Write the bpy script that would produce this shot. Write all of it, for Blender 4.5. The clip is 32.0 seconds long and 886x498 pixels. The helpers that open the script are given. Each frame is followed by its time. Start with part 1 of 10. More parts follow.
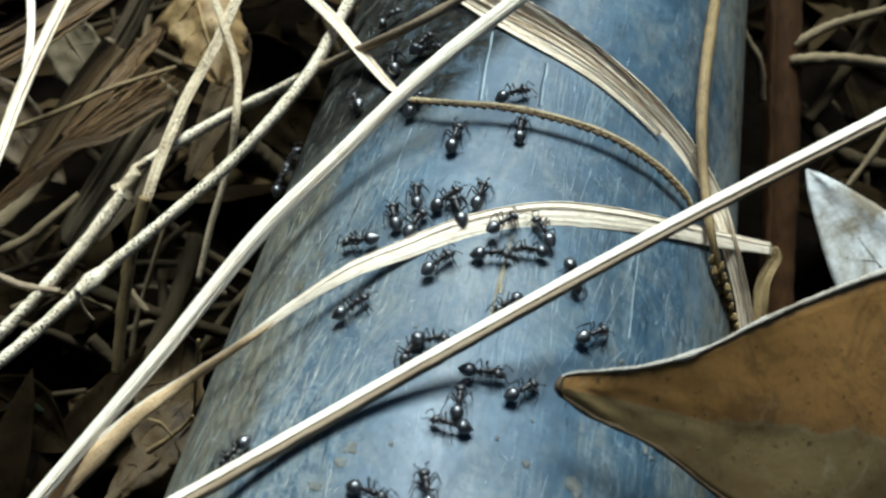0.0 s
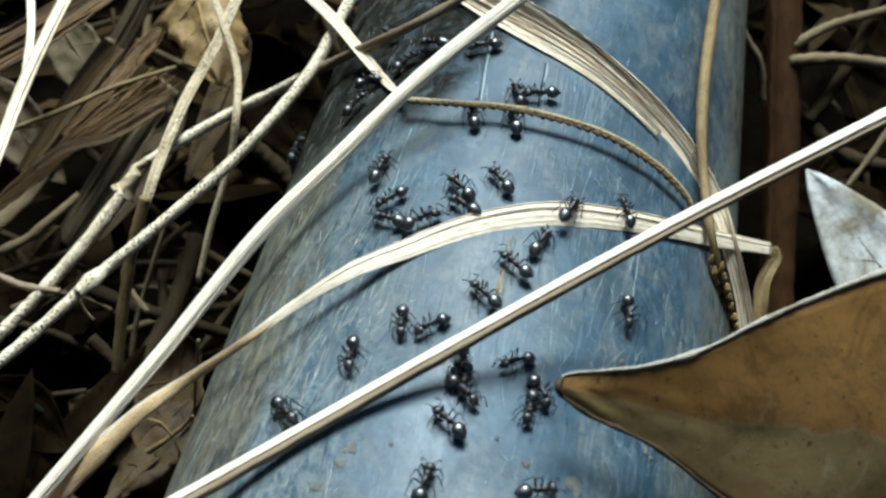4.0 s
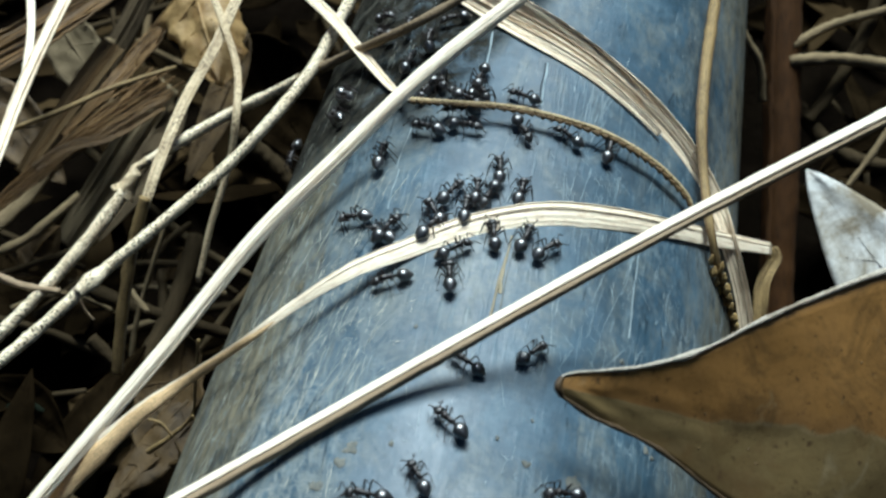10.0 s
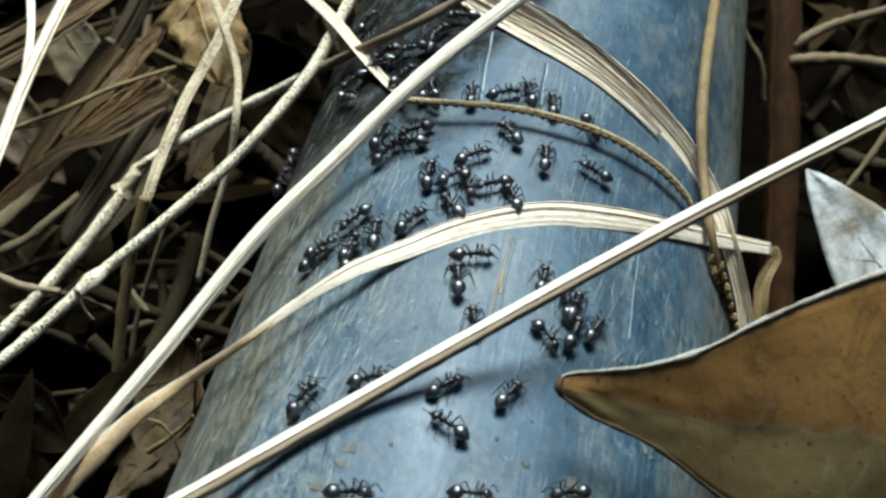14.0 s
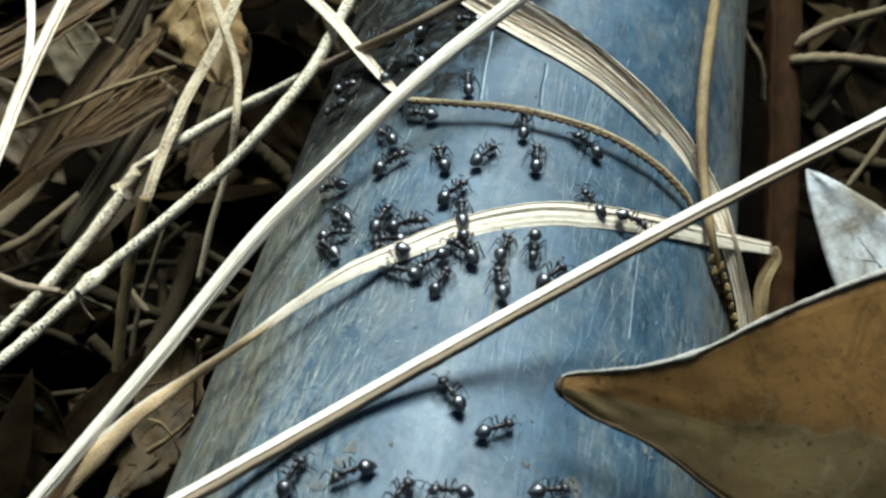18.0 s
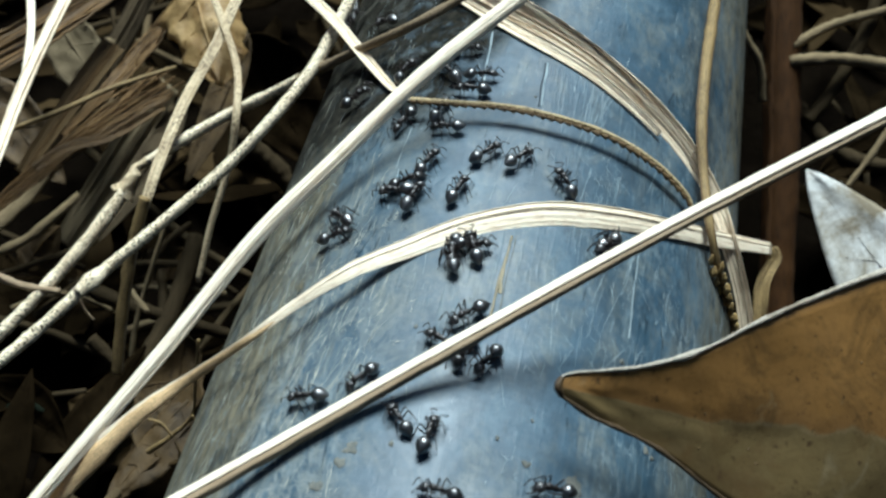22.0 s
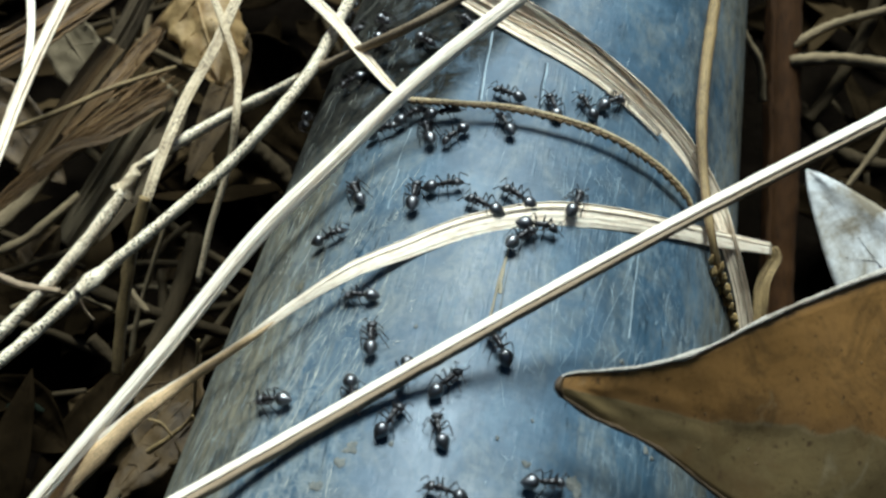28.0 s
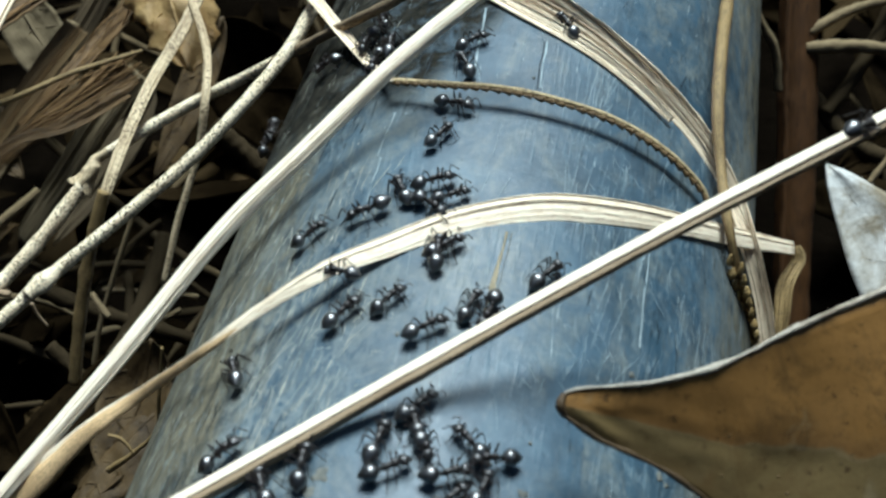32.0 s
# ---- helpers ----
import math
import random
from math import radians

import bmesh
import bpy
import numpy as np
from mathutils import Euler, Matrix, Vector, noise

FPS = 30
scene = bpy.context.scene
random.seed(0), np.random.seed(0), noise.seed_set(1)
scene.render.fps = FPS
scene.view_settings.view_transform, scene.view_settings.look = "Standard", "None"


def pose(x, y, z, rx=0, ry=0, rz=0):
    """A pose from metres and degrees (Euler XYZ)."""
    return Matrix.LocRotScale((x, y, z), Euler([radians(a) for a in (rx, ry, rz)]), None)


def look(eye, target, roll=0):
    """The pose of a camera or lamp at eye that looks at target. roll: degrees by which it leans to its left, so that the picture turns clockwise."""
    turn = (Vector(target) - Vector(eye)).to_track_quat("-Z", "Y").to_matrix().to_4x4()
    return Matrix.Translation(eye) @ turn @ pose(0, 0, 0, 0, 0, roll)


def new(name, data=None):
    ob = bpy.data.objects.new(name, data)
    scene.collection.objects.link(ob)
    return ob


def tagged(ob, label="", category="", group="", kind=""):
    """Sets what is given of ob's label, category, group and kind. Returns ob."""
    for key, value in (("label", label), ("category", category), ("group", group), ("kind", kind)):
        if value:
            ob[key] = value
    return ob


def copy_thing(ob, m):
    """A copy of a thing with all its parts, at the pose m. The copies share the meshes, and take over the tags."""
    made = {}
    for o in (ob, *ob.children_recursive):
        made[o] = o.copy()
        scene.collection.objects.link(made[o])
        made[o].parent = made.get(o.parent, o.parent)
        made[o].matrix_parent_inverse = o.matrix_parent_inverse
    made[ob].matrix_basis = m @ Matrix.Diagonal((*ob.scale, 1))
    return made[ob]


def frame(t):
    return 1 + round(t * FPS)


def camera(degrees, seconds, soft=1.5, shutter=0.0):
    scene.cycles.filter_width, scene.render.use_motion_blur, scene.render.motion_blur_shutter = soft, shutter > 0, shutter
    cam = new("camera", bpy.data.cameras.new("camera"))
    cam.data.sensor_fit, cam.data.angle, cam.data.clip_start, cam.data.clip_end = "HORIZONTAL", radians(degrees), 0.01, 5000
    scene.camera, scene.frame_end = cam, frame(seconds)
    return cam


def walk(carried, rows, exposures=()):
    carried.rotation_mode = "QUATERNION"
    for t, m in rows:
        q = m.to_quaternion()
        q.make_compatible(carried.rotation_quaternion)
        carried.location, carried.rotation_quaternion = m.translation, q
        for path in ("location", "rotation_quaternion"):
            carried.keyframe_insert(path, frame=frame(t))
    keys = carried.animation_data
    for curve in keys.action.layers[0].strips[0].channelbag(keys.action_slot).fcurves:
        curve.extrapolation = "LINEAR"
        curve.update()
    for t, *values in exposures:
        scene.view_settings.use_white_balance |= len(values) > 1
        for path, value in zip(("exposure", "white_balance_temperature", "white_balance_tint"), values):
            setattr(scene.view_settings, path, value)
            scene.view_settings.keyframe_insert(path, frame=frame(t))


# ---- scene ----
cam = camera(37.645, 32.0, soft=2.6)
PATH = [
    (0.0, pose(0.01458, -0.12341, 0.15537, 44.000, 0.000, 10.750)),
    (29.0, pose(0.01458, -0.12341, 0.15537, 44.000, 0.000, 10.750)),
    (29.5, pose(0.01457, -0.12337, 0.15526, 44.155, -0.218, 10.661)),
    (30.0, pose(0.01453, -0.12344, 0.15537, 44.059, -0.182, 10.709)),
    (30.5, pose(0.01444, -0.12334, 0.15543, 43.977, -0.205, 10.742)),
    (31.0, pose(0.01444, -0.12263, 0.15422, 44.160, -0.249, 10.658)),
    (31.5, pose(0.01411, -0.12004, 0.15148, 44.115, -0.179, 10.677)),
    (32.0, pose(0.01349, -0.11289, 0.14345, 44.228, -0.213, 10.689)),
]
walk(cam, PATH, [(0.0, 0.165, 5560, -2), (32.0, 0.165, 5560, -2)])
cam.data.dof.use_dof, cam.data.dof.focus_distance, cam.data.dof.aperture_fstop = True, 0.15, 60

# ---- world and light ----
SUN_EL, SUN_AZ = 65.0, -6.0          # degrees; the light stands high, beyond the pipe
world = bpy.data.worlds.new("sky")
scene.world = world
world.use_nodes = True
wn = world.node_tree.nodes
sky = wn.new("ShaderNodeTexSky")
sky.sky_type, sky.sun_disc = "NISHITA", False
sky.sun_elevation, sky.sun_rotation = radians(SUN_EL), radians(SUN_AZ)
sky.dust_density = 2.0
wn["Background"].inputs["Strength"].default_value = 0.05
world.node_tree.links.new(sky.outputs[0], wn["Background"].inputs["Color"])
sun = new("sun", bpy.data.lights.new("sun", "SUN"))
sun.data.energy, sun.data.angle, sun.data.color = 6.9, radians(27), (1.0, 0.975, 0.93)
sun.matrix_world = look((0.3 * math.sin(radians(SUN_AZ)), 0.3 * math.cos(radians(SUN_AZ)), 0.3 * math.tan(radians(SUN_EL))), (0, 0, 0))

# ---- materials ----
MM = 0.001


def material(name, rough=0.6, metal=0.0, spec=0.5):
    m = bpy.data.materials.new(name)
    m.use_nodes = True
    b = m.node_tree.nodes["Principled BSDF"]
    b.inputs["Roughness"].default_value = rough
    b.inputs["Metallic"].default_value = metal
    b.inputs["Specular IOR Level"].default_value = spec
    return m, m.node_tree.nodes, m.node_tree.links, b


def coords(n, l, scale=(1, 1, 1), turn=(0, 0, 0), which="Object"):
    c = n.new("ShaderNodeTexCoord")
    m = n.new("ShaderNodeMapping")
    m.inputs["Scale"].default_value = scale
    m.inputs["Rotation"].default_value = [radians(a) for a in turn]
    l.new(c.outputs[which], m.inputs["Vector"])
    return m.outputs["Vector"]


def grain(n, l, vec, scale, detail=4.0, rough=0.6, warp=0.0):
    t = n.new("ShaderNodeTexNoise")
    t.inputs["Scale"].default_value, t.inputs["Detail"].default_value = scale, detail
    t.inputs["Roughness"].default_value, t.inputs["Distortion"].default_value = rough, warp
    l.new(vec, t.inputs["Vector"])
    return t.outputs["Fac"]


def ramp(n, l, fac, stops):
    r = n.new("ShaderNodeValToRGB")
    e = r.color_ramp.elements
    while len(e) < len(stops):
        e.new(0.5)
    for el, (p, c) in zip(e, stops):
        el.position = p
        el.color = (*c, 1) if len(c) == 3 else c
    l.new(fac, r.inputs["Fac"])
    return r.outputs["Color"]


def mix(n, l, fac, a, b, mode="MIX"):
    m = n.new("ShaderNodeMix")
    m.data_type, m.blend_type = "RGBA", mode
    for sock, v in ((m.inputs[0], fac), (m.inputs[6], a), (m.inputs[7], b)):
        if hasattr(v, "links"):
            l.new(v, sock)
        elif isinstance(v, (int, float)):
            sock.default_value = v
        else:
            sock.default_value = (*v, 1)
    return m.outputs[2]


def bump(n, l, b, height, strength, dist):
    u = n.new("ShaderNodeBump")
    u.inputs["Strength"].default_value, u.inputs["Distance"].default_value = strength, dist
    l.new(height, u.inputs["Height"])
    l.new(u.outputs["Normal"], b.inputs["Normal"])


def grey(v):
    return (v, v, v)


def make_pipe_material():
    m, n, l, b = material("scuffed_polythene", 0.45, 0, 0.6)
    o = coords(n, l)
    cloud = grain(n, l, o, 60, 7, 0.7, 0.4)
    c = ramp(n, l, cloud, [(0.3, (0.014, 0.031, 0.045)), (0.53, (0.034, 0.066, 0.097)), (0.75, (0.080, 0.128, 0.164))])
    # fine wear along the pipe, across it, and curling where grit was rubbed in
    s1 = ramp(n, l, grain(n, l, coords(n, l, (1, 0.05, 1)), 2300, 3, 0.6), [(0.52, grey(0)), (0.75, grey(1))])
    s2 = ramp(n, l, grain(n, l, coords(n, l, (1, 0.12, 1), (0, 0, 30)), 1500, 3, 0.6), [(0.55, grey(0)), (0.75, grey(1))])
    patch = ramp(n, l, grain(n, l, o, 90, 5, 0.65, 0.6), [(0.42, grey(0)), (0.66, grey(1))])
    wear = mix(n, l, 1.0, mix(n, l, 1.0, s1, s2, "LIGHTEN"), patch, "MULTIPLY")
    c = mix(n, l, mix(n, l, 0.4, (0, 0, 0), wear), c, (0.145, 0.222, 0.262))
    sep = n.new("ShaderNodeSeparateXYZ")
    l.new(o, sep.inputs[0])
    left = n.new("ShaderNodeMapRange")
    left.inputs["From Min"].default_value, left.inputs["From Max"].default_value = -0.003, -0.014
    l.new(sep.outputs["X"], left.inputs["Value"])
    curl = ramp(n, l, grain(n, l, coords(n, l, (1, 0.55, 1), (0, 0, 14)), 360, 6, 0.66, 1.4), [(0.43, grey(0)), (0.475, grey(1)), (0.51, grey(1)), (0.555, grey(0))])
    curl2 = ramp(n, l, grain(n, l, o, 620, 4, 0.6, 1.2), [(0.46, grey(0)), (0.49, grey(1)), (0.52, grey(0))])
    rub = mix(n, l, 1.0, mix(n, l, 1.0, curl, curl2, "LIGHTEN"), ramp(n, l, grain(n, l, coords(n, l, (1, 0.5, 1), (0, 0, 10)), 130, 6, 0.75), [(0.42, grey(0)), (0.56, grey(1))]), "MULTIPLY")
    near = n.new("ShaderNodeMapRange")
    near.inputs["From Min"].default_value, near.inputs["From Max"].default_value = -0.026, -0.040
    near.inputs["To Min"].default_value = 0.25
    l.new(sep.outputs["Y"], near.inputs["Value"])
    rub = mix(n, l, 1.0, mix(n, l, 1.0, rub, near.outputs[0], "MULTIPLY"), left.outputs[0], "MULTIPLY")
    c = mix(n, l, mix(n, l, 0.42, (0, 0, 0), rub), c, (0.36, 0.37, 0.33))
    # dried mud film, thickest low on the flanks where the splashes dried
    half = n.new("ShaderNodeMath")
    half.operation = "MULTIPLY"
    half.inputs[1].default_value = -1.5
    l.new(sep.outputs["X"], half.inputs[0])
    flank = n.new("ShaderNodeMath")
    flank.operation = "MAXIMUM"
    l.new(sep.outputs["X"], flank.inputs[0])
    l.new(half.outputs[0], flank.inputs[1])
    side = n.new("ShaderNodeMapRange")
    side.inputs["From Min"].default_value, side.inputs["From Max"].default_value = 0.019, 0.036
    l.new(flank.outputs[0], side.inputs["Value"])
    film = n.new("ShaderNodeMath")
    film.operation = "MULTIPLY_ADD"
    film.inputs[1].default_value = 0.52
    l.new(side.outputs[0], film.inputs[0])
    l.new(grain(n, l, coords(n, l, (1, 0.25, 1)), 210, 9, 0.78, 0.5), film.inputs[2])
    mud = ramp(n, l, film.outputs[0], [(0.60, grey(0)), (0.84, grey(1))])
    crust = ramp(n, l, grain(n, l, coords(n, l, (1, 0.35, 1)), 650, 7, 0.75), [(0.36, (0.040, 0.036, 0.024)), (0.62, (0.165, 0.142, 0.088))])
    c = mix(n, l, mix(n, l, 0.85, (0, 0, 0), mud), c, crust)
    # the crown of the pipe has been rubbed smooth; the flanks keep their pits
    worn = n.new("ShaderNodeMath")
    worn.operation = "ABSOLUTE"
    l.new(sep.outputs["X"], worn.inputs[0])
    pitted = n.new("ShaderNodeMapRange")
    pitted.inputs["From Min"].default_value, pitted.inputs["From Max"].default_value = 0.004, 0.017
    pitted.inputs["To Min"].default_value = 0.3
    l.new(worn.outputs[0], pitted.inputs["Value"])
    dark = ramp(n, l, grain(n, l, coords(n, l, (1, 0.3, 1)), 420, 6, 0.7), [(0.50, grey(0)), (0.66, grey(1))])
    dark = mix(n, l, 1.0, dark, pitted.outputs[0], "MULTIPLY")
    c = mix(n, l, mix(n, l, 0.66, (0, 0, 0), dark), c, (0.014, 0.026, 0.038))
    pit = ramp(n, l, grain(n, l, coords(n, l, (1, 0.5, 1)), 1300, 5, 0.75), [(0.53, grey(0)), (0.62, grey(1))])
    c = mix(n, l, mix(n, l, 0.45, (0, 0, 0), mix(n, l, 1.0, mix(n, l, 1.0, pit, patch, "MULTIPLY"), pitted.outputs[0], "MULTIPLY")), c, (0.195, 0.24, 0.255))
    low = ramp(n, l, grain(n, l, coords(n, l, (1, 0.6, 1)), 900, 5, 0.7), [(0.36, grey(1)), (0.46, grey(0))])
    c = mix(n, l, mix(n, l, 0.45, (0, 0, 0), mix(n, l, 1.0, low, pitted.outputs[0], "MULTIPLY")), c, (0.014, 0.026, 0.036))
    # olive bloom of algae and dust in blotches
    bloom = ramp(n, l, grain(n, l, coords(n, l, (1, 0.55, 1)), 135, 8, 0.75, 0.7), [(0.47, grey(0)), (0.63, grey(1))])
    bloom = mix(n, l, 1.0, bloom, ramp(n, l, grain(n, l, o, 1000, 5, 0.7), [(0.35, grey(0.2)), (0.55, grey(1))]), "MULTIPLY")
    c = mix(n, l, mix(n, l, 0.55, (0, 0, 0), bloom), c, (0.150, 0.162, 0.146))
    # dark patch behind the straws: shade painted in, mixed with humus film
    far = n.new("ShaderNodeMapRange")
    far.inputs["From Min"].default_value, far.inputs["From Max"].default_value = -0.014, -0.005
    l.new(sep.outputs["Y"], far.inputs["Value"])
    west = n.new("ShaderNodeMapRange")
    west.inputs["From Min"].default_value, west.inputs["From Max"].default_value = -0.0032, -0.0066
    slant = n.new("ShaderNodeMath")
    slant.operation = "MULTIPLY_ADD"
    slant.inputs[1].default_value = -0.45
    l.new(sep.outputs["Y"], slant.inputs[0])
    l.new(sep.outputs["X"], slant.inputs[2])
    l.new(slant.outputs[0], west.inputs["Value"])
    shade_smear = mix(n, l, 1.0, far.outputs[0], west.outputs[0], "MULTIPLY")
    shade_smear = mix(n, l, 1.0, shade_smear, ramp(n, l, grain(n, l, o, 260, 7, 0.7, 0.5), [(0.33, grey(0.3)), (0.5, grey(1))]), "MULTIPLY")
    c = mix(n, l, shade_smear, c, ramp(n, l, grain(n, l, o, 700, 6, 0.7), [(0.35, (0.004, 0.005, 0.005)), (0.65, (0.026, 0.024, 0.018))]))
    l.new(c, b.inputs["Base Color"])
    rough = ramp(n, l, grain(n, l, coords(n, l, (1, 0.5, 1)), 150, 8, 0.75, 0.4), [(0.3, grey(0.36)), (0.7, grey(0.64))])
    l.new(mix(n, l, mix(n, l, 1.0, mix(n, l, 1.0, mud, rub, "LIGHTEN"), shade_smear, "LIGHTEN"), rough, grey(0.9)), b.inputs["Roughness"])
    l.new(mix(n, l, mix(n, l, 1.0, mud, shade_smear, "LIGHTEN"), grey(0.5), grey(0.05)), b.inputs["Specular IOR Level"])
    h = mix(n, l, 0.5, grain(n, l, o, 1000, 6, 0.7), wear)
    bump(n, l, b, h, 0.5, 0.0003)
    return m


def make_straw_material(name, pale, dark, along=0.06, speck=0.0, rough=0.55, streak=0.5, blotch=0.4, spec=0.3, heap=None):
    """Dry grass: fibres along the stalk (UV v runs along it), blotches, and dark specks where it has weathered."""
    m, n, l, b = material(name, rough, 0, spec)
    uv = coords(n, l, (1, along, 1), which="UV")
    o = coords(n, l)
    f = grain(n, l, uv, 9, 5, 0.7)
    c = ramp(n, l, f, [(0.30, dark), (0.46, pale), (0.75, tuple(min(0.92, v * 1.2) for v in pale))])
    thin = ramp(n, l, grain(n, l, coords(n, l, (2.2, along * 0.6, 1), which="UV"), 16, 3, 0.5), [(0.58, grey(0)), (0.66, grey(1))])
    c = mix(n, l, mix(n, l, streak, (0, 0, 0), thin), c, dark)
    blot = ramp(n, l, grain(n, l, o, 130, 5), [(0.45, grey(0)), (0.70, grey(1))])
    c = mix(n, l, mix(n, l, blotch, (0, 0, 0), blot), c, dark)
    if heap:
        c = vary(n, l, c, heap)
    if speck:
        k = ramp(n, l, grain(n, l, o, 3000, 3, 0.7), [(0.52, grey(0)), (0.56, grey(1))])
        dens = ramp(n, l, grain(n, l, o, 240, 4), [(0.36, grey(0.25)), (0.56, grey(1))])
        c = mix(n, l, mix(n, l, speck, (0, 0, 0), mix(n, l, 1.0, k, dens, "MULTIPLY")), c, (0.075, 0.051, 0.027))
    l.new(c, b.inputs["Base Color"])
    bump(n, l, b, f, 0.5, 0.00025)
    return m


def vary(n, l, c, pale):
    """Gives each loose piece of a heap its own shade: most stay dark, a few are paler."""
    g = n.new("ShaderNodeNewGeometry")
    few = ramp(n, l, g.outputs["Random Per Island"], [(0.70, grey(0)), (1.0, grey(1))])
    return mix(n, l, few, c, pale)


def make_leaf_material(name, a, c2, dark, scale=90, rough=0.5, spots=0.6, spec=0.4, lo=0.3, hi=0.7, heap=None, thin=0.0):
    m, n, l, b = material(name, rough, 0, spec)
    o = coords(n, l)
    c = ramp(n, l, grain(n, l, o, scale, 6, 0.65, 0.4), [(lo, a), (hi, c2)])
    k = ramp(n, l, grain(n, l, o, scale * 7, 4, 0.6), [(0.58, grey(0)), (0.70, grey(1))])
    c = mix(n, l, mix(n, l, spots, (0, 0, 0), k), c, dark)
    if heap:
        c = vary(n, l, c, heap)
    info = n.new("ShaderNodeObjectInfo")
    c = mix(n, l, 0.35, c, ramp(n, l, info.outputs["Random"], [(0.0, grey(0.35)), (1.0, grey(1.0))]), "MULTIPLY")
    l.new(c, b.inputs["Base Color"])
    h = mix(n, l, 0.25, grain(n, l, o, scale * 4, 6, 0.65), grain(n, l, o, scale * 0.8, 4))
    bump(n, l, b, h, 0.5, 0.0008)
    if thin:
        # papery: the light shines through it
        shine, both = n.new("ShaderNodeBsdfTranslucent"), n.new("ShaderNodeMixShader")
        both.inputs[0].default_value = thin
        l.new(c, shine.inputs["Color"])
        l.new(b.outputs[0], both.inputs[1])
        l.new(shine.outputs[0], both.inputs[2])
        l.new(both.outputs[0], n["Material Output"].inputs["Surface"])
    return m


def make_front_leaf_material():
    """Leathery leaf: chestnut towards its upper margin, dull olive brown towards the lower one, with specks and scars."""
    m, n, l, b = material("leathery_brown_leaf", 0.42, 0, 0.28)
    o = coords(n, l)
    uv = n.new("ShaderNodeTexCoord")
    sep = n.new("ShaderNodeSeparateXYZ")
    l.new(uv.outputs["UV"], sep.inputs[0])
    add = n.new("ShaderNodeMath")
    add.operation = "MULTIPLY_ADD"
    add.inputs[1].default_value = 0.24
    l.new(grain(n, l, o, 120, 5, 0.6, 0.4), add.inputs[0])
    l.new(sep.outputs["X"], add.inputs[2])
    c = ramp(n, l, add.outputs[0], [(0.10, (0.340, 0.178, 0.051)), (0.50, (0.245, 0.129, 0.038)), (0.585, (0.208, 0.111, 0.036)), (0.603, (0.205, 0.148, 0.070)), (0.62, (0.160, 0.114, 0.047)), (0.9, (0.138, 0.098, 0.040)), (1.1, (0.095, 0.065, 0.026))])
    c = mix(n, l, 0.45, c, ramp(n, l, grain(n, l, o, 110, 8, 0.6, 0.5), [(0.3, grey(0.5)), (0.7, grey(1.0))]), "MULTIPLY")
    k = ramp(n, l, grain(n, l, o, 650, 4, 0.6), [(0.63, grey(0)), (0.70, grey(1))])
    c = mix(n, l, mix(n, l, 0.75, (0, 0, 0), k), c, (0.045, 0.026, 0.012))
    blot = ramp(n, l, grain(n, l, o, 150, 8, 0.75, 0.8), [(0.48, grey(0)), (0.66, grey(1))])
    c = mix(n, l, mix(n, l, 0.75, (0, 0, 0), blot), c, (0.085, 0.050, 0.018))
    fleck = ramp(n, l, grain(n, l, o, 1500, 5, 0.7), [(0.60, grey(0)), (0.66, grey(1))])
    c = mix(n, l, mix(n, l, 0.6, (0, 0, 0), fleck), c, (0.05, 0.030, 0.012))
    pale = ramp(n, l, grain(n, l, o, 300, 7, 0.78, 0.8), [(0.60, grey(0)), (0.72, grey(1))])
    c = mix(n, l, mix(n, l, 0.4, (0, 0, 0), pale), c, (0.27, 0.22, 0.13))
    scar = ramp(n, l, grain(n, l, coords(n, l, (1, 0.3, 1), (0, 0, 65)), 60, 2, 0.4, 0.1), [(0.488, grey(0)), (0.498, grey(1)), (0.508, grey(0))])
    scar = mix(n, l, 1.0, scar, ramp(n, l, grain(n, l, o, 210, 5), [(0.46, grey(0)), (0.56, grey(1))]), "MULTIPLY")
    c = mix(n, l, mix(n, l, 0.3, (0, 0, 0), scar), c, (0.25, 0.21, 0.13))
    l.new(c, b.inputs["Base Color"])
    l.new(ramp(n, l, grain(n, l, o, 240, 6, 0.7), [(0.3, grey(0.36)), (0.7, grey(0.60))]), b.inputs["Roughness"])
    bump(n, l, b, mix(n, l, 0.5, grain(n, l, o, 380, 6, 0.6), grain(n, l, o, 60, 3)), 0.4, 0.0006)
    return m


def make_chitin(name, col, rough, spec=0.6, fuzz=0.0, polish=0.0):
    m, n, l, b = material(name, rough, 0, spec)
    o = coords(n, l)
    c = ramp(n, l, grain(n, l, o, 1500, 3), [(0.35, col), (0.7, tuple(v * 1.8 for v in col))])
    l.new(c, b.inputs["Base Color"])
    l.new(ramp(n, l, grain(n, l, o, 2500, 3), [(0.3, grey(rough * 0.8)), (0.7, grey(rough * 1.25))]), b.inputs["Roughness"])
    b.inputs["Coat Weight"].default_value, b.inputs["Coat Roughness"].default_value = polish, 0.29
    b.inputs["Coat IOR"].default_value = 1.7
    # the fine silky hairs catch the light from above
    b.inputs["Sheen Weight"].default_value, b.inputs["Sheen Roughness"].default_value = fuzz, 0.35
    bump(n, l, b, grain(n, l, o, 6000, 3), 0.3, 0.00004)
    return m


def make_soil():
    m, n, l, b = material("shade_dark_soil", 0.95, 0, 0.0)
    o = coords(n, l)
    # near-black soil: the deep shade of the gaps is put into its colour
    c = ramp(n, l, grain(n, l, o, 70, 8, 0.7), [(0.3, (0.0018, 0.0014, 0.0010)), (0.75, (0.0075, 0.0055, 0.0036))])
    l.new(c, b.inputs["Base Color"])
    bump(n, l, b, grain(n, l, o, 300, 8, 0.7), 0.9, 0.003)
    return m


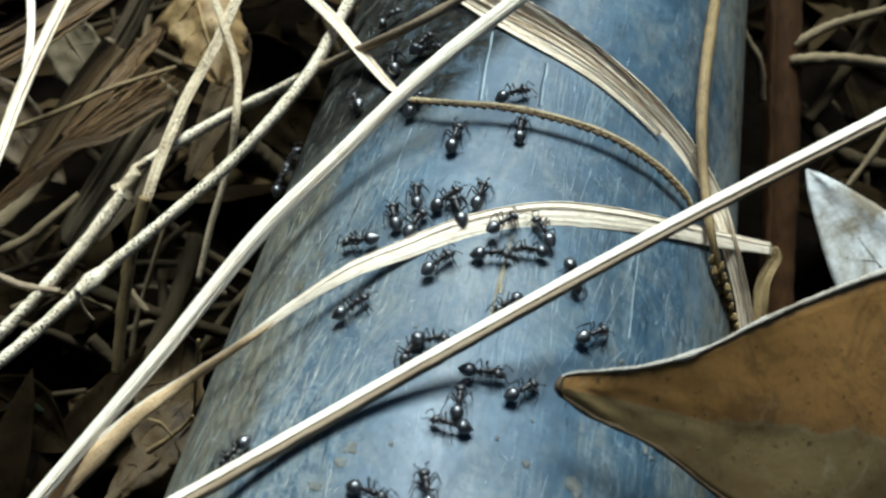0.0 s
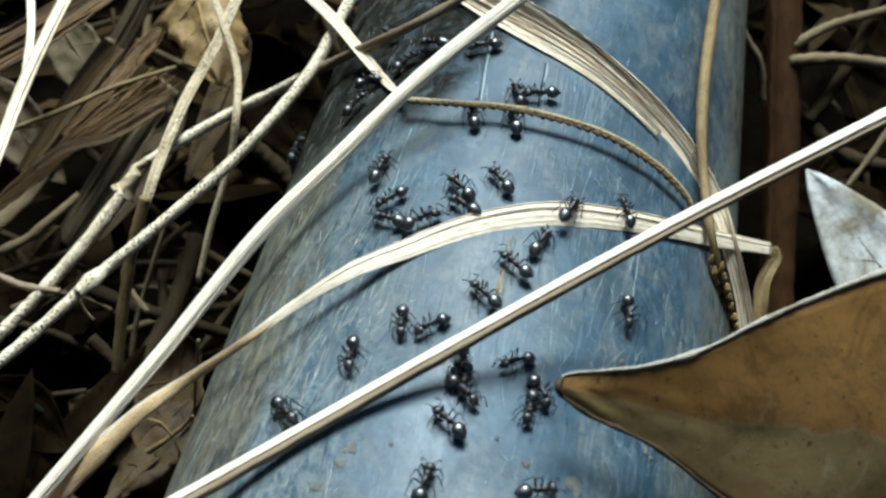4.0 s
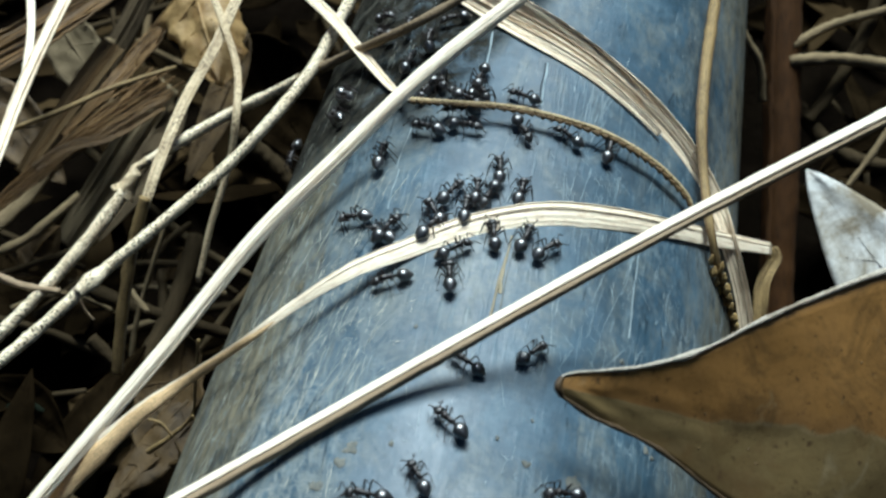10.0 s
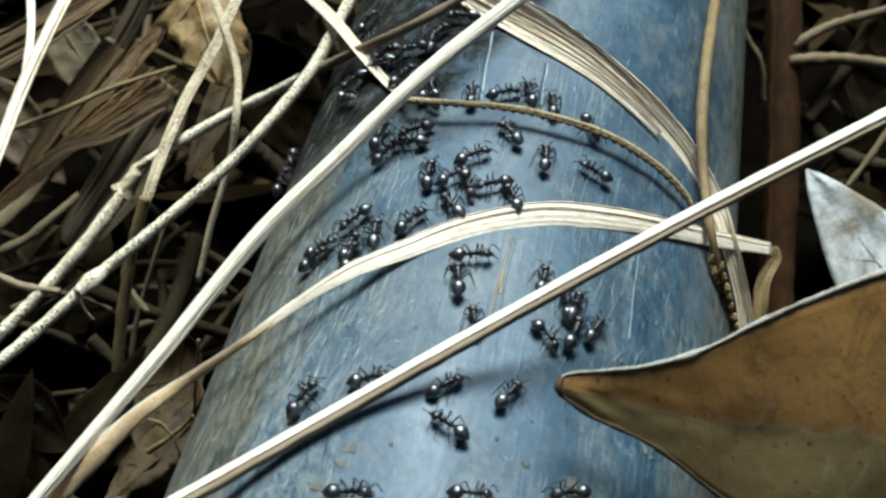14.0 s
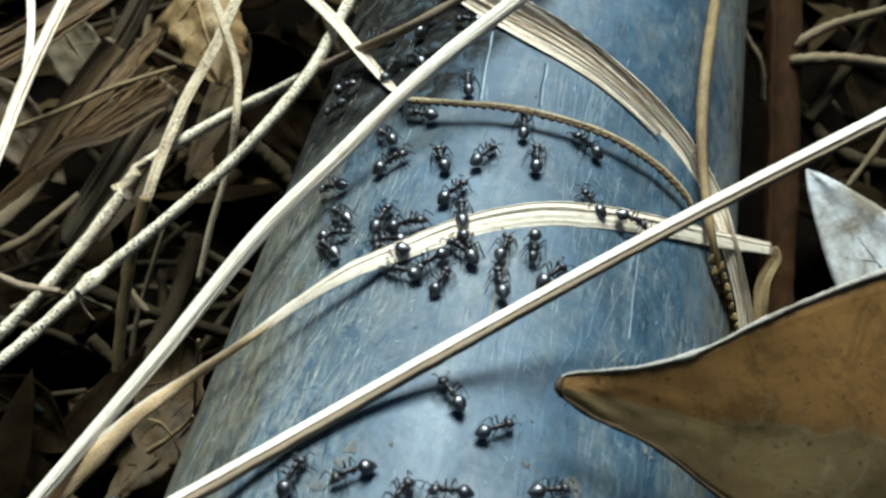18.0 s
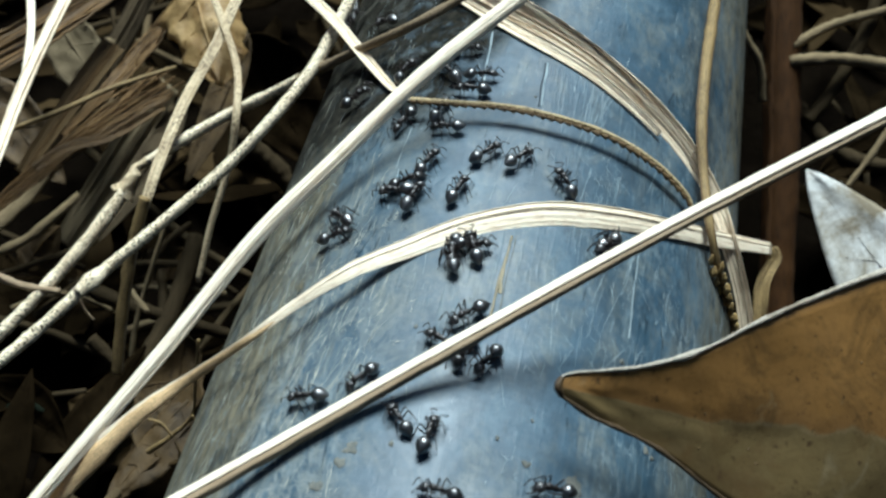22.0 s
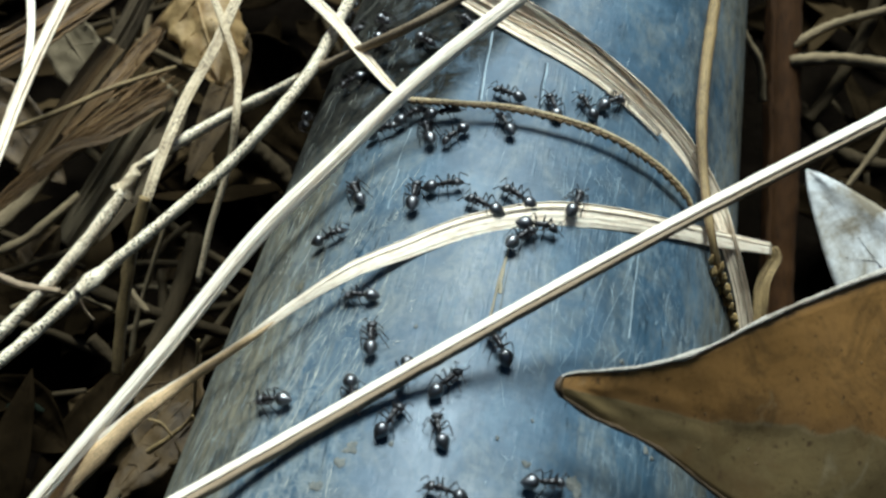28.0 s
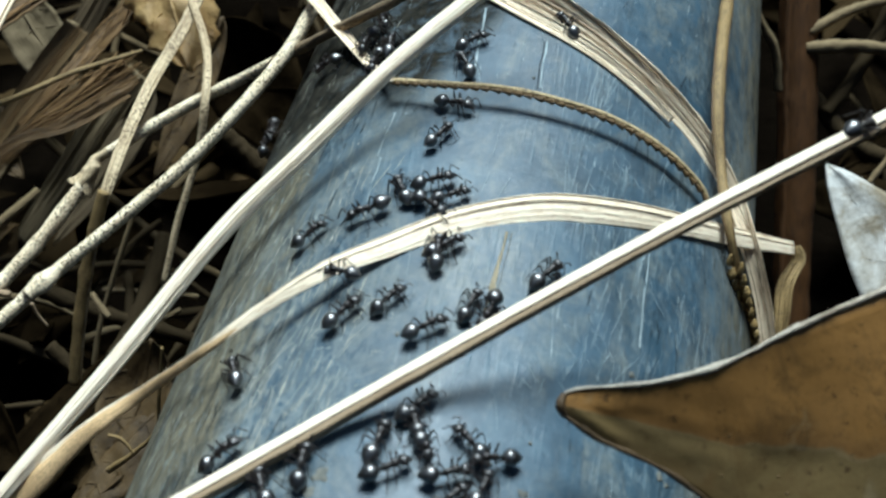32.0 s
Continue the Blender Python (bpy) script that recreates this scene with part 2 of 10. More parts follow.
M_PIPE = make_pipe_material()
M_STRAW = make_straw_material("pale_dry_grass", (0.88, 0.745, 0.565), (0.50, 0.36, 0.21), along=0.13, blotch=0.25, streak=0.4)
M_WHITE = make_straw_material("bleached_straw", (0.88, 0.765, 0.60), (0.50, 0.38, 0.24), blotch=0.2, streak=0.5)
M_GREYGRASS = make_straw_material("greyish_dry_grass", (0.86, 0.715, 0.525), (0.40, 0.275, 0.15), along=0.1, blotch=0.3, streak=0.55)
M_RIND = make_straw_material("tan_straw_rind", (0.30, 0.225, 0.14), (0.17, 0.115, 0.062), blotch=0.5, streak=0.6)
M_UNDER = make_straw_material("tan_leaf_underside", (0.76, 0.54, 0.29), (0.32, 0.20, 0.09), blotch=0.6, streak=0.8, speck=0.25)
M_SPECK = make_straw_material("weathered_speckled_straw", (0.90, 0.765, 0.55), (0.38, 0.255, 0.12), speck=1.0, rough=0.7, blotch=0.5)
M_BROWN = make_straw_material("golden_brown_stalk", (0.25, 0.175, 0.072), (0.07, 0.045, 0.02), rough=0.6, streak=0.9, speck=0.5)
M_DARKEDGE = make_straw_material("dark_brown_stalk_edge", (0.12, 0.075, 0.03), (0.04, 0.025, 0.012), rough=0.5)
M_TAN = make_straw_material("tan_dry_stalk", (0.60, 0.49, 0.31), (0.27, 0.17, 0.08), speck=0.95)
M_DULL = make_straw_material("dull_grey_brown_twig", (0.19, 0.143, 0.077), (0.036, 0.026, 0.013), speck=0.4, rough=0.8, spec=0.2)
# darker copy of the dull brown, with shade put into its colour
M_DULL_SHADED = make_straw_material("shaded_dull_grass_leaf", (0.088, 0.067, 0.039), (0.028, 0.020, 0.012), speck=0.4, rough=0.85, spec=0.12)
M_BLADE = make_straw_material("brown_grass_blade", (0.105, 0.068, 0.028), (0.05, 0.029, 0.011), rough=0.65, spec=0.2)
M_ASH = make_straw_material("ashen_dead_leaf", (0.165, 0.130, 0.076), (0.07, 0.052, 0.028), rough=0.8, spec=0.15, blotch=0.6)
M_NOTCH = make_straw_material("notched_tan_stalk", (0.50, 0.40, 0.22), (0.15, 0.10, 0.045), rough=0.55, speck=0.7)
# brown end of the jointed straw, partly shade put into its colour
M_SHADE_STRAW = make_straw_material("brown_shaded_straw", (0.20, 0.15, 0.09), (0.07, 0.05, 0.03), speck=0.6, rough=0.8)
M_STRAND = make_straw_material("fine_tan_strand", (0.19, 0.112, 0.040), (0.08, 0.04, 0.014), rough=0.6)
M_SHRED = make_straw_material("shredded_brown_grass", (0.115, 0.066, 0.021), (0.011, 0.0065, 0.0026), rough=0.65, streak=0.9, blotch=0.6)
M_STEM = make_straw_material("dark_red_brown_stem", (0.085, 0.038, 0.011), (0.015, 0.008, 0.004), rough=0.65)
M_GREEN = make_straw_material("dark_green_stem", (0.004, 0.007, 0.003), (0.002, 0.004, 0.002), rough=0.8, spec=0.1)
M_LEAF = make_front_leaf_material()
M_RIM = make_straw_material("bleached_leaf_margin", (0.44, 0.40, 0.33), (0.14, 0.10, 0.06), rough=0.75, blotch=0.9, speck=0.4)
M_PALE_LEAF = make_leaf_material("bleached_grey_leaf", (0.26, 0.22, 0.15), (0.76, 0.765, 0.73), (0.32, 0.265, 0.18), 110, 0.75, 0.6, 0.3, 0.40, 0.60)
M_DRY = make_leaf_material("dry_brown_leaf", (0.030, 0.019, 0.008), (0.115, 0.073, 0.028), (0.008, 0.0055, 0.003), 150, 0.65, 0.8, 0.25)
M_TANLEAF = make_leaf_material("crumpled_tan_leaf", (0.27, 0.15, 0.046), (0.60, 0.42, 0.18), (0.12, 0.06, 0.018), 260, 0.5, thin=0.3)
# litter coloured near black to stand in for deep shade among the leaves
M_LITTER = make_leaf_material("shade_dark_rotting_litter", (0.003, 0.0021, 0.0011), (0.017, 0.0115, 0.0055), (0.005, 0.0036, 0.002), 90, 0.9, 0.6, 0.0, heap=(0.050, 0.034, 0.016))
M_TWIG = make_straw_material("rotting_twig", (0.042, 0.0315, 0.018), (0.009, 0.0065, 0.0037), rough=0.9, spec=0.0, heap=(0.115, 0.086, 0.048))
M_LEAF_EDGE = make_leaf_material("dark_leaf_edge", (0.035, 0.022, 0.009), (0.085, 0.052, 0.021), (0.03, 0.02, 0.01), 300, 0.6)
M_SOIL = make_soil()
M_MUD = make_leaf_material("dried_pale_mud", (0.075, 0.085, 0.085), (0.20, 0.195, 0.16), (0.04, 0.055, 0.06), 900, 0.9, 0.8)
M_GROOVE = make_straw_material("dark_scored_plastic", (0.012, 0.020, 0.028), (0.006, 0.010, 0.014), rough=0.7)
M_CLAY = make_leaf_material("dried_tan_clay", (0.22, 0.19, 0.12), (0.36, 0.31, 0.21), (0.12, 0.11, 0.09), 700, 0.9)
M_SCUFF = make_leaf_material("scraped_plastic", (0.17, 0.23, 0.26), (0.36, 0.42, 0.43), (0.10, 0.14, 0.16), 260, 0.8)
M_GRIT = make_leaf_material("rubbed_in_grit", (0.34, 0.36, 0.31), (0.70, 0.69, 0.57), (0.14, 0.16, 0.15), 420, 0.9)
M_HUSK = make_leaf_material("golden_brown_husk", (0.20, 0.125, 0.040), (0.40, 0.285, 0.11), (0.07, 0.04, 0.015), 700, 0.55)
M_YELLOW = make_leaf_material("yellow_seed_husk", (0.42, 0.32, 0.09), (0.55, 0.44, 0.16), (0.25, 0.18, 0.05), 600, 0.6)
M_ANT = make_chitin("black_chitin", (0.005, 0.0045, 0.0045), 0.46, 0.7, 0.02, 0.35)
M_ANT_BROWN = make_chitin("brown_black_chitin", (0.007, 0.005, 0.0045), 0.42, 0.55, 0.02)
M_GASTER = make_chitin("silky_black_chitin", (0.003, 0.003, 0.003), 0.42, 1.0, 0.03, 1.0)
M_LEG = make_chitin("dark_leg_chitin", (0.012, 0.008, 0.007), 0.45, 0.4)

# ---- building helpers ----


def part(name, bm, mat, parent=None, label=""):
    """Links a bmesh (or a ready mesh) as one object under a thing or a part."""
    me = bm
    if isinstance(bm, bmesh.types.BMesh):
        me = bpy.data.meshes.new(name)
        bm.to_mesh(me)
        bm.free()
    for p in me.polygons:
        p.use_smooth = True
    if mat and not me.materials:
        me.materials.append(mat)
    ob = new(name, me)
    ob.parent = parent
    if label:
        ob["label"] = label
    return ob


def spline(points, n):
    """n places along a smooth line through points (x, y, z, width)."""
    p = [Vector(q) for q in points]
    p = [2 * p[0] - p[1]] + p + [2 * p[-1] - p[-2]]
    out = []
    segs = len(p) - 3
    for i in range(n):
        u = i / (n - 1) * segs
        k = min(int(u), segs - 1)
        t = u - k
        a, b, c, d = p[k:k + 4]
        out.append(0.5 * (2 * b + (c - a) * t + (2 * a - 5 * b + 4 * c - d) * t * t + (3 * b - a - 3 * c + d) * t ** 3))
    return out


def sweep(points, shape="stalk", n=60, flat=0.25, lean=0.0, twist=0.0, seed=0, rough=0.05, ups=None, shift=0.0, share=1.0, sink=0.0, saw=0.0, k=14):
    """A stalk or blade along a smooth line through points given in millimetres (x, y, z, width). The blade's face looks up, turned by lean
    and twist degrees; its cross-section has ribs and an uneven edge."""
    line = spline(points, n)
    prof = []
    for j in range(k):
        a = 2 * math.pi * j / k
        x, y = math.cos(a), math.sin(a)
        if shape == "blade":
            prof.append((x * 0.5, y * 0.5 * flat * (1 + 0.55 * math.cos(5 * a)) + 0.10 * (x * x - 0.4)))
        elif shape == "channel":
            prof.append((x * 0.5, y * 0.5 * flat + 0.22 * (abs(x) ** 1.5 - 0.35)))
        elif shape == "split":
            prof.append((math.copysign(abs(x) ** 0.35, x) * 0.5, math.copysign(abs(y) ** 0.35, y) * 0.46))
        elif shape == "rib":
            prof.append((x * 0.5, y * 0.5 * flat))
        else:
            prof.append((x * 0.5 * (1 + 0.06 * math.cos(6 * a)), y * 0.5 * (1 + 0.06 * math.sin(5 * a))))
    verts, faces, uvs = [], [], []
    length = 0.0
    off = seed * 7.3
    for i, q in enumerate(line):
        c = Vector(q[:3])
        w = max(q[3], 0.05)
        a, b = line[max(i - 1, 0)], line[min(i + 1, n - 1)]
        t = (Vector(b[:3]) - Vector(a[:3])).normalized()
        if i:
            length += (Vector(q[:3]) - Vector(line[i - 1][:3])).length
        up = Vector(ups) if ups else Vector((0.02, -0.55, 0.83))
        side = t.cross(up).normalized()
        nrm = side.cross(t).normalized()
        turn = radians(lean + twist * i / (n - 1))
        s2 = side * math.cos(turn) + nrm * math.sin(turn)
        n2 = -side * math.sin(turn) + nrm * math.cos(turn)
        c = c + s2 * shift * w + n2 * sink * w
        w *= share
        if saw:
            w *= 1 + saw * (2 * ((length * 0.9) % 1.0) - 1)
        wob = 1 + rough * 2 * noise.noise((length * 0.35 + off, seed, 0))
        for j, (x, y) in enumerate(prof):
            g = 1 + rough * noise.noise((length * 0.8 + off, j * 1.7, seed))
            verts.append((c + (s2 * x * wob + n2 * y) * w * g) * MM)
            uvs.append((j / k * 6, length * 0.5))
    for i in range(n - 1):
        for j in range(k):
            faces.append((i * k + j, i * k + (j + 1) % k, (i + 1) * k + (j + 1) % k, (i + 1) * k + j))
    faces.append(tuple(range(k - 1, -1, -1)))
    faces.append(tuple((n - 1) * k + j for j in range(k)))
    me = bpy.data.meshes.new("stalk")
    me.from_pydata(verts, [], faces)
    layer = me.uv_layers.new(name="UVMap")
    idx = np.zeros(len(me.loops), dtype=np.int32)
    me.loops.foreach_get("vertex_index", idx)
    layer.data.foreach_set("uv", np.array(uvs, dtype=np.float32)[idx].ravel())
    me.update()
    return me


def blade_mesh(points, n=110, k=26, cup=0.1, relief=0.05, turns=(0, 0), thick=0.12, seed=0, rag=0.05):
    """A dry grass leaf along a smooth line of points (x, y, z, width) in millimetres: a thin sheet, cupped, with uneven furrows along it and
    ragged edges. turns: the tilt of its face in degrees, spread evenly along it."""
    line = spline(points, n)
    tops, unders, uvs = [], [], []
    length = 0.0
    for i, q in enumerate(line):
        c, w = Vector(q[:3]), max(q[3], 0.05)
        a, b = line[max(i - 1, 0)], line[min(i + 1, n - 1)]
        t = (Vector(b[:3]) - Vector(a[:3])).normalized()
        if i:
            length += (c - Vector(line[i - 1][:3])).length
        side = t.cross(Vector((0.02, -0.55, 0.83))).normalized()
        nrm = side.cross(t).normalized()
        g = i / (n - 1) * (len(turns) - 1)
        h = min(int(g), len(turns) - 2)
        turn = radians(turns[h] + (turns[h + 1] - turns[h]) * (g - h))
        s2 = side * math.cos(turn) + nrm * math.sin(turn)
        n2 = -side * math.sin(turn) + nrm * math.cos(turn)
        for j in range(k):
            v = 2 * j / (k - 1) - 1
            edge = 1 + rag * (noise.noise((length * 0.5, math.copysign(4, v), seed)) + 0.6 * noise.noise((length * 1.9, math.copysign(9, v), seed)))
            z = cup * (v * v - 0.4) + relief * (noise.noise((v * 4.5 + 0.15 * math.sin(length * 0.2), length * 0.035, seed * 1.7)) + 0.8 * noise.noise((v * 11, length * 0.06, seed + 5.5)))
            p = c + (s2 * v * 0.5 * edge + n2 * z) * w
            tops.append(p * MM)
            unders.append((p - n2 * thick) * MM)
            uvs.append((0.5 * v + seed * 0.37, length * 0.5))
    verts, faces = tops + unders, []
    m = n * k
    for i in range(n - 1):
        for j in range(k - 1):
            a = i * k + j
            faces.append((a, a + 1, a + k + 1, a + k))
            faces.append((m + a, m + a + k, m + a + k + 1, m + a + 1))
    loop = [j for j in range(k)] + [i * k + k - 1 for i in range(1, n)] + [(n - 1) * k + j for j in range(k - 2, -1, -1)] + [i * k for i in range(n - 2, 0, -1)]
    for a, b in zip(loop, loop[1:] + loop[:1]):
        faces.append((b, a, m + a, m + b))
    me = bpy.data.meshes.new("blade")
    me.from_pydata(verts, [], faces)
    layer = me.uv_layers.new(name="UVMap")
    idx = np.zeros(len(me.loops), dtype=np.int32)
    me.loops.foreach_get("vertex_index", idx)
    layer.data.foreach_set("uv", np.array(uvs + uvs, dtype=np.float32)[idx].ravel())
    me.update()
    return me


def leaf_form(length, width, curl, bend, fold, seed, rag, crumple=1.0, taper=0.8):
    """The surface of a dry leaf in millimetres: u runs from its stalk to its tip, v across from -1 to 1."""
    def at(u, v):
        half = width * 0.5 * (math.sin(math.pi * min(u ** 0.8, 1)) ** taper * (1 - u ** 4 * 0.2) + 0.02)
        e = 1 + rag * noise.noise((u * 9, v * 0.5 + seed * 3.1, seed)) * (abs(v) > 0.8)
        z = length * 0.5 * bend * (u - 0.35) ** 2 - curl * half * (1 - v * v) + fold * abs(v) * half
        z += crumple * width * 0.09 * noise.noise((u * 4 + seed, v * 2, seed * 0.7)) + crumple * width * 0.045 * noise.noise((u * 11, v * 5, seed))
        return Vector((length * u, v * half * e, z))
    return at


def sheet_mesh(at, n, k, thick):
    """A thin solid sheet with the form at(u, v)."""
    verts, faces, uvs = [], [], []
    for side in (1, -1):
        for i in range(n):
            for j in range(k):
                u, v = i / (n - 1), 2 * j / (k - 1) - 1
                p = at(u, v)
                verts.append((p.x * MM, p.y * MM, (p.z + 0.5 * thick * side) * MM))
                uvs.append((v * 3, u * 6))
    m = n * k
    for i in range(n - 1):
        for j in range(k - 1):
            a = i * k + j
            faces.append((a, a + k, a + k + 1, a + 1))
            faces.append((m + a, m + a + 1, m + a + k + 1, m + a + k))
    ring = [j for j in range(k)] + [i * k + k - 1 for i in range(1, n)] + [(n - 1) * k + j for j in range(k - 2, -1, -1)] + [i * k for i in range(n - 2, 0, -1)]
    for a, b in zip(ring, ring[1:] + ring[:1]):
        faces.append((a, b, m + b, m + a))
    me = bpy.data.meshes.new("sheet")
    me.from_pydata(verts, [], faces)
    layer = me.uv_layers.new(name="UVMap")
    idx = np.zeros(len(me.loops), dtype=np.int32)
    me.loops.foreach_get("vertex_index", idx)
    layer.data.foreach_set("uv", np.array(uvs, dtype=np.float32)[idx].ravel())
    me.update()
    return me


def leaf_mesh(length, width, curl=0.3, bend=0.3, fold=0.0, seed=0, n=22, k=10, thick=0.25, rag=0.08):
    return sheet_mesh(leaf_form(length, width, curl, bend, fold, seed, rag), n, k, thick)


# ---- ground ----
def make_ground():
    ticks = [-60, -15, -4, -1.2, -0.5] + [x * 0.01 - 0.3 for x in range(61)] + [0.5, 1.2, 4, 15, 60]
    verts, faces = [], []
    k = len(ticks)
    for y in ticks:
        for x in ticks:
            near = max(0.0, 1 - max(abs(x), abs(y)) / 0.5)
            z = -0.020 + near * 0.006 * noise.noise((x * 22, y * 22, 0)) + near * 0.003 * noise.noise((x * 70, y * 70, 3))
            verts.append((x, y, z))
    for i in range(k - 1):
        for j in range(k - 1):
            a = i * k + j
            faces.append((a, a + 1, a + k + 1, a + k))
    me = bpy.data.meshes.new("ground")
    me.from_pydata(verts, [], faces)
    return tagged(part("ground", me, M_SOIL), "soil under rotting leaf litter, near black to stand in for shade", "ground", kind="structure")


make_ground()


def make_sky_screen():
    """A dark ring added all round, well outside the view, to block low sky light."""
    verts, faces = [], []
    k, rows = 140, 16
    for i in range(rows):
        for j in range(k):
            a = 2 * math.pi * j / k
            h = i / (rows - 1)
            p = Vector((math.cos(a), math.sin(a), h))
            r = 0.95 + 0.16 * noise.noise(p * 3.1) + 0.12 * noise.noise(p * 9.7) - 0.16 * h
            top = 0.62 + 0.14 * noise.noise((p.x * 6, p.y * 6, 4)) + 0.10 * noise.noise((p.x * 19, p.y * 19, 7))
            verts.append((r * math.cos(a), r * math.sin(a), -0.03 + h * top))
    for i in range(rows - 1):
        for j in range(k):
            a, b = i * k + j, i * k + (j + 1) % k
            faces.append((a, b, b + k, a + k))
    me = bpy.data.meshes.new("undergrowth")
    me.from_pydata(verts, [], faces)
    tagged(part("undergrowth", me, M_LITTER), "added dark ring round the place, unseen, blocking low sky light", "backdrop", kind="structure")


make_sky_screen()

# ---- the pipe ----
PIPE_R, PIPE_Z = 30.8, 27.0


def make_pipe():
    k, rows = 160, [(-330 + 5 * i) for i in range(180)]
    verts, faces = [], []
    for r in (PIPE_R, PIPE_R - 3.5):
        for y in rows:
            for j in range(k):
                a = 2 * math.pi * j / k
                d = 0.10 * noise.noise((math.cos(a) * 2, y * 0.02, math.sin(a) * 2)) if r == PIPE_R else 0
                verts.append(((r + d) * math.sin(a) * MM, y * MM, (r + d) * math.cos(a) * MM))
    n = len(rows)
    for s in range(2):
        for i in range(n - 1):
            for j in range(k):
                a, b = s * n * k + i * k + j, s * n * k + i * k + (j + 1) % k
                faces.append((a, a + k, b + k, b) if s == 0 else (a, b, b + k, a + k))
    for i in (0, n - 1):
        for j in range(k):
            a, b = i * k + j, i * k + (j + 1) % k
            q = (a, b, n * k + b, n * k + a)
            faces.append(q if i == 0 else q[::-1])
    me = bpy.data.meshes.new("pipe")
    me.from_pydata(verts, [], faces)
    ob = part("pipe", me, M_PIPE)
    ob.location = (0, 0, PIPE_Z * MM)
    return tagged(ob, "scuffed blue-black plastic water pipe lying on leaf litter", "pipe")


PIPE = make_pipe()
# ---- marks on the pipe ----
def pipe_point(y, theta, lift):
    a = radians(theta)
    r = PIPE_R + lift
    return Vector((r * math.sin(a), y, r * math.cos(a))) * MM


def mud_patch(centre, size, seed, label=""):
    """A thin crust of dried mud with a ragged outline."""
    bm = bmesh.new()
    y0, th0 = centre
    rings, k = 4, 22
    grid = []
    for i in range(rings + 1):
        row = []
        for j in range(k):
            a = 2 * math.pi * j / k
            r = size * i / rings * (0.75 + 0.6 * noise.noise((math.cos(a) * 1.4, math.sin(a) * 1.4, seed * 2.7)))
            lift = 0.035 * (1 - (i / rings) ** 2) + 0.02 * noise.noise((i * 1.3, j * 0.8, seed)) if i < rings else -0.05
            row.append(bm.verts.new(pipe_point(y0 + r * math.sin(a), th0 + math.degrees(r * math.cos(a) / PIPE_R), lift + 0.10)))
        grid.append(row)
    for i in range(1, rings):
        for j in range(k):
            bm.faces.new((grid[i][j], grid[i + 1][j], grid[i + 1][(j + 1) % k], grid[i][(j + 1) % k]))
    bm.faces.new(grid[1][::-1])
    for v in grid[0]:
        bm.verts.remove(v)
    bmesh.ops.recalc_face_normals(bm, faces=bm.faces)
    return part("mud_patch", bm, M_MUD, PIPE, label)


for where, size, seed in (((-54.9, 26.6), 1.0, 1), ((-55.7, 27.6), 0.8, 2), ((-46.9, 41.0), 0.55, 3), ((-47.3, 42.6), 0.4, 4), ((-56.5, -12.5), 0.9, 5),
                          ((-58.2, -13.9), 0.8, 6), ((-55.9, -5.7), 0.35, 7), ((-53.1, 11.8), 0.28, 8), ((-50.0, 17.3), 0.2, 9), ((2.1, -27.9), 0.3, 10),
                          ((-60.8, -16.8), 0.9, 11), ((-54.8, 17.4), 0.5, 12), ((-4.2, 5.7), 0.25, 13), ((-38.3, 33.1), 0.4, 14), ((-41.7, -6.9), 0.3, 15)):
    mud_patch(where, size, seed)


def groove(a, b, width, mat, label):
    pts = []
    for i in range(5):
        f = i / 4
        p = pipe_point(a[0] + (b[0] - a[0]) * f, a[1] + (b[1] - a[1]) * f + 0.12 * math.sin(i * 2.1), 0.06) / MM
        pts.append((*p, width))
    return part("scratch", sweep(pts, "rib", 40, flat=0.2, seed=int(width * 1000), rough=0.5, k=8), mat, PIPE, label)


groove((-27.4, 7.0), (-39.1, 6.1), 0.26, M_CLAY, "long pale scratch filled with clay")
groove((-31.8, 6.7), (-35.7, 7.0), 0.3, M_CLAY, "")
groove((-27.3, 7.8), (-37.8, 7.6), 0.10, M_MUD, "")
groove((7.4, -7.4), (-6.2, -5.9), 0.2, M_SCUFF, "")
groove((2.5, 6.7), (-5.6, 7.2), 0.2, M_SCUFF, "")
groove((2.4, 6.2), (-5.9, 6.7), 0.14, M_GROOVE, "")
groove((7.2, -8.1), (-6.0, -6.5), 0.12, M_GROOVE, "")
groove((-10.5, -20.1), (-17.6, -20.9), 0.12, M_SCUFF, "")
groove((-17.7, -20.0), (-24.4, -19.8), 0.10, M_SCUFF, "")
groove((-21.8, 33.9), (-34.9, 34.0), 0.11, M_SCUFF, "")


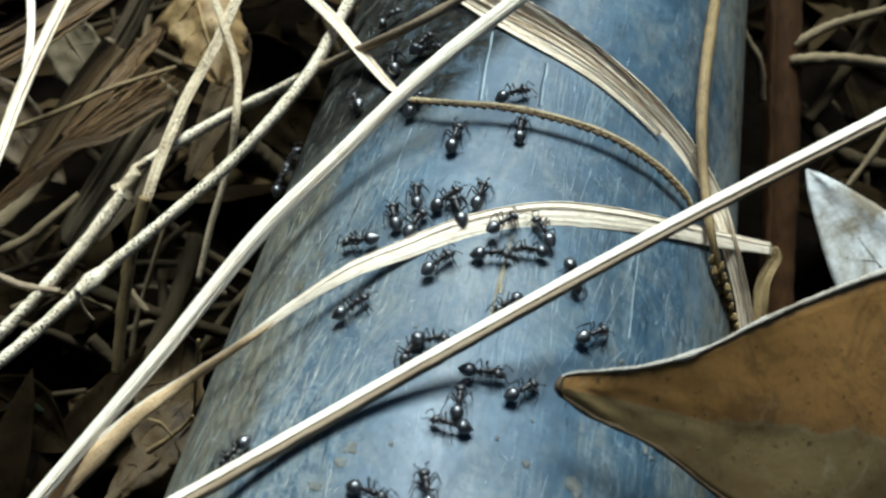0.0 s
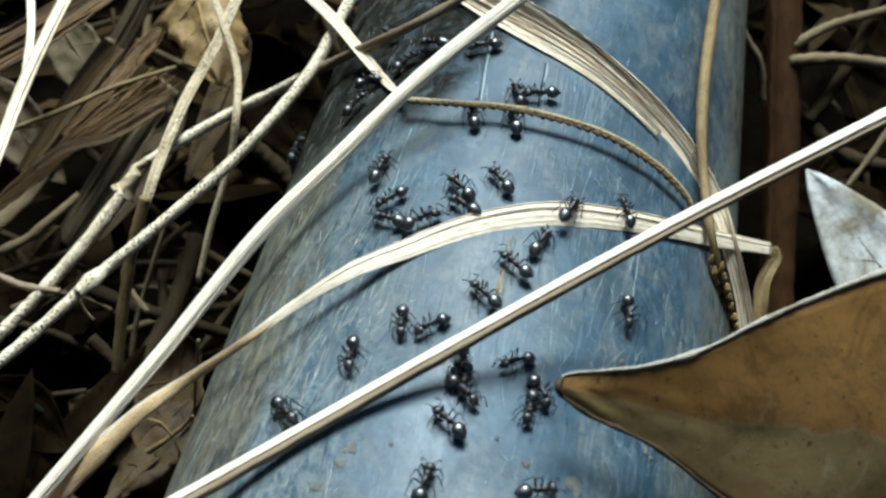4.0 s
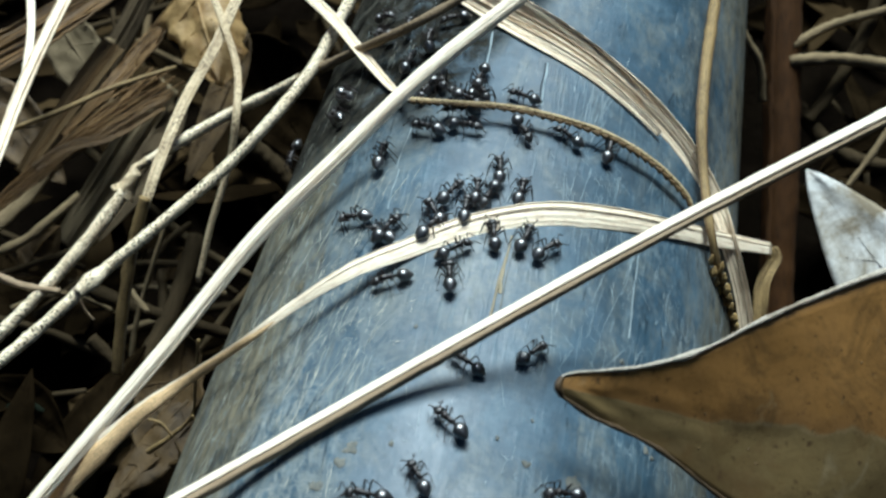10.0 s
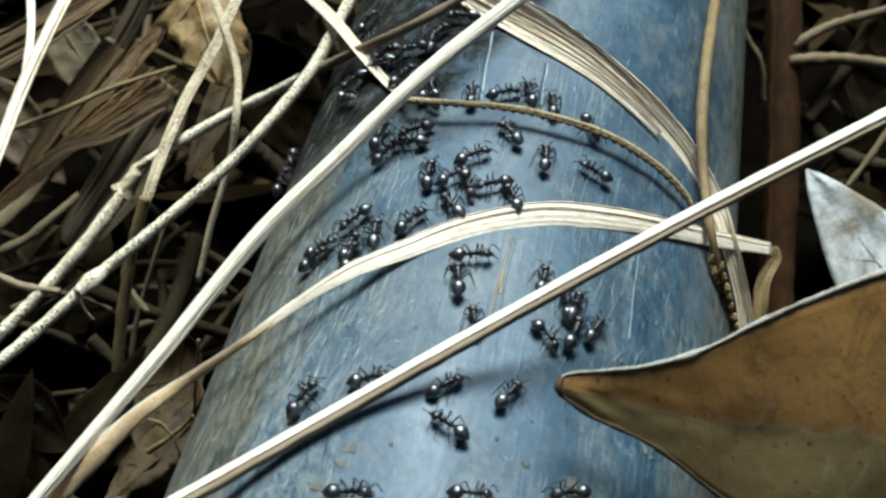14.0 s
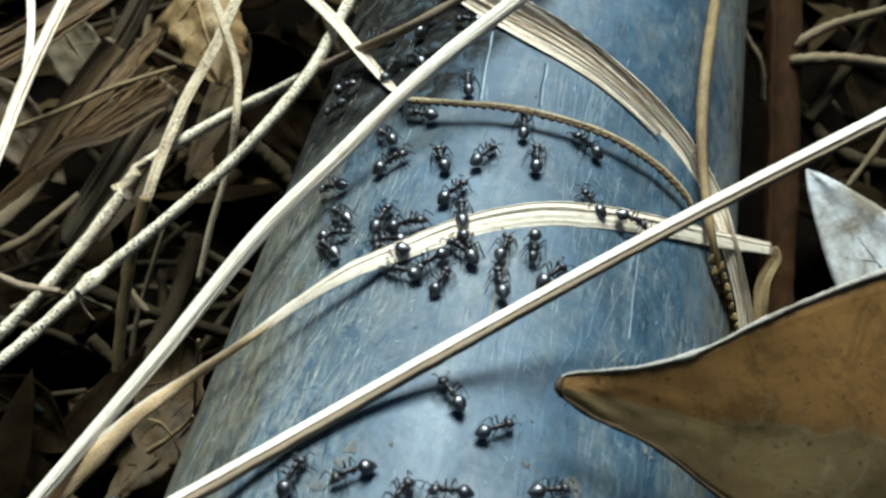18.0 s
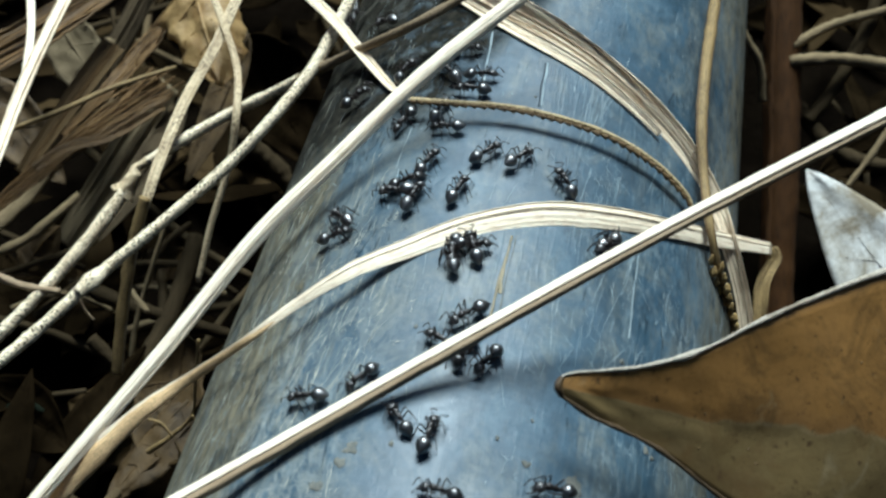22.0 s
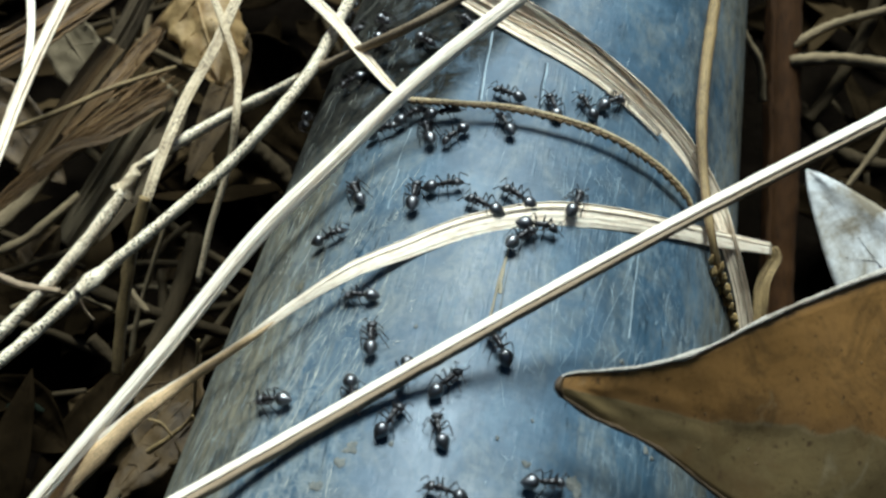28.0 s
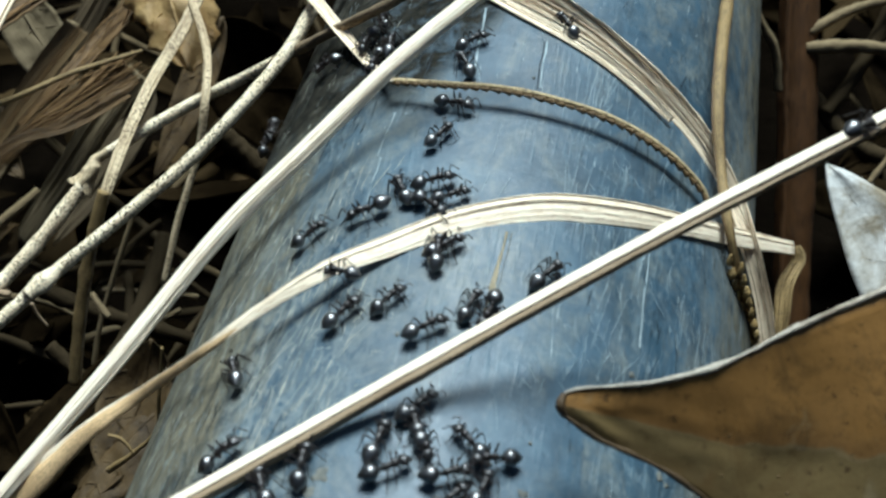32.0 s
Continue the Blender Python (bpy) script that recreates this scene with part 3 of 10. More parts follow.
def make_scuffs(name, label, mat, count, seed, strokes):
    """Short scrapes in the plastic, past counting. strokes: rows of (share, ranges along the pipe, ranges round it, turn and its spread,
    lengths, half widths, curl)."""
    rnd = random.Random(seed)
    verts, faces = [], []
    made = 0
    while made < count:
        pick = rnd.random()
        for share, ys, ths, (turn, spread), lens, wide, curl in strokes:
            pick -= share
            if pick < 0:
                break
        y, th = rnd.uniform(*ys), rnd.uniform(*ths)
        if noise.noise((y * 0.11 + seed, th * 0.06, 2.0)) + 0.5 * noise.noise((y * 0.4, th * 0.2, seed)) < rnd.uniform(-0.25, 0.25):
            continue
        made += 1
        ang, ln = rnd.gauss(turn, spread), lens[0] + (lens[1] - lens[0]) * rnd.random() ** 2
        w = rnd.uniform(*wide) * (1.6 if rnd.random() < 0.12 else 1)
        steps = 6
        a = radians(ang)
        bend = rnd.uniform(-curl, curl)
        base = len(verts)
        cy, cx = y, 0.0
        for s in range(steps + 1):
            f = s / steps
            ww = w * math.sin(math.pi * (0.08 + 0.84 * f)) * (0.6 + 0.8 * rnd.random())
            h = a + bend * f
            for side in (-1, 1):
                yy, xx = cy - side * ww * math.sin(h), cx + side * ww * math.cos(h)
                verts.append(pipe_point(yy, th + math.degrees(xx / PIPE_R), 0.105))
            cy, cx = cy + ln / steps * math.cos(h), cx + ln / steps * math.sin(h)
        for s in range(steps):
            q = base + 2 * s
            faces.append((q, q + 1, q + 3, q + 2))
    me = bpy.data.meshes.new(name)
    me.from_pydata(verts, [], faces)
    tagged(part(name, me, mat, PIPE, label), kind="stuff")


make_scuffs("scuff_mark", "fine pale scrapes in the plastic", M_SCUFF, 900, 11, (
    (0.18, (-66, 30), (-45, 45), (0, 6), (0.8, 6), (0.010, 0.026), 0.1),
    (0.24, (-52, -8), (14, 62), (-42, 8), (0.5, 2.6), (0.010, 0.020), 0.2),
    (0.40, (-55, -2), (16, 66), (4, 7), (1.0, 9), (0.010, 0.026), 0.08),
    (0.18, (-66, 20), (-50, 55), (0, 60), (0.3, 1.3), (0.012, 0.03), 0.4)))
make_scuffs("scrape", "pale khaki scrapes where grit was rubbed in", M_GRIT, 900, 23, (
    (0.62, (-66, -20), (-56, -14), (10, 9), (0.5, 4.5), (0.008, 0.030), 0.3),
    (0.20, (-64, -24), (-50, -8), (40, 30), (0.3, 1.6), (0.008, 0.026), 1.2),
    (0.18, (-66, 10), (-64, -24), (3, 5), (1.0, 6), (0.010, 0.030), 0.1)))
make_scuffs("score_mark", "dark scores in the plastic", M_GROOVE, 420, 31, (
    (0.50, (-60, 6), (-62, -16), (6, 7), (0.8, 6), (0.016, 0.060), 0.15),
    (0.30, (-50, 10), (22, 66), (0, 10), (0.5, 4), (0.014, 0.050), 0.2),
    (0.20, (-30, 30), (-20, 60), (0, 8), (0.5, 3), (0.012, 0.034), 0.2)))

# ---- straws and grass over the pipe ----
def rest(thing, points):
    """Sets a thing's base at the first of its points, with its parts where they were."""
    p = Vector(points[0][:3]) * MM
    thing.location = p
    for c in thing.children:
        c.location = -p
    return thing


def straw(name, points, mat, label, shape="stalk", category="dry straw", extra=(), **how):
    """A stalk with its shaft, and extra parts of (name, points, material, shape, settings)."""
    thing = tagged(new(name), label, category)
    part("shaft", sweep(points, shape, **how), mat, thing)
    for pn, pts, pm, ps, ph in extra:
        part(pn, sweep(pts, ps, **ph), pm, thing)
    return rest(thing, points)


def grass(points, mat, label, cup=0.1, relief=0.05, turns=(0, 0), n=110, seed=0, rag=0.05, fibres=3, fray=0.0, dark=None, margin=None, category="dry grass"):
    """A dry grass leaf: its blade, its two thicker margins, and loose fibres that stray further from it the larger fray is."""
    thing = tagged(new("dry_grass"), label, category)
    rnd = random.Random(seed)
    part("blade", blade_mesh(points, n, 26, cup, relief, turns, 0.12, seed, rag), mat, thing)
    lean = sum(turns) / len(turns)
    for s in (-1, 1):
        pts = [(*p[:3], p[3]) for p in points]
        part("margin", sweep(pts, "rib", n, 1.0, lean, 0, seed * 10 + s, 0.25, None, 0.47 * s, 0.04, cup * 0.6, 0.0, 8), margin if margin and s > 0 else mat, thing)
    for i in range(fibres):
        f = rnd.uniform(-0.42, 0.42)
        pts = []
        for t, p in enumerate(points):
            j = fray * (t / (len(points) - 1)) ** 1.5
            pts.append((p[0] + rnd.uniform(-1, 1) * j, p[1] + rnd.uniform(-1, 1) * j, p[2] + rnd.uniform(-0.3, 1) * j, p[3] * rnd.uniform(0.7, 1.2) * (0.5 if fray > 2 else 1)))
        part("fibre", sweep(pts, "rib", n, 0.8, lean, 0, seed * 10 + 3 + i, 0.3, None, f, rnd.uniform(0.03, 0.06), cup * (4 * f * f - 0.4) + 0.03, 0.0, 8), dark or mat, thing)
    return rest(thing, points)


straw("straw", [(p[0], p[1] + 0.17 * p[3], p[2] + 0.17 * p[3], p[3] * 0.68) for p in [(-24.7, -65.0, 52.3, 1.29), (-13.2, -56.7, 56.3, 1.31), (2.8, -45.1, 61.9, 1.33), (20.2, -32.8, 67.7, 1.4), (42.5, -17.8, 74.6, 1.6)]], M_WHITE, "pale bleached split straw leaning slantwise over the pipe", "split", seed=1, n=90, rough=0.06, k=20, ups=(0.1, 0.12, 0.99),
      # lower side: a brown strip, with the underside's shade put into its colour
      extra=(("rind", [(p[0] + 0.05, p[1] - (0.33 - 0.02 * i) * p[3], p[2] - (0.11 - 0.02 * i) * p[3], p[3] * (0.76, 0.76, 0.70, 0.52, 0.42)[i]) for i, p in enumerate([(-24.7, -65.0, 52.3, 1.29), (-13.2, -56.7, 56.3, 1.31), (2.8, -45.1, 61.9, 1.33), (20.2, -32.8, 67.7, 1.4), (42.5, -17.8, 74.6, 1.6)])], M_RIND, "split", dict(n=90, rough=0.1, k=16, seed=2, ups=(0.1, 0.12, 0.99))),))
grass([(-49.8, -57.7, 26.4, 1.78), (-46.1, -52.9, 30.3, 1.84), (-40.2, -45.6, 36.1, 1.84), (-33.7, -37.6, 42.5, 1.90), (-25.3, -26.6, 51.1, 1.97), (-18.2, -19.2, 56.8, 1.91), (-9.2, -9.9, 63.8, 1.85), (-1.1, -2.8, 68.9, 1.78), (4.7, 1.9, 72.4, 1.78)], M_WHITE, "long cream grooved grass stem leaning on the pipe", -0.28, 0.05, (8, 0, -6), 110, 2, 0.04, 2, 0.0, M_STRAW)
WRAP = [(-47.9, -52.9, 26.4, 2.85), (-41.9, -48.8, 32.0, 2.81), (-35.1, -44.0, 38.5, 1.82), (-29.6, -41.2, 42.6, 1.24), (-21.3, -43.3, 53.3, 0.92), (-16.7, -40.0, 56.2, 1.04), (-11.6, -36.0, 58.2, 1.62), (-6.6, -31.7, 58.1, 2.12), (-0.8, -27.6, 58.4, 2.50), (6.5, -23.7, 57.8, 2.73), (13.7, -20.5, 55.4, 2.66), (20.7, -16.2, 50.8, 2.31), (27.3, -9.7, 43.7, 2.11), (33.8, -5.2, 38.9, 1.55)]
WRAP_LINE = [tuple(p) for p in spline(WRAP, 60) if abs(p[0]) < 24]
LYING = grass(WRAP, M_STRAW, "flat dry grass leaf wrapped across the pipe", -0.06, 0.012, (-6, -6, -10, -16, -14, -6, 0, 0, 0, 0, 0, 0, 0, 0), 150, 3, 0.06, 1, 0.0, M_STRAW, M_RIND)
part("brown_edge", sweep([(*p[:3], p[3] * (1.0, 1.0, 1.0, 1.1, 0.9, 0.15)[i]) for i, p in enumerate(WRAP[:6])], "rib", 80, 0.3, -4, 0, 77, 0.12, None, 0.10, 0.86, 0.06, 0.0, 10), M_UNDER, LYING, "brown weathered edge").location = -LYING.location
grass([(33.8, -5.1, 39.0, 1.35), (34.4, -6.2, 38.0, 1.55), (33.4, -8.7, 36.3, 2.05), (33.4, -12.1, 33.8, 1.95), (33.5, -16.2, 29.9, 1.5)], M_BROWN, "crumpled brown folded tip of a dry grass leaf", 0.2, 0.12, (10, -40, -60), 60, 4, 0.15, 2)
grass([(-11.7, 17.7, 57.9, 3.84), (-4.0, 11.1, 59.1, 4.70), (2.3, 7.4, 58.9, 4.32), (8.3, 4.2, 57.7, 3.85), (15.0, 1.0, 54.8, 3.55), (20.8, -1.5, 50.6, 3.02), (25.3, -4.3, 45.8, 2.41), (28.1, -8.8, 42.5, 2.06), (30.6, -12.1, 37.4, 1.86), (32.5, -16.0, 31.7, 1.81)], M_GREYGRASS, "wide twisted dry grass leaf lying over the pipe", 0.12, 0.06, (-35, -22, -15, 0, 10, -10, 0), 150, 5, 0.06, 4, 0.5, M_RIND)
grass([(-3.8, 9.3, 58.3, 1.42), (1.1, 5.9, 58.5, 1.53), (5.5, 3.7, 58.0, 1.51), (10.0, 1.6, 56.9, 1.36), (14.5, -0.7, 55.0, 1.09), (18.1, -2.4, 52.8, 0.81)], M_GREYGRASS, "split strip of a dry grass leaf", 0.1, 0.10, (0, -10), 70, 6, 0.06, 2)
grass([(-35.2, 27.1, 47.2, 1.63), (-27.0, 16.1, 50.2, 1.53), (-20.8, 6.9, 52.3, 1.46), (-15.3, -1.2, 54.2, 1.11), (-11.4, -8.3, 58.4, 0.53)], M_GREYGRASS, "pale dry grass sheath tapering to a point", 0.15, 0.06, (0, 30), 60, 7, 0.05, 3, 0.0, M_RIND)
straw("stalk", [(-11.6, -7.7, 57.9, 0.6), (-6.1, -9.1, 59.4, 0.59), (0.5, -9.1, 59.8, 0.58), (7.1, -9.0, 58.9, 0.58), (13.0, -8.8, 56.9, 0.58), (17.9, -8.9, 53.9, 0.59), (21.7, -9.5, 50.6, 0.53), (23.1, -10.5, 48.8, 0.4)], M_NOTCH, "thin golden-brown notched stalk arching over the pipe", "stalk", "stalk", seed=8, n=130, rough=0.08,
      extra=(("notched_edge", [(-11.5, -8.0, 57.8, 0.46), (-6.0, -9.5, 59.4, 0.45), (0.6, -9.5, 59.7, 0.45), (7.1, -9.5, 58.8, 0.45), (13.1, -9.2, 56.7, 0.52), (18.0, -9.4, 53.7, 0.52), (21.7, -10.0, 50.4, 0.46), (23.2, -10.9, 48.6, 0.4)], M_DARKEDGE, "stalk", dict(n=260, saw=0.6, rough=0.1, seed=9, k=8)),))
straw("stalk", [(23.7, 32.5, 52.5, 1.48), (23.2, 21.2, 52.9, 1.49), (22.8, 9.7, 53.3, 1.42), (23.0, 1.5, 51.8, 1.38), (23.9, -5.0, 49.5, 1.15), (25.2, -12.1, 48.0, 0.99), (27.0, -14.8, 43.5, 0.86), (29.0, -14.9, 37.5, 0.82), (31.2, -14.4, 30.6, 0.77)], M_BROWN, "golden-brown upright stalk beside the pipe", "stalk", "stalk", seed=9, n=130, rough=0.07,
      extra=(("rib", [(p[0] - 0.36 * p[3], p[1] - 0.30 * p[3], p[2] + 0.12 * p[3], p[3] * 0.32) for p in [(23.7, 32.5, 52.5, 1.48), (23.2, 21.2, 52.9, 1.49), (22.8, 9.7, 53.3, 1.42), (23.0, 1.5, 51.8, 1.38), (23.9, -5.0, 49.5, 1.15), (25.2, -12.1, 48.0, 0.99), (27.0, -14.8, 43.5, 0.86), (29.0, -14.9, 37.5, 0.82), (31.2, -14.4, 30.6, 0.77)]], M_DARKEDGE, "stalk", dict(n=130, rough=0.3, seed=3, k=8)),
             ("rib", [(p[0] + 0.38 * p[3], p[1] - 0.26 * p[3], p[2] + 0.08 * p[3], p[3] * 0.26) for p in [(23.7, 32.5, 52.5, 1.48), (23.2, 21.2, 52.9, 1.49), (22.8, 9.7, 53.3, 1.42), (23.0, 1.5, 51.8, 1.38), (23.9, -5.0, 49.5, 1.15), (25.2, -12.1, 48.0, 0.99), (27.0, -14.8, 43.5, 0.86), (29.0, -14.9, 37.5, 0.82), (31.2, -14.4, 30.6, 0.77)]], M_DARKEDGE, "stalk", dict(n=130, rough=0.35, seed=5, k=8))))
straw("straw", [(-63.4, -35.3, 25.1, 1.57), (-56.9, -27.3, 28.3, 1.59), (-52.0, -20.8, 31.1, 1.68)], M_SPECK, "weathered pale straw with dark specks and a joint", "stalk", seed=10, n=50, rough=0.08,
      extra=(("upper_shaft", [(-50.2, -18.2, 31.9, 1.62), (-43.9, -11.3, 35.4, 1.56), (-37.3, -3.8, 39.3, 1.57), (-32.6, 2.6, 42.9, 1.58), (-29.0, 10.4, 45.6, 1.68), (-26.8, 17.8, 48.6, 1.63), (-25.1, 24.8, 51.5, 1.57)], M_SPECK, "stalk", dict(n=90, rough=0.08, seed=11)), ("node", [(-52.4, -22.2, 31.3, 1.67), (-51.4, -20.5, 31.7, 2.12), (-50.7, -19.4, 31.9, 1.9), (-49.7, -17.8, 32.2, 1.62)], M_SPECK, "stalk", dict(n=30, rough=0.25, seed=12))))
straw("straw", [(-69.5, -26.8, 17.5, 1.68), (-62.9, -16.8, 22.0, 1.79), (-58.0, -8.7, 25.7, 1.97), (-54.2, -1.1, 29.4, 2.07)], M_SPECK, "weathered jointed straw with a broken node", "stalk", seed=13, n=60, rough=0.1,
      extra=(("upper_shaft", [(-51.6, 2.5, 32.3, 1.35), (-49.0, 4.6, 33.4, 1.59), (-42.0, 9.8, 36.1, 1.6), (-36.3, 11.3, 39.3, 1.5), (-31.2, 11.6, 42.9, 1.4)], M_SPECK, "stalk", dict(n=60, rough=0.1, seed=14)), ("weathered_end", [(-32.0, 11.6, 42.3, 1.33), (-27.6, 11.0, 45.8, 1.3), (-23.0, 9.2, 50.2, 1.26), (-14.3, 4.8, 58.7, 1.19), (-7.2, 8.6, 62.1, 1.11)], M_SHADE_STRAW, "stalk", dict(n=60, rough=0.15, seed=24)), ("node", [(-54.7, -1.6, 29.0, 2.07), (-53.7, -0.0, 30.3, 2.47), (-53.0, 1.5, 31.6, 1.43), (-51.2, 2.8, 32.5, 1.19)], M_TAN, "stalk", dict(n=40, rough=0.5, seed=15))))
LEANING = grass([(-45.2, 31.5, 43.4, 1.6), (-46.3, 20.0, 40.3, 1.72), (-47.9, 10.8, 38.0, 1.68), (-48.6, 2.2, 35.7, 1.64), (-49.2, -4.9, 32.6, 1.54), (-50.9, -8.6, 26.0, 1.41), (-52.2, -13.1, 17.8, 1.43), (-52.9, -17.7, 9.3, 1.37)], M_TAN, "tan dry stalk leaning in the litter", -0.22, 0.07, (0, -10), 80, 12, 0.06, 3, 0.0, M_RIND, category="stalk")
part("brown_base", sweep([(p[0], p[1] - 0.3, p[2] + 0.3, p[3] * 1.05) for p in [(-45.2, 31.5, 43.4, 1.6), (-46.3, 20.0, 40.3, 1.72), (-47.9, 10.8, 38.0, 1.68), (-48.6, 2.2, 35.7, 1.64), (-49.2, -4.9, 32.6, 1.54), (-50.9, -8.6, 26.0, 1.41), (-52.2, -13.1, 17.8, 1.43), (-52.9, -17.7, 9.3, 1.37)][4:]], "rib", 60, 0.7, 0, 0, 78, 0.2, None, 0, 1, 0, 0, 12), M_BROWN, LEANING, "golden-brown lower end").location = -LEANING.location
grass([(-50.4, 30.5, 43.4, 1.18), (-45.7, 22.8, 41.9, 1.07), (-41.7, 15.5, 40.3, 1.12), (-39.6, 7.8, 38.7, 1.1), (-40.1, 3.7, 32.7, 0.95), (-42.1, -1.6, 25.2, 0.96), (-43.4, -6.4, 18.3, 0.81)], M_TAN, "thin curved tan stalk", -0.25, 0.05, (0, 0), 60, 13, 0.06, 1, 0.0, M_RIND, category="stalk")
grass([(-67.4, 45.5, 30.1, 3.76), (-72.5, 38.5, 21.7, 4.36), (-79.5, 31.3, 13.0, 4.79), (-84.7, 24.7, 5.1, 4.25)], M_DULL_SHADED, "broad dull grey-brown dry grass leaf in the shade", -0.1, 0.08, (0, -10), 50, 51, 0.08, 2)
grass([(-61.7, 34.8, 19.0, 3.76), (-66.9, 29.7, 12.6, 5.3), (-72.9, 22.6, 3.8, 5.74), (-78.2, 16.7, -3.6, 4.25)], M_ASH, "broad dull brown dry grass leaf under the straws", -0.1, 0.08, (0, -10), 50, 52, 0.08, 2)
grass([(-71.1, 28.3, 42.3, 2.05), (-70.6, 16.1, 41.3, 2.05), (-69.9, 6.1, 40.4, 1.98), (-69.0, -2.3, 39.4, 1.77), (-68.1, -10.3, 38.4, 1.65)], M_GREYGRASS, "pale cream grass stem standing in the litter", -0.16, 0.09, (0, 0), 70, 14, 0.05, 4, 0.0, M_RIND)
grass([(-78.4, 28.6, 41.1, 1.29), (-74.1, 18.6, 40.5, 1.25), (-71.7, 11.3, 40.2, 1.13), (-70.9, 7.3, 39.3, 0.8), (-70.5, 2.3, 38.3, 0.63)], M_WHITE, "pale cream curved grass stem beside another", -0.16, 0.09, (0, 0), 70, 15, 0.05, 3, 0.0, M_RIND)
straw("twig", [(-78.7, 5.7, 29.2, 0.75), (-69.5, 12.0, 30.6, 0.84), (-62.8, 17.9, 31.6, 0.76), (-55.1, 24.5, 31.6, 0.61)], M_BROWN, "thin brown twig lying on dry leaves", "stalk", "twig", seed=16, rough=0.1)
straw("root", [(-70.1, -14.6, 23.7, 1.1), (-64.8, -15.6, 23.1, 1.01), (-59.3, -15.8, 23.3, 0.85)], M_RIND, "small brown rootlet over the straws", "stalk", "root", seed=17, rough=0.3)
straw("root", [(-56.5, -16.1, 22.5, 0.46), (-55.9, -16.4, 20.7, 0.39), (-55.0, -16.5, 19.1, 0.31)], M_RIND, "tiny curled rootlet hanging off a straw", "stalk", "root", seed=18, n=24)
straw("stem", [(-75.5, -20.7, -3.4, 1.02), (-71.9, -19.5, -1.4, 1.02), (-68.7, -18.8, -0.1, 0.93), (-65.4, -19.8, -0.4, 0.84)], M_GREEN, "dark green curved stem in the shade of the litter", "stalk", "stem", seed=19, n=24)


def make_husks():
    """Dry seed husks strung along the foot of the upright stalk."""
    for i, (x, y, z, w) in enumerate(spline([(23.7, 32.5, 52.5, 1.48), (23.2, 21.2, 52.9, 1.49), (22.8, 9.7, 53.3, 1.42), (23.0, 1.5, 51.8, 1.38), (23.9, -5.0, 49.5, 1.15), (25.2, -12.1, 48.0, 0.99), (27.0, -14.8, 43.5, 0.86), (29.0, -14.9, 37.5, 0.82), (31.2, -14.4, 30.6, 0.77)], 60)[42:60]):
        side = 1 if i % 2 else -1
        pts = [(x + 0.5 * side, y - 0.4, z + 0.9, 0.25), (x + 0.55 * side, y - 0.6, z, 0.62 + 0.2 * (i % 3)), (x + 0.35 * side, y - 0.3, z - 0.9, 0.2)]
        part_ob = part("seed_husk", sweep(pts, "stalk", 14, seed=60 + i, rough=0.3), M_YELLOW if i == 6 else M_HUSK)
        tagged(part_ob, "yellow seed husk caught on the stalk" if i == 6 else "brown dry seed husk caught on the stalk", "husk", "husks on the stalk")


make_husks()

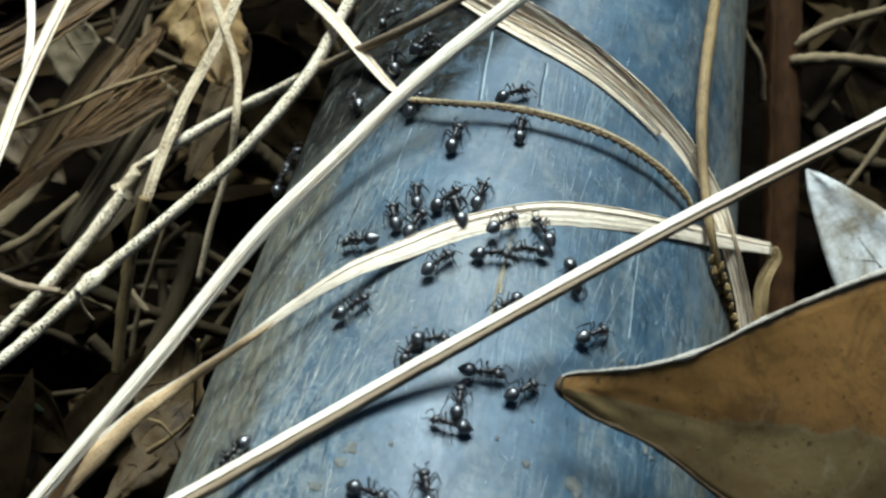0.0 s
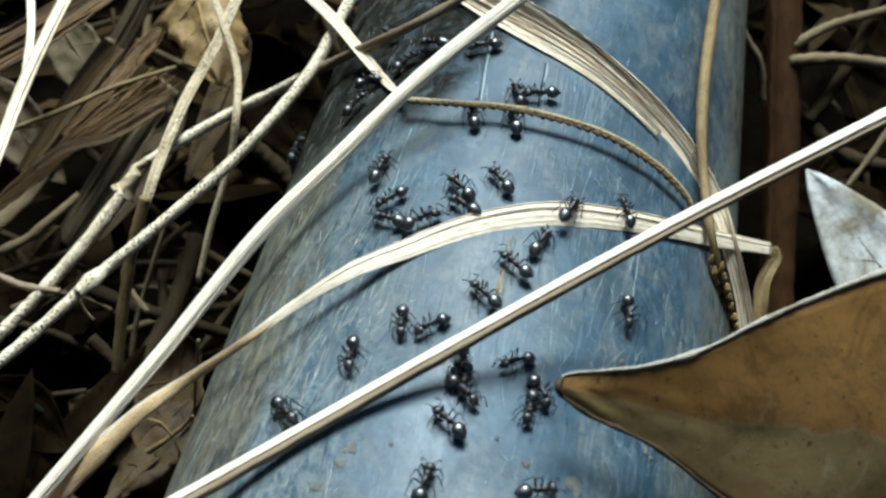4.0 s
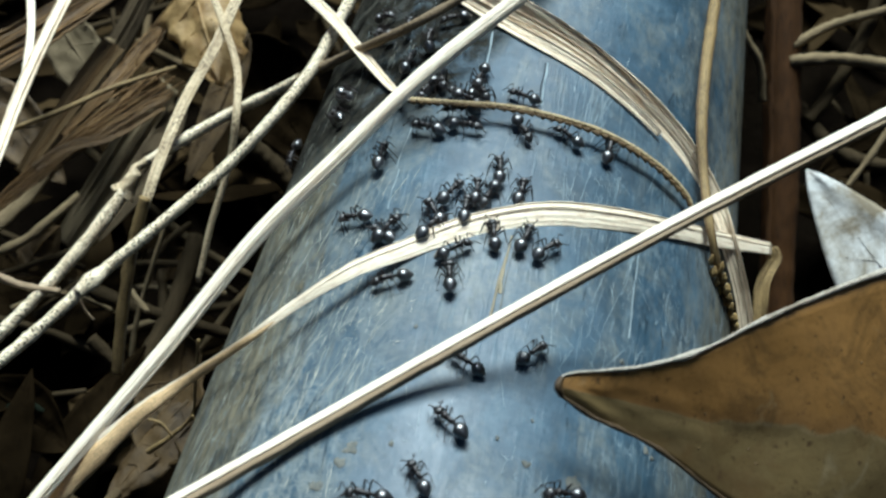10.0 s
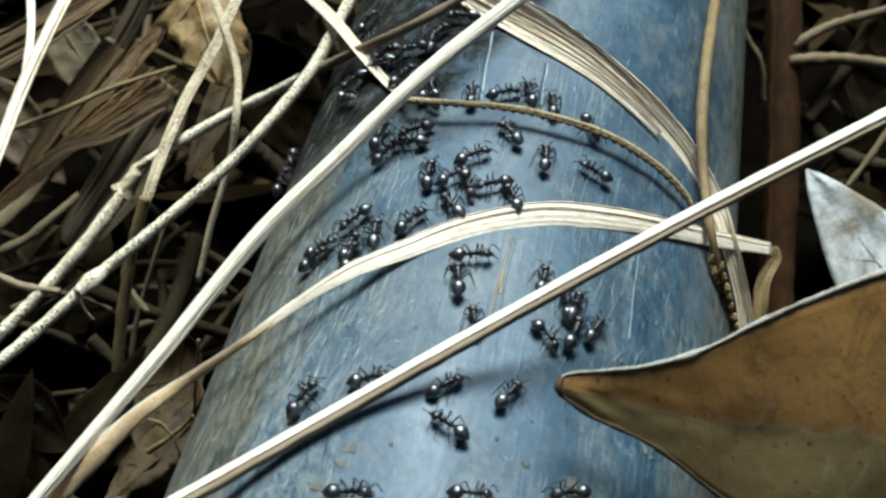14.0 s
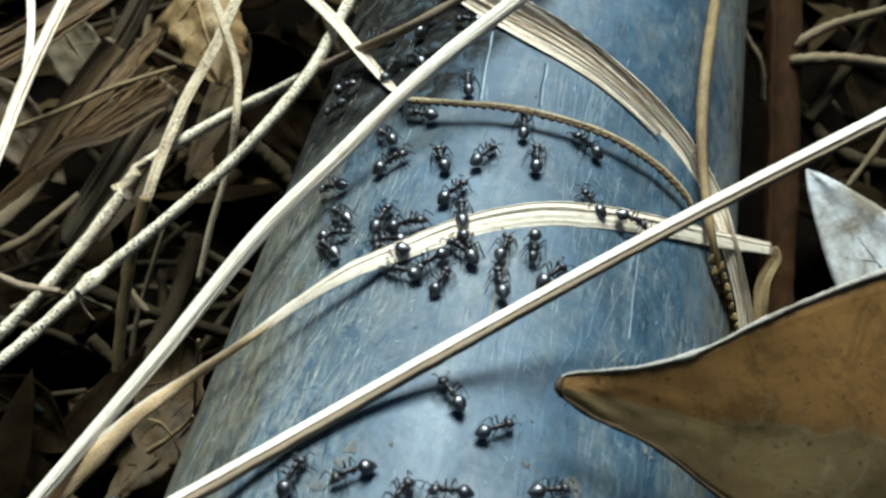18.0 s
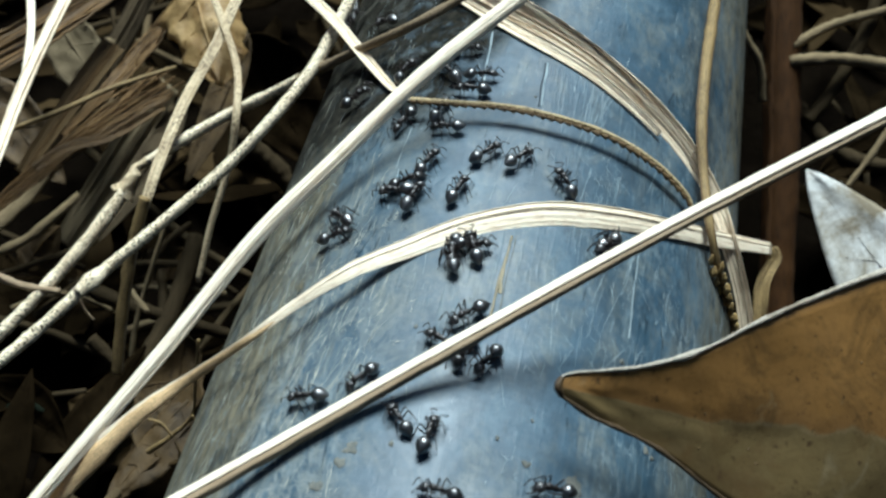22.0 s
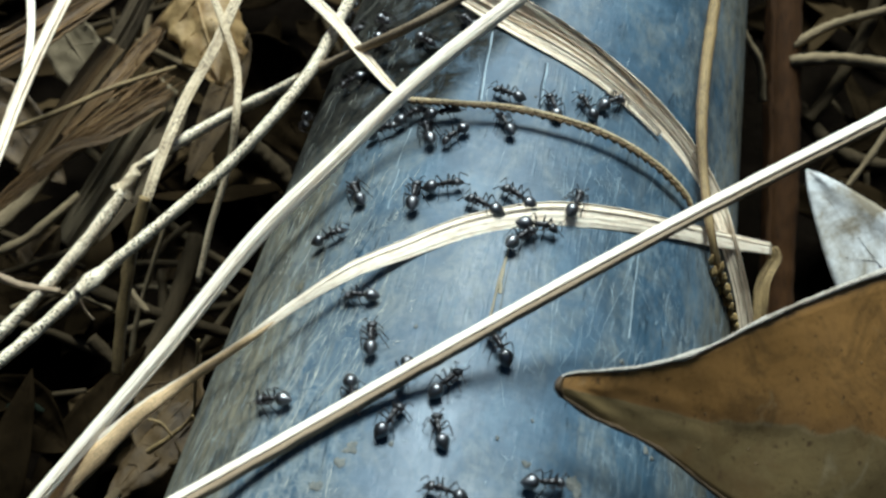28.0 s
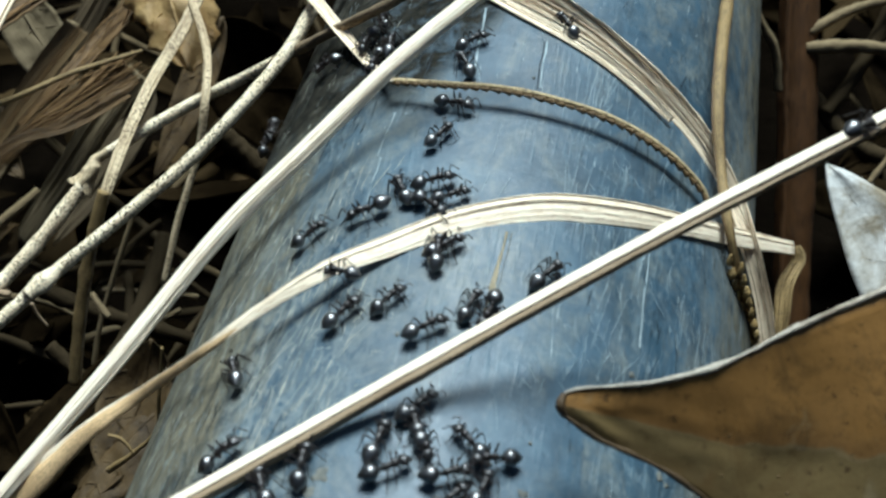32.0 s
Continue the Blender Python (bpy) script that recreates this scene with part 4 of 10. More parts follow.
# ---- the leathery leaf ----
def make_front_leaf():
    thing = tagged(new("brown_leaf"), "leathery brown dead leaf with a bleached margin over the pipe", "leaf")
    n, k = 60, 25
    up = spline([(*p[:3], 1) for p in [(11.5, -50.4, 64.0, 0.0), (12.7, -49.7, 64.1, 0.0), (15.7, -48.8, 64.0, 0.0), (19.1, -47.5, 63.9, 0.0), (23.6, -44.8, 63.8, 0.0), (28.5, -40.9, 64.3, 0.0), (34.2, -36.1, 63.9, 0.0), (40.7, -30.9, 63.2, 0.0), (50.2, -22.9, 60.9, 0.0)]], n)
    mid = spline([(*p[:3], 1) for p in [(11.3, -51.2, 63.7, 0.0), (16.0, -50.3, 61.8, 0.0), (22.4, -48.9, 59.2, 0.0), (30.1, -46.4, 55.6, 0.0), (43.4, -41.4, 50.0, 0.0), (57.1, -33.5, 41.1, 0.0)]], n)
    low = spline([(*p[:3], 1) for p in [(11.7, -51.5, 62.8, 0.0), (14.7, -51.7, 60.7, 0.0), (18.2, -51.6, 58.9, 0.0), (21.8, -51.7, 56.7, 0.0), (27.4, -52.2, 52.1, 0.0), (34.9, -52.4, 46.7, 0.0), (51.8, -48.9, 33.1, 0.0)]], n)

    def at(i, v):
        p, q, r = Vector(up[i][:3]), Vector(mid[i][:3]), Vector(low[i][:3])
        g = (2 * v - 1) ** 2
        c = p * (2 * v - 1) * (v - 1) + q * 4 * v * (1 - v) + r * v * (2 * v - 1)
        c = c.lerp(p.lerp(q, 2 * v) if v < 0.5 else q.lerp(r, 2 * v - 1), 0.5)
        return c + Vector((0.1, -0.72, 0.69)) * 0.3 * noise.noise((i * 0.13, v * 3.2, 3)) * min(1, i / 10) * (1 - g)

    verts, faces, uvs = [], [], []
    for s in (0, 1):
        for i in range(n):
            for j in range(k):
                v = j / (k - 1)
                verts.append((at(i, v) - Vector((0.1, -0.72, 0.69)) * 0.5 * s) * MM)
                uvs.append((v, i * 0.1))
    m = n * k
    for i in range(n - 1):
        for j in range(k - 1):
            x = i * k + j
            faces.append((x, x + 1, x + k + 1, x + k))
            faces.append((m + x, m + x + k, m + x + k + 1, m + x + 1))
    ring = [j for j in range(k)] + [i * k + k - 1 for i in range(1, n)] + [(n - 1) * k + j for j in range(k - 2, -1, -1)] + [i * k for i in range(n - 2, 0, -1)]
    for x, y in zip(ring, ring[1:] + ring[:1]):
        faces.append((y, x, m + x, m + y))
    me = bpy.data.meshes.new("blade")
    me.from_pydata(verts, [], faces)
    layer = me.uv_layers.new(name="UVMap")
    idx = np.zeros(len(me.loops), dtype=np.int32)
    me.loops.foreach_get("vertex_index", idx)
    layer.data.foreach_set("uv", np.array(uvs, dtype=np.float32)[idx].ravel())
    part("blade", me, M_LEAF, thing)
    rim = [(q[0], q[1], q[2] + 0.05, 0.24 + 0.020 * i + 0.14 * math.sin(i * 1.7) * math.sin(i * 0.6)) for i, q in enumerate(up[::4])]
    part("margin", sweep(rim, "stalk", 140, seed=21, rough=0.35), M_RIM, thing, "bleached pale leaf margin")
    rim = [(q[0], q[1], q[2], 0.42) for q in low[::4]]
    part("margin", sweep(rim, "stalk", 70, seed=22, rough=0.3), M_LEAF_EDGE, thing)
    tip = [(*up[0][:3], 0.5), (*mid[0][:3], 0.7), (*low[0][:3], 0.55)]
    rise = Vector((0.1, -0.72, 0.69)) * -0.02
    for i, v, size in ((46, 0.22, 0.28), (50, 0.40, 0.35), (36, 0.66, 0.30), (38, 0.74, 0.42), (31, 0.80, 0.26), (24, 0.60, 0.22), (40, 0.52, 0.25), (28, 0.44, 0.24)):
        c = at(i, v)
        part("pit", sweep([(*(c + Vector((d * size, 0.2 * d * size, 0)) + rise), w * size * 0.8) for d, w in ((-0.7, 0.3), (0, 1.0), (0.7, 0.4))], "rib", 10, 0.2, seed=i, rough=0.4, k=8), M_DARKEDGE, thing)
    part("tip", sweep(tip, "stalk", 24, seed=23, rough=0.2), M_LEAF_EDGE, thing, "thick dark leaf tip")


make_front_leaf()

# ---- dry leaves, sticks and stems round the pipe ----
def leaf_between(label, mat, base, tip, width, roll=0.0, name="dead_leaf", curl=0.3, bend=0.3, fold=0.0, seed=0, rag=0.08, crumple=1.0, vein=1.0, taper=0.8):
    """A leaf whose stalk end and tip are given in millimetres; roll turns its face away from the light, in degrees."""
    a, b = Vector(base), Vector(tip)
    ahead = (b - a).normalized()
    side = Vector((0.02, -0.55, 0.83)).cross(ahead).normalized()
    m = Matrix((ahead, side, ahead.cross(side))).transposed().to_4x4()
    m.translation = a * MM
    thing = tagged(new(name), label, "leaf")
    thing.matrix_basis = m @ pose(0, 0, 0, roll)
    length = (b - a).length
    at = leaf_form(length, width, curl, bend, fold, seed, rag, crumple, taper)
    part("blade", sheet_mesh(at, 26, 14, 0.25), mat, thing)
    part("midrib", sweep([(*(at(u, 0) + Vector((0, 0, 0.1))), (0.7 - 0.5 * u) * vein) for u in (0, 0.25, 0.5, 0.75, 0.98)], "stalk", 30, seed=seed, k=8), mat, thing)
    for i in range(4):
        for s in (1, -1):
            u = 0.15 + 0.17 * i
            part("side_vein", sweep([(*(at(u + 0.12 * v, s * v) + Vector((0, 0, 0.1))), (0.3 - 0.15 * v) * vein) for v in (0.02, 0.3, 0.6, 0.92)], "stalk", 14, seed=i, k=6), mat, thing)
    return thing


straw("stem", [(36.8, 73.2, 29.3, 5.79), (38.6, 64.0, 17.2, 6.04), (41.3, 52.4, 1.7, 6.12), (43.3, 41.6, -12.5, 5.79), (45.5, 31.8, -25.5, 5.55)], M_STEM, "thick dark red-brown woody stem beside the pipe", "stalk", "stem", seed=30, n=60, rough=0.05,
      extra=(("bark_ridge", [(p[0] - 1.6, p[1] - 2.2, p[2], 1.4) for p in [(36.8, 73.2, 29.3, 5.79), (38.6, 64.0, 17.2, 6.04), (41.3, 52.4, 1.7, 6.12), (43.3, 41.6, -12.5, 5.79), (45.5, 31.8, -25.5, 5.55)]], M_STEM, "stalk", dict(n=50, rough=0.3, seed=31)),
             ("bark_ridge", [(p[0] + 0.9, p[1] - 2.5, p[2], 1.0) for p in [(36.8, 73.2, 29.3, 5.79), (38.6, 64.0, 17.2, 6.04), (41.3, 52.4, 1.7, 6.12), (43.3, 41.6, -12.5, 5.79), (45.5, 31.8, -25.5, 5.55)]], M_STEM, "stalk", dict(n=50, rough=0.3, seed=32))))
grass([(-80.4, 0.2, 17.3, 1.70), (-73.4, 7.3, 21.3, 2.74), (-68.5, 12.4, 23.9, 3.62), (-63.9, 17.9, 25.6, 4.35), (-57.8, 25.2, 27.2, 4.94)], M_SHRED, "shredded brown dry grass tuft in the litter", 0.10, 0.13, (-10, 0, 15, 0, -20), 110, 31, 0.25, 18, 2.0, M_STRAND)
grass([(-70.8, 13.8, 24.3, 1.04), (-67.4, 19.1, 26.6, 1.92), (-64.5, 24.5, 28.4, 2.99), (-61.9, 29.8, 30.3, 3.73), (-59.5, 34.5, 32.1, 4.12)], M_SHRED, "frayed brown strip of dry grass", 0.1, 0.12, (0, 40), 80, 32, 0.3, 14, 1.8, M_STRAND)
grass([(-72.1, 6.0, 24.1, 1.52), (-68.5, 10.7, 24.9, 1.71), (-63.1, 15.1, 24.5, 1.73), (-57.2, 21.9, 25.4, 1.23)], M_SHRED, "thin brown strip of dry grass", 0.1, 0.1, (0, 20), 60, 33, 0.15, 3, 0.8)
grass([(-79.8, 13.8, 14.8, 2.34), (-76.4, 20.4, 19.0, 3.07), (-73.0, 27.4, 23.0, 3.83), (-69.6, 34.2, 26.7, 4.22)], M_BLADE, "broad brown broken grass blade in the litter", 0.14, 0.05, (-10, 0), 70, 35, 0.08, 3, 0.2, M_STRAND)
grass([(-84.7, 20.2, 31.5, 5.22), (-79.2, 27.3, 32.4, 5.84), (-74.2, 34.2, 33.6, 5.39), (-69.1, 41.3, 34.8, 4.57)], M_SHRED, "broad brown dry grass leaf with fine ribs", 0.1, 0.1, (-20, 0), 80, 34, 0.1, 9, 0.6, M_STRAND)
straw("twig", [(-39.1, -18.1, 20.3, 0.38), (-39.7, -20.6, 13.5, 0.47), (-40.3, -22.4, 8.6, 0.47), (-43.4, -23.8, 4.8, 0.64), (-47.1, -24.9, 1.4, 0.89)], M_BROWN, "thin forked brown twig among dead leaves", "stalk", "twig", seed=48, rough=0.2,
      extra=(("fork", [(-39.6, -23.6, 10.3, 0.39), (-38.8, -24.4, 7.0, 0.39), (-39.3, -26.3, 1.4, 0.48)], M_BROWN, "stalk", dict(n=30, rough=0.3, seed=49, k=8)), ("fork", [(-42.7, -24.9, 6.4, 0.47), (-44.3, -24.2, 8.0, 0.47), (-46.0, -24.3, 8.7, 0.39)], M_BROWN, "stalk", dict(n=30, rough=0.3, seed=50, k=8))))
straw("stick", [(-54.7, -5.3, 13.0, 0.83), (-53.0, -6.9, 12.6, 0.91), (-51.2, -8.3, 12.3, 0.74)], M_DULL, "short broken pale stub in the litter", "stalk", "stick", seed=51, rough=0.3)
straw("stick", [(-82.8, 5.1, 9.8, 2.67), (-77.9, 13.2, 12.9, 2.71), (-74.8, 25.2, 18.7, 2.39), (-72.0, 37.6, 24.8, 2.24)], M_DULL, "tan stick lying in the litter", "rib", "stick", seed=35, rough=0.08, flat=0.5)
straw("stick", [(-68.5, 1.9, 4.2, 2.32), (-59.3, 2.5, -0.5, 2.35), (-51.7, 3.6, -3.6, 2.19), (-43.0, 4.8, -7.3, 1.84)], M_TWIG, "grey-brown stick lying in the litter", "stalk", "stick", seed=36, rough=0.15)
straw("stick", [(-76.1, -0.1, -3.2, 1.1), (-67.0, 8.2, 0.5, 1.29), (-54.2, 12.7, -0.2, 1.11), (-45.7, 11.8, -4.4, 0.93)], M_TWIG, "thin grey-brown curved stick in the litter", "stalk", "stick", seed=37, rough=0.15)
straw("stick", [(-59.3, -26.8, -10.8, 3.39), (-58.0, -14.4, -7.1, 3.14), (-54.2, 3.2, -2.3, 3.09), (-53.4, 17.1, 2.1, 3.18)], M_TWIG, "thick grey-brown stick under the straws", "stalk", "stick", seed=38, rough=0.12)
straw("stick", [(-53.4, 9.0, 15.2, 0.78), (-55.7, 4.4, 8.1, 0.79), (-58.0, -1.3, -0.7, 0.8), (-58.7, -6.9, -9.7, 0.72)], M_DULL, "very thin tan stick standing in the litter", "stalk", "stick", seed=39, rough=0.1)
straw("stick", [(-63.6, -5.6, 0.4, 2.11), (-59.2, -7.0, -4.0, 2.12), (-56.5, -8.9, -8.1, 1.6)], M_TWIG, "short broken stick on the soil", "stalk", "stick", seed=40, rough=0.2)
straw("stick", [(-52.2, 37.4, 7.2, 3.33), (-46.4, 36.8, 2.1, 3.36), (-41.4, 35.3, -3.8, 3.0)], M_TWIG, "grey stick beside the pipe", "stalk", "stick", seed=41, rough=0.2)
straw("stick", [(-82.7, 3.1, 6.5, 1.43), (-77.8, 6.5, 7.5, 1.62), (-74.3, 10.5, 9.3, 1.54), (-71.6, 15.1, 10.4, 1.19)], M_DULL, "dull olive-brown bent stick in the litter", "stalk", "stick", seed=61, rough=0.12)
straw("twig", [(-73.1, 7.4, -2.3, 0.84), (-65.2, 8.9, -3.6, 1.03), (-56.2, 11.0, -4.6, 0.94), (-48.1, 12.7, -5.9, 0.75)], M_DULL, "thin grey-brown twig lying across the litter", "stalk", "twig", seed=62, rough=0.2)
straw("twig", [(-64.2, 2.7, -8.3, 1.21), (-58.5, 5.2, -6.9, 1.30), (-52.3, 7.4, -6.0, 1.12), (-49.6, 9.0, -5.0, 0.74)], M_DULL, "crooked brown twig lying across the litter", "stalk", "twig", seed=63, rough=0.2)
straw("twig", [(-79.0, -1.0, -0.8, 0.72), (-73.5, 2.4, 0.0, 0.91), (-68.4, 3.5, -1.2, 0.82), (-63.6, 3.5, -3.5, 0.64)], M_DULL, "thin bent brown twig on the dead leaves", "stalk", "twig", seed=64, rough=0.2)
straw("stick", [(-60.7, 13.0, -1.9, 1.13), (-58.3, 16.6, 1.0, 1.31), (-55.3, 19.9, 2.3, 1.13)], M_TWIG, "short slanting grey stick in the litter", "stalk", "stick", seed=65, rough=0.2)
straw("twig", [(39.6, 63.7, 19.7, 1.74), (46.0, 69.0, 21.1, 1.56), (54.7, 74.3, 21.5, 1.57), (62.5, 78.9, 21.7, 1.49)], M_DULL, "pale brown twig beside the dark stem", "stalk", "twig", seed=42, rough=0.15)
straw("twig", [(39.4, 61.8, 18.0, 2.12), (47.7, 64.8, 17.4, 2.14), (56.7, 67.0, 15.6, 2.35), (64.9, 68.6, 13.8, 2.36)], M_DULL, "tan weathered twig beside the dark stem", "stalk", "twig", seed=43, rough=0.15)
straw("twig", [(44.7, 58.4, 8.2, 1.97), (48.8, 64.5, 12.1, 2.17), (52.6, 72.7, 17.6, 2.38), (54.6, 79.7, 22.6, 2.39)], M_TWIG, "dark slanting twig in the litter", "stalk", "twig", seed=44, rough=0.15)
straw("twig", [(26.4, 53.9, 36.4, 1.25), (30.4, 51.7, 29.8, 1.17), (33.7, 50.3, 25.1, 1.28), (35.1, 48.0, 19.6, 1.11)], M_DULL, "thin curved tan twig beside the pipe", "stalk", "twig", seed=45, rough=0.15)
straw("twig", [(42.7, 61.4, 8.6, 2.97), (49.3, 56.7, 4.6, 2.96), (56.3, 55.2, 3.1, 2.55), (66.7, 55.5, 3.3, 2.54)], M_TWIG, "grey-brown twig in the shade", "stalk", "twig", seed=46, rough=0.15)
straw("twig", [(51.1, 43.1, 7.9, 0.93), (55.6, 49.5, 13.1, 1.12), (58.4, 54.8, 17.7, 0.93)], M_DULL, "thin pale twig over the bleached leaf", "stalk", "twig", seed=47, rough=0.15)
leaf_between("bleached grey-white dead leaf in the litter", M_PALE_LEAF, (80.4, 11.0, -11.1), (42.6, 36.4, 16.2), 19.0, seed=1, curl=0.05, bend=0.05, crumple=0.35, vein=0.35, roll=0, taper=0.74)
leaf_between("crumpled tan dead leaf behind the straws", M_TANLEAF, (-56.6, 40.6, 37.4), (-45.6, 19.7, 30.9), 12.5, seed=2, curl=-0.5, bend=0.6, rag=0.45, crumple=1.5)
leaf_between("curled brown dead leaf against the pipe", M_DRY, (-47.1, -5.8, 5.6), (-49.2, -24.1, -5.9), 10.1, seed=3, curl=0.5, bend=0.4, rag=0.3)
leaf_between("torn brown dead leaf on the soil", M_DRY, (-44.5, -11.6, -1.8), (-52.3, -29.5, -7.6), 9.3, seed=4, curl=-0.4, bend=0.5, rag=0.4, roll=20)
leaf_between("small curled brown dead leaf under the twigs", M_DRY, (-64.4, 12.3, -6.1), (-55.6, 16.8, -0.7), 6.5, seed=14, curl=0.3, bend=0.4, rag=0.3)
leaf_between("dull brown dead leaf half under the straws", M_DRY, (-80.2, 6.6, -0.4), (-74.0, 11.7, 6.2), 7.5, seed=15, curl=-0.2, bend=0.3, rag=0.3)
leaf_between("broad dull brown dead leaf in the litter", M_DRY, (-94.7, 29.2, 20.9), (-73.5, 15.8, 11.3), 10.2, seed=5, curl=0.2, bend=0.3)
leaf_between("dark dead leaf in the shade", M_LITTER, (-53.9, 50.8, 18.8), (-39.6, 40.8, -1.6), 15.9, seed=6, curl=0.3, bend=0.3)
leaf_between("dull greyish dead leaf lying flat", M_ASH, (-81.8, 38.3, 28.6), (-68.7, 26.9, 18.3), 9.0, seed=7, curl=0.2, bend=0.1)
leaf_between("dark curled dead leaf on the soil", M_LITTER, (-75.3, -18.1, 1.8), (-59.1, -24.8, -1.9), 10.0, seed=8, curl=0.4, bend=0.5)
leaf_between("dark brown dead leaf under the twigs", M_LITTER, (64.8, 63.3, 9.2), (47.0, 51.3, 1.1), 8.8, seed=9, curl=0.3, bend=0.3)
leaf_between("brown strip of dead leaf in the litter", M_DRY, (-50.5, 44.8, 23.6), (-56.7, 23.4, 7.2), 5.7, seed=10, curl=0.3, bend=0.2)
leaf_between("dull dead leaf beneath the straws", M_DULL_SHADED, (-59.3, 34.8, 15.7), (-68.5, 10.7, 2.9), 5.6, seed=11, curl=0.2, bend=0.3)
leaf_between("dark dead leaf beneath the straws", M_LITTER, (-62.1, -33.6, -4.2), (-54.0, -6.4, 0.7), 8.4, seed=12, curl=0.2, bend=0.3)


def make_litter():
    """Rotting leaves and bits of twig, past counting, as two sheets of stuff."""
    rnd = random.Random(5)
    for name, label, count in (("leaf_litter", "dark rotting leaves heaped round the pipe", 420), ("twig_litter", "dark broken twigs strewn over the soil", 240)):
        verts, faces = [], []
        protos = [leaf_mesh(rnd.uniform(14, 30), rnd.uniform(6, 13), rnd.uniform(-0.3, 0.6), rnd.uniform(-0.4, 0.7), rnd.uniform(0, 0.4), 50 + i, 9, 6) for i in range(7)] if name == "leaf_litter" else \
            [sweep([(0, 0, 0, rnd.uniform(0.8, 2)), (12, rnd.uniform(-3, 3), rnd.uniform(-2, 2), 1.4), (rnd.uniform(20, 45), rnd.uniform(-5, 5), rnd.uniform(-2, 5), rnd.uniform(0.5, 1.4))], "stalk", 9, seed=70 + i, rough=0.3) for i in range(7)]
        data = []
        for me in protos:
            co = np.zeros(len(me.vertices) * 3, dtype=np.float32)
            me.vertices.foreach_get("co", co)
            data.append((co.reshape(-1, 3), [tuple(p.vertices) for p in me.polygons]))
            bpy.data.meshes.remove(me)
        made = 0
        while made < count:
            x, y = rnd.uniform(-0.17, 0.15), rnd.uniform(-0.10, 0.24)
            if abs(x) < 0.037 or 0 < x < 0.056:
                continue
            co, fs = data[rnd.randrange(7)]
            low = -0.020 if name == "leaf_litter" else -0.014
            m = pose(x, y, low + rnd.random() ** 1.6 * 0.018, rnd.uniform(-35, 35), rnd.uniform(-30, 20), rnd.uniform(0, 360))
            w = co @ np.array(m.to_3x3()).T + np.array(m.translation)
            if np.any(np.hypot(w[:, 0], w[:, 2] - PIPE_Z * MM) < (PIPE_R + 0.5) * MM):
                continue
            base = len(verts)
            verts.extend(w.tolist())
            faces.extend(tuple(v + base for v in f) for f in fs)
            made += 1
        me = bpy.data.meshes.new(name)
        me.from_pydata(verts, [], faces)
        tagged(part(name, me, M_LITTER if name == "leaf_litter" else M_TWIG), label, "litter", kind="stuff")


make_litter()


def make_outer_litter():
    """Fallen leaves past counting on the ground all round and hanging on the added, unseen ring."""
    rnd = random.Random(9)
    protos = []
    for i in range(6):
        me = leaf_mesh(rnd.uniform(40, 75), rnd.uniform(18, 34), rnd.uniform(-0.2, 0.5), rnd.uniform(-0.3, 0.6), rnd.uniform(0, 0.4), 80 + i, 7, 5)
        co = np.zeros(len(me.vertices) * 3, dtype=np.float32)
        me.vertices.foreach_get("co", co)
        protos.append((co.reshape(-1, 3), [tuple(p.vertices) for p in me.polygons]))
        bpy.data.meshes.remove(me)
    for name, label, count in (("fallen_leaves", "dark rotting leaves covering the ground all round", 1300), ("thicket_leaves", "dark leaves hanging on the added ring, out of view", 1300)):
        verts, faces = [], []
        made = 0
        while made < count:
            a = rnd.uniform(0, 2 * math.pi)
            if name == "fallen_leaves":
                r, z, tilt = 0.16 + 1.5 * rnd.random(), -0.016 + 0.012 * rnd.random(), 30
            else:
                r, z, tilt = rnd.gauss(0.92, 0.07), rnd.uniform(0, 0.62), 180
            x, y = r * math.cos(a), r * math.sin(a)
            if abs(x) < 0.11 or (abs(x) < 0.22 and -0.14 < y < 0.28):
                if name == "fallen_leaves" or abs(x) < 0.05:
                    made += name != "fallen_leaves"
                    continue
            co, fs = protos[rnd.randrange(6)]
            m = pose(x, y, z, rnd.uniform(-tilt, tilt), rnd.uniform(-tilt, tilt), rnd.uniform(0, 360))
            w = co @ np.array(m.to_3x3()).T + np.array(m.translation)
            base = len(verts)
            verts.extend(w.tolist())
            faces.extend(tuple(v + base for v in f) for f in fs)
            made += 1
        me = bpy.data.meshes.new(name)
        me.from_pydata(verts, [], faces)
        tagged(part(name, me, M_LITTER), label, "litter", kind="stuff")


make_outer_litter()

# ---- ants ----
def blob(sections, k=12):
    """A rounded body along x: sections of (x, half width, half height, z), in millimetres."""
    verts, faces = [], []
    for x, w, h, z in sections:
        for j in range(k):
            a = 2 * math.pi * j / k
            verts.append((x * MM, w * math.cos(a) * MM, (z + h * math.sin(a)) * MM))
    n = len(sections)
    for i in range(n - 1):
        for j in range(k):
            faces.append((i * k + j, (i + 1) * k + j, (i + 1) * k + (j + 1) % k, i * k + (j + 1) % k))
    faces.append(tuple(range(k)))
    faces.append(tuple((n - 1) * k + j for j in range(k - 1, -1, -1)))
    me = bpy.data.meshes.new("body")
    me.from_pydata(verts, [], faces)
    return me


def egg(x0, x1, w, h, z0, z1, n=12, belly=0.5, blunt=0.5):
    out = []
    for i in range(n):
        u = i / (n - 1)
        uu = 0.5 - 0.5 * math.cos(math.pi * u)
        r = max(math.sin(math.pi * uu ** belly) ** blunt if 0 < uu < 1 else 0, 0.06)
        out.append((x0 + (x1 - x0) * uu, w * r, h * r, z0 + (z1 - z0) * uu))
    return out


def limb(points, seed=0):
    return sweep(points, "stalk", 22, seed=seed, rough=0.05, ups=(0.3, 0.1, 0.9))


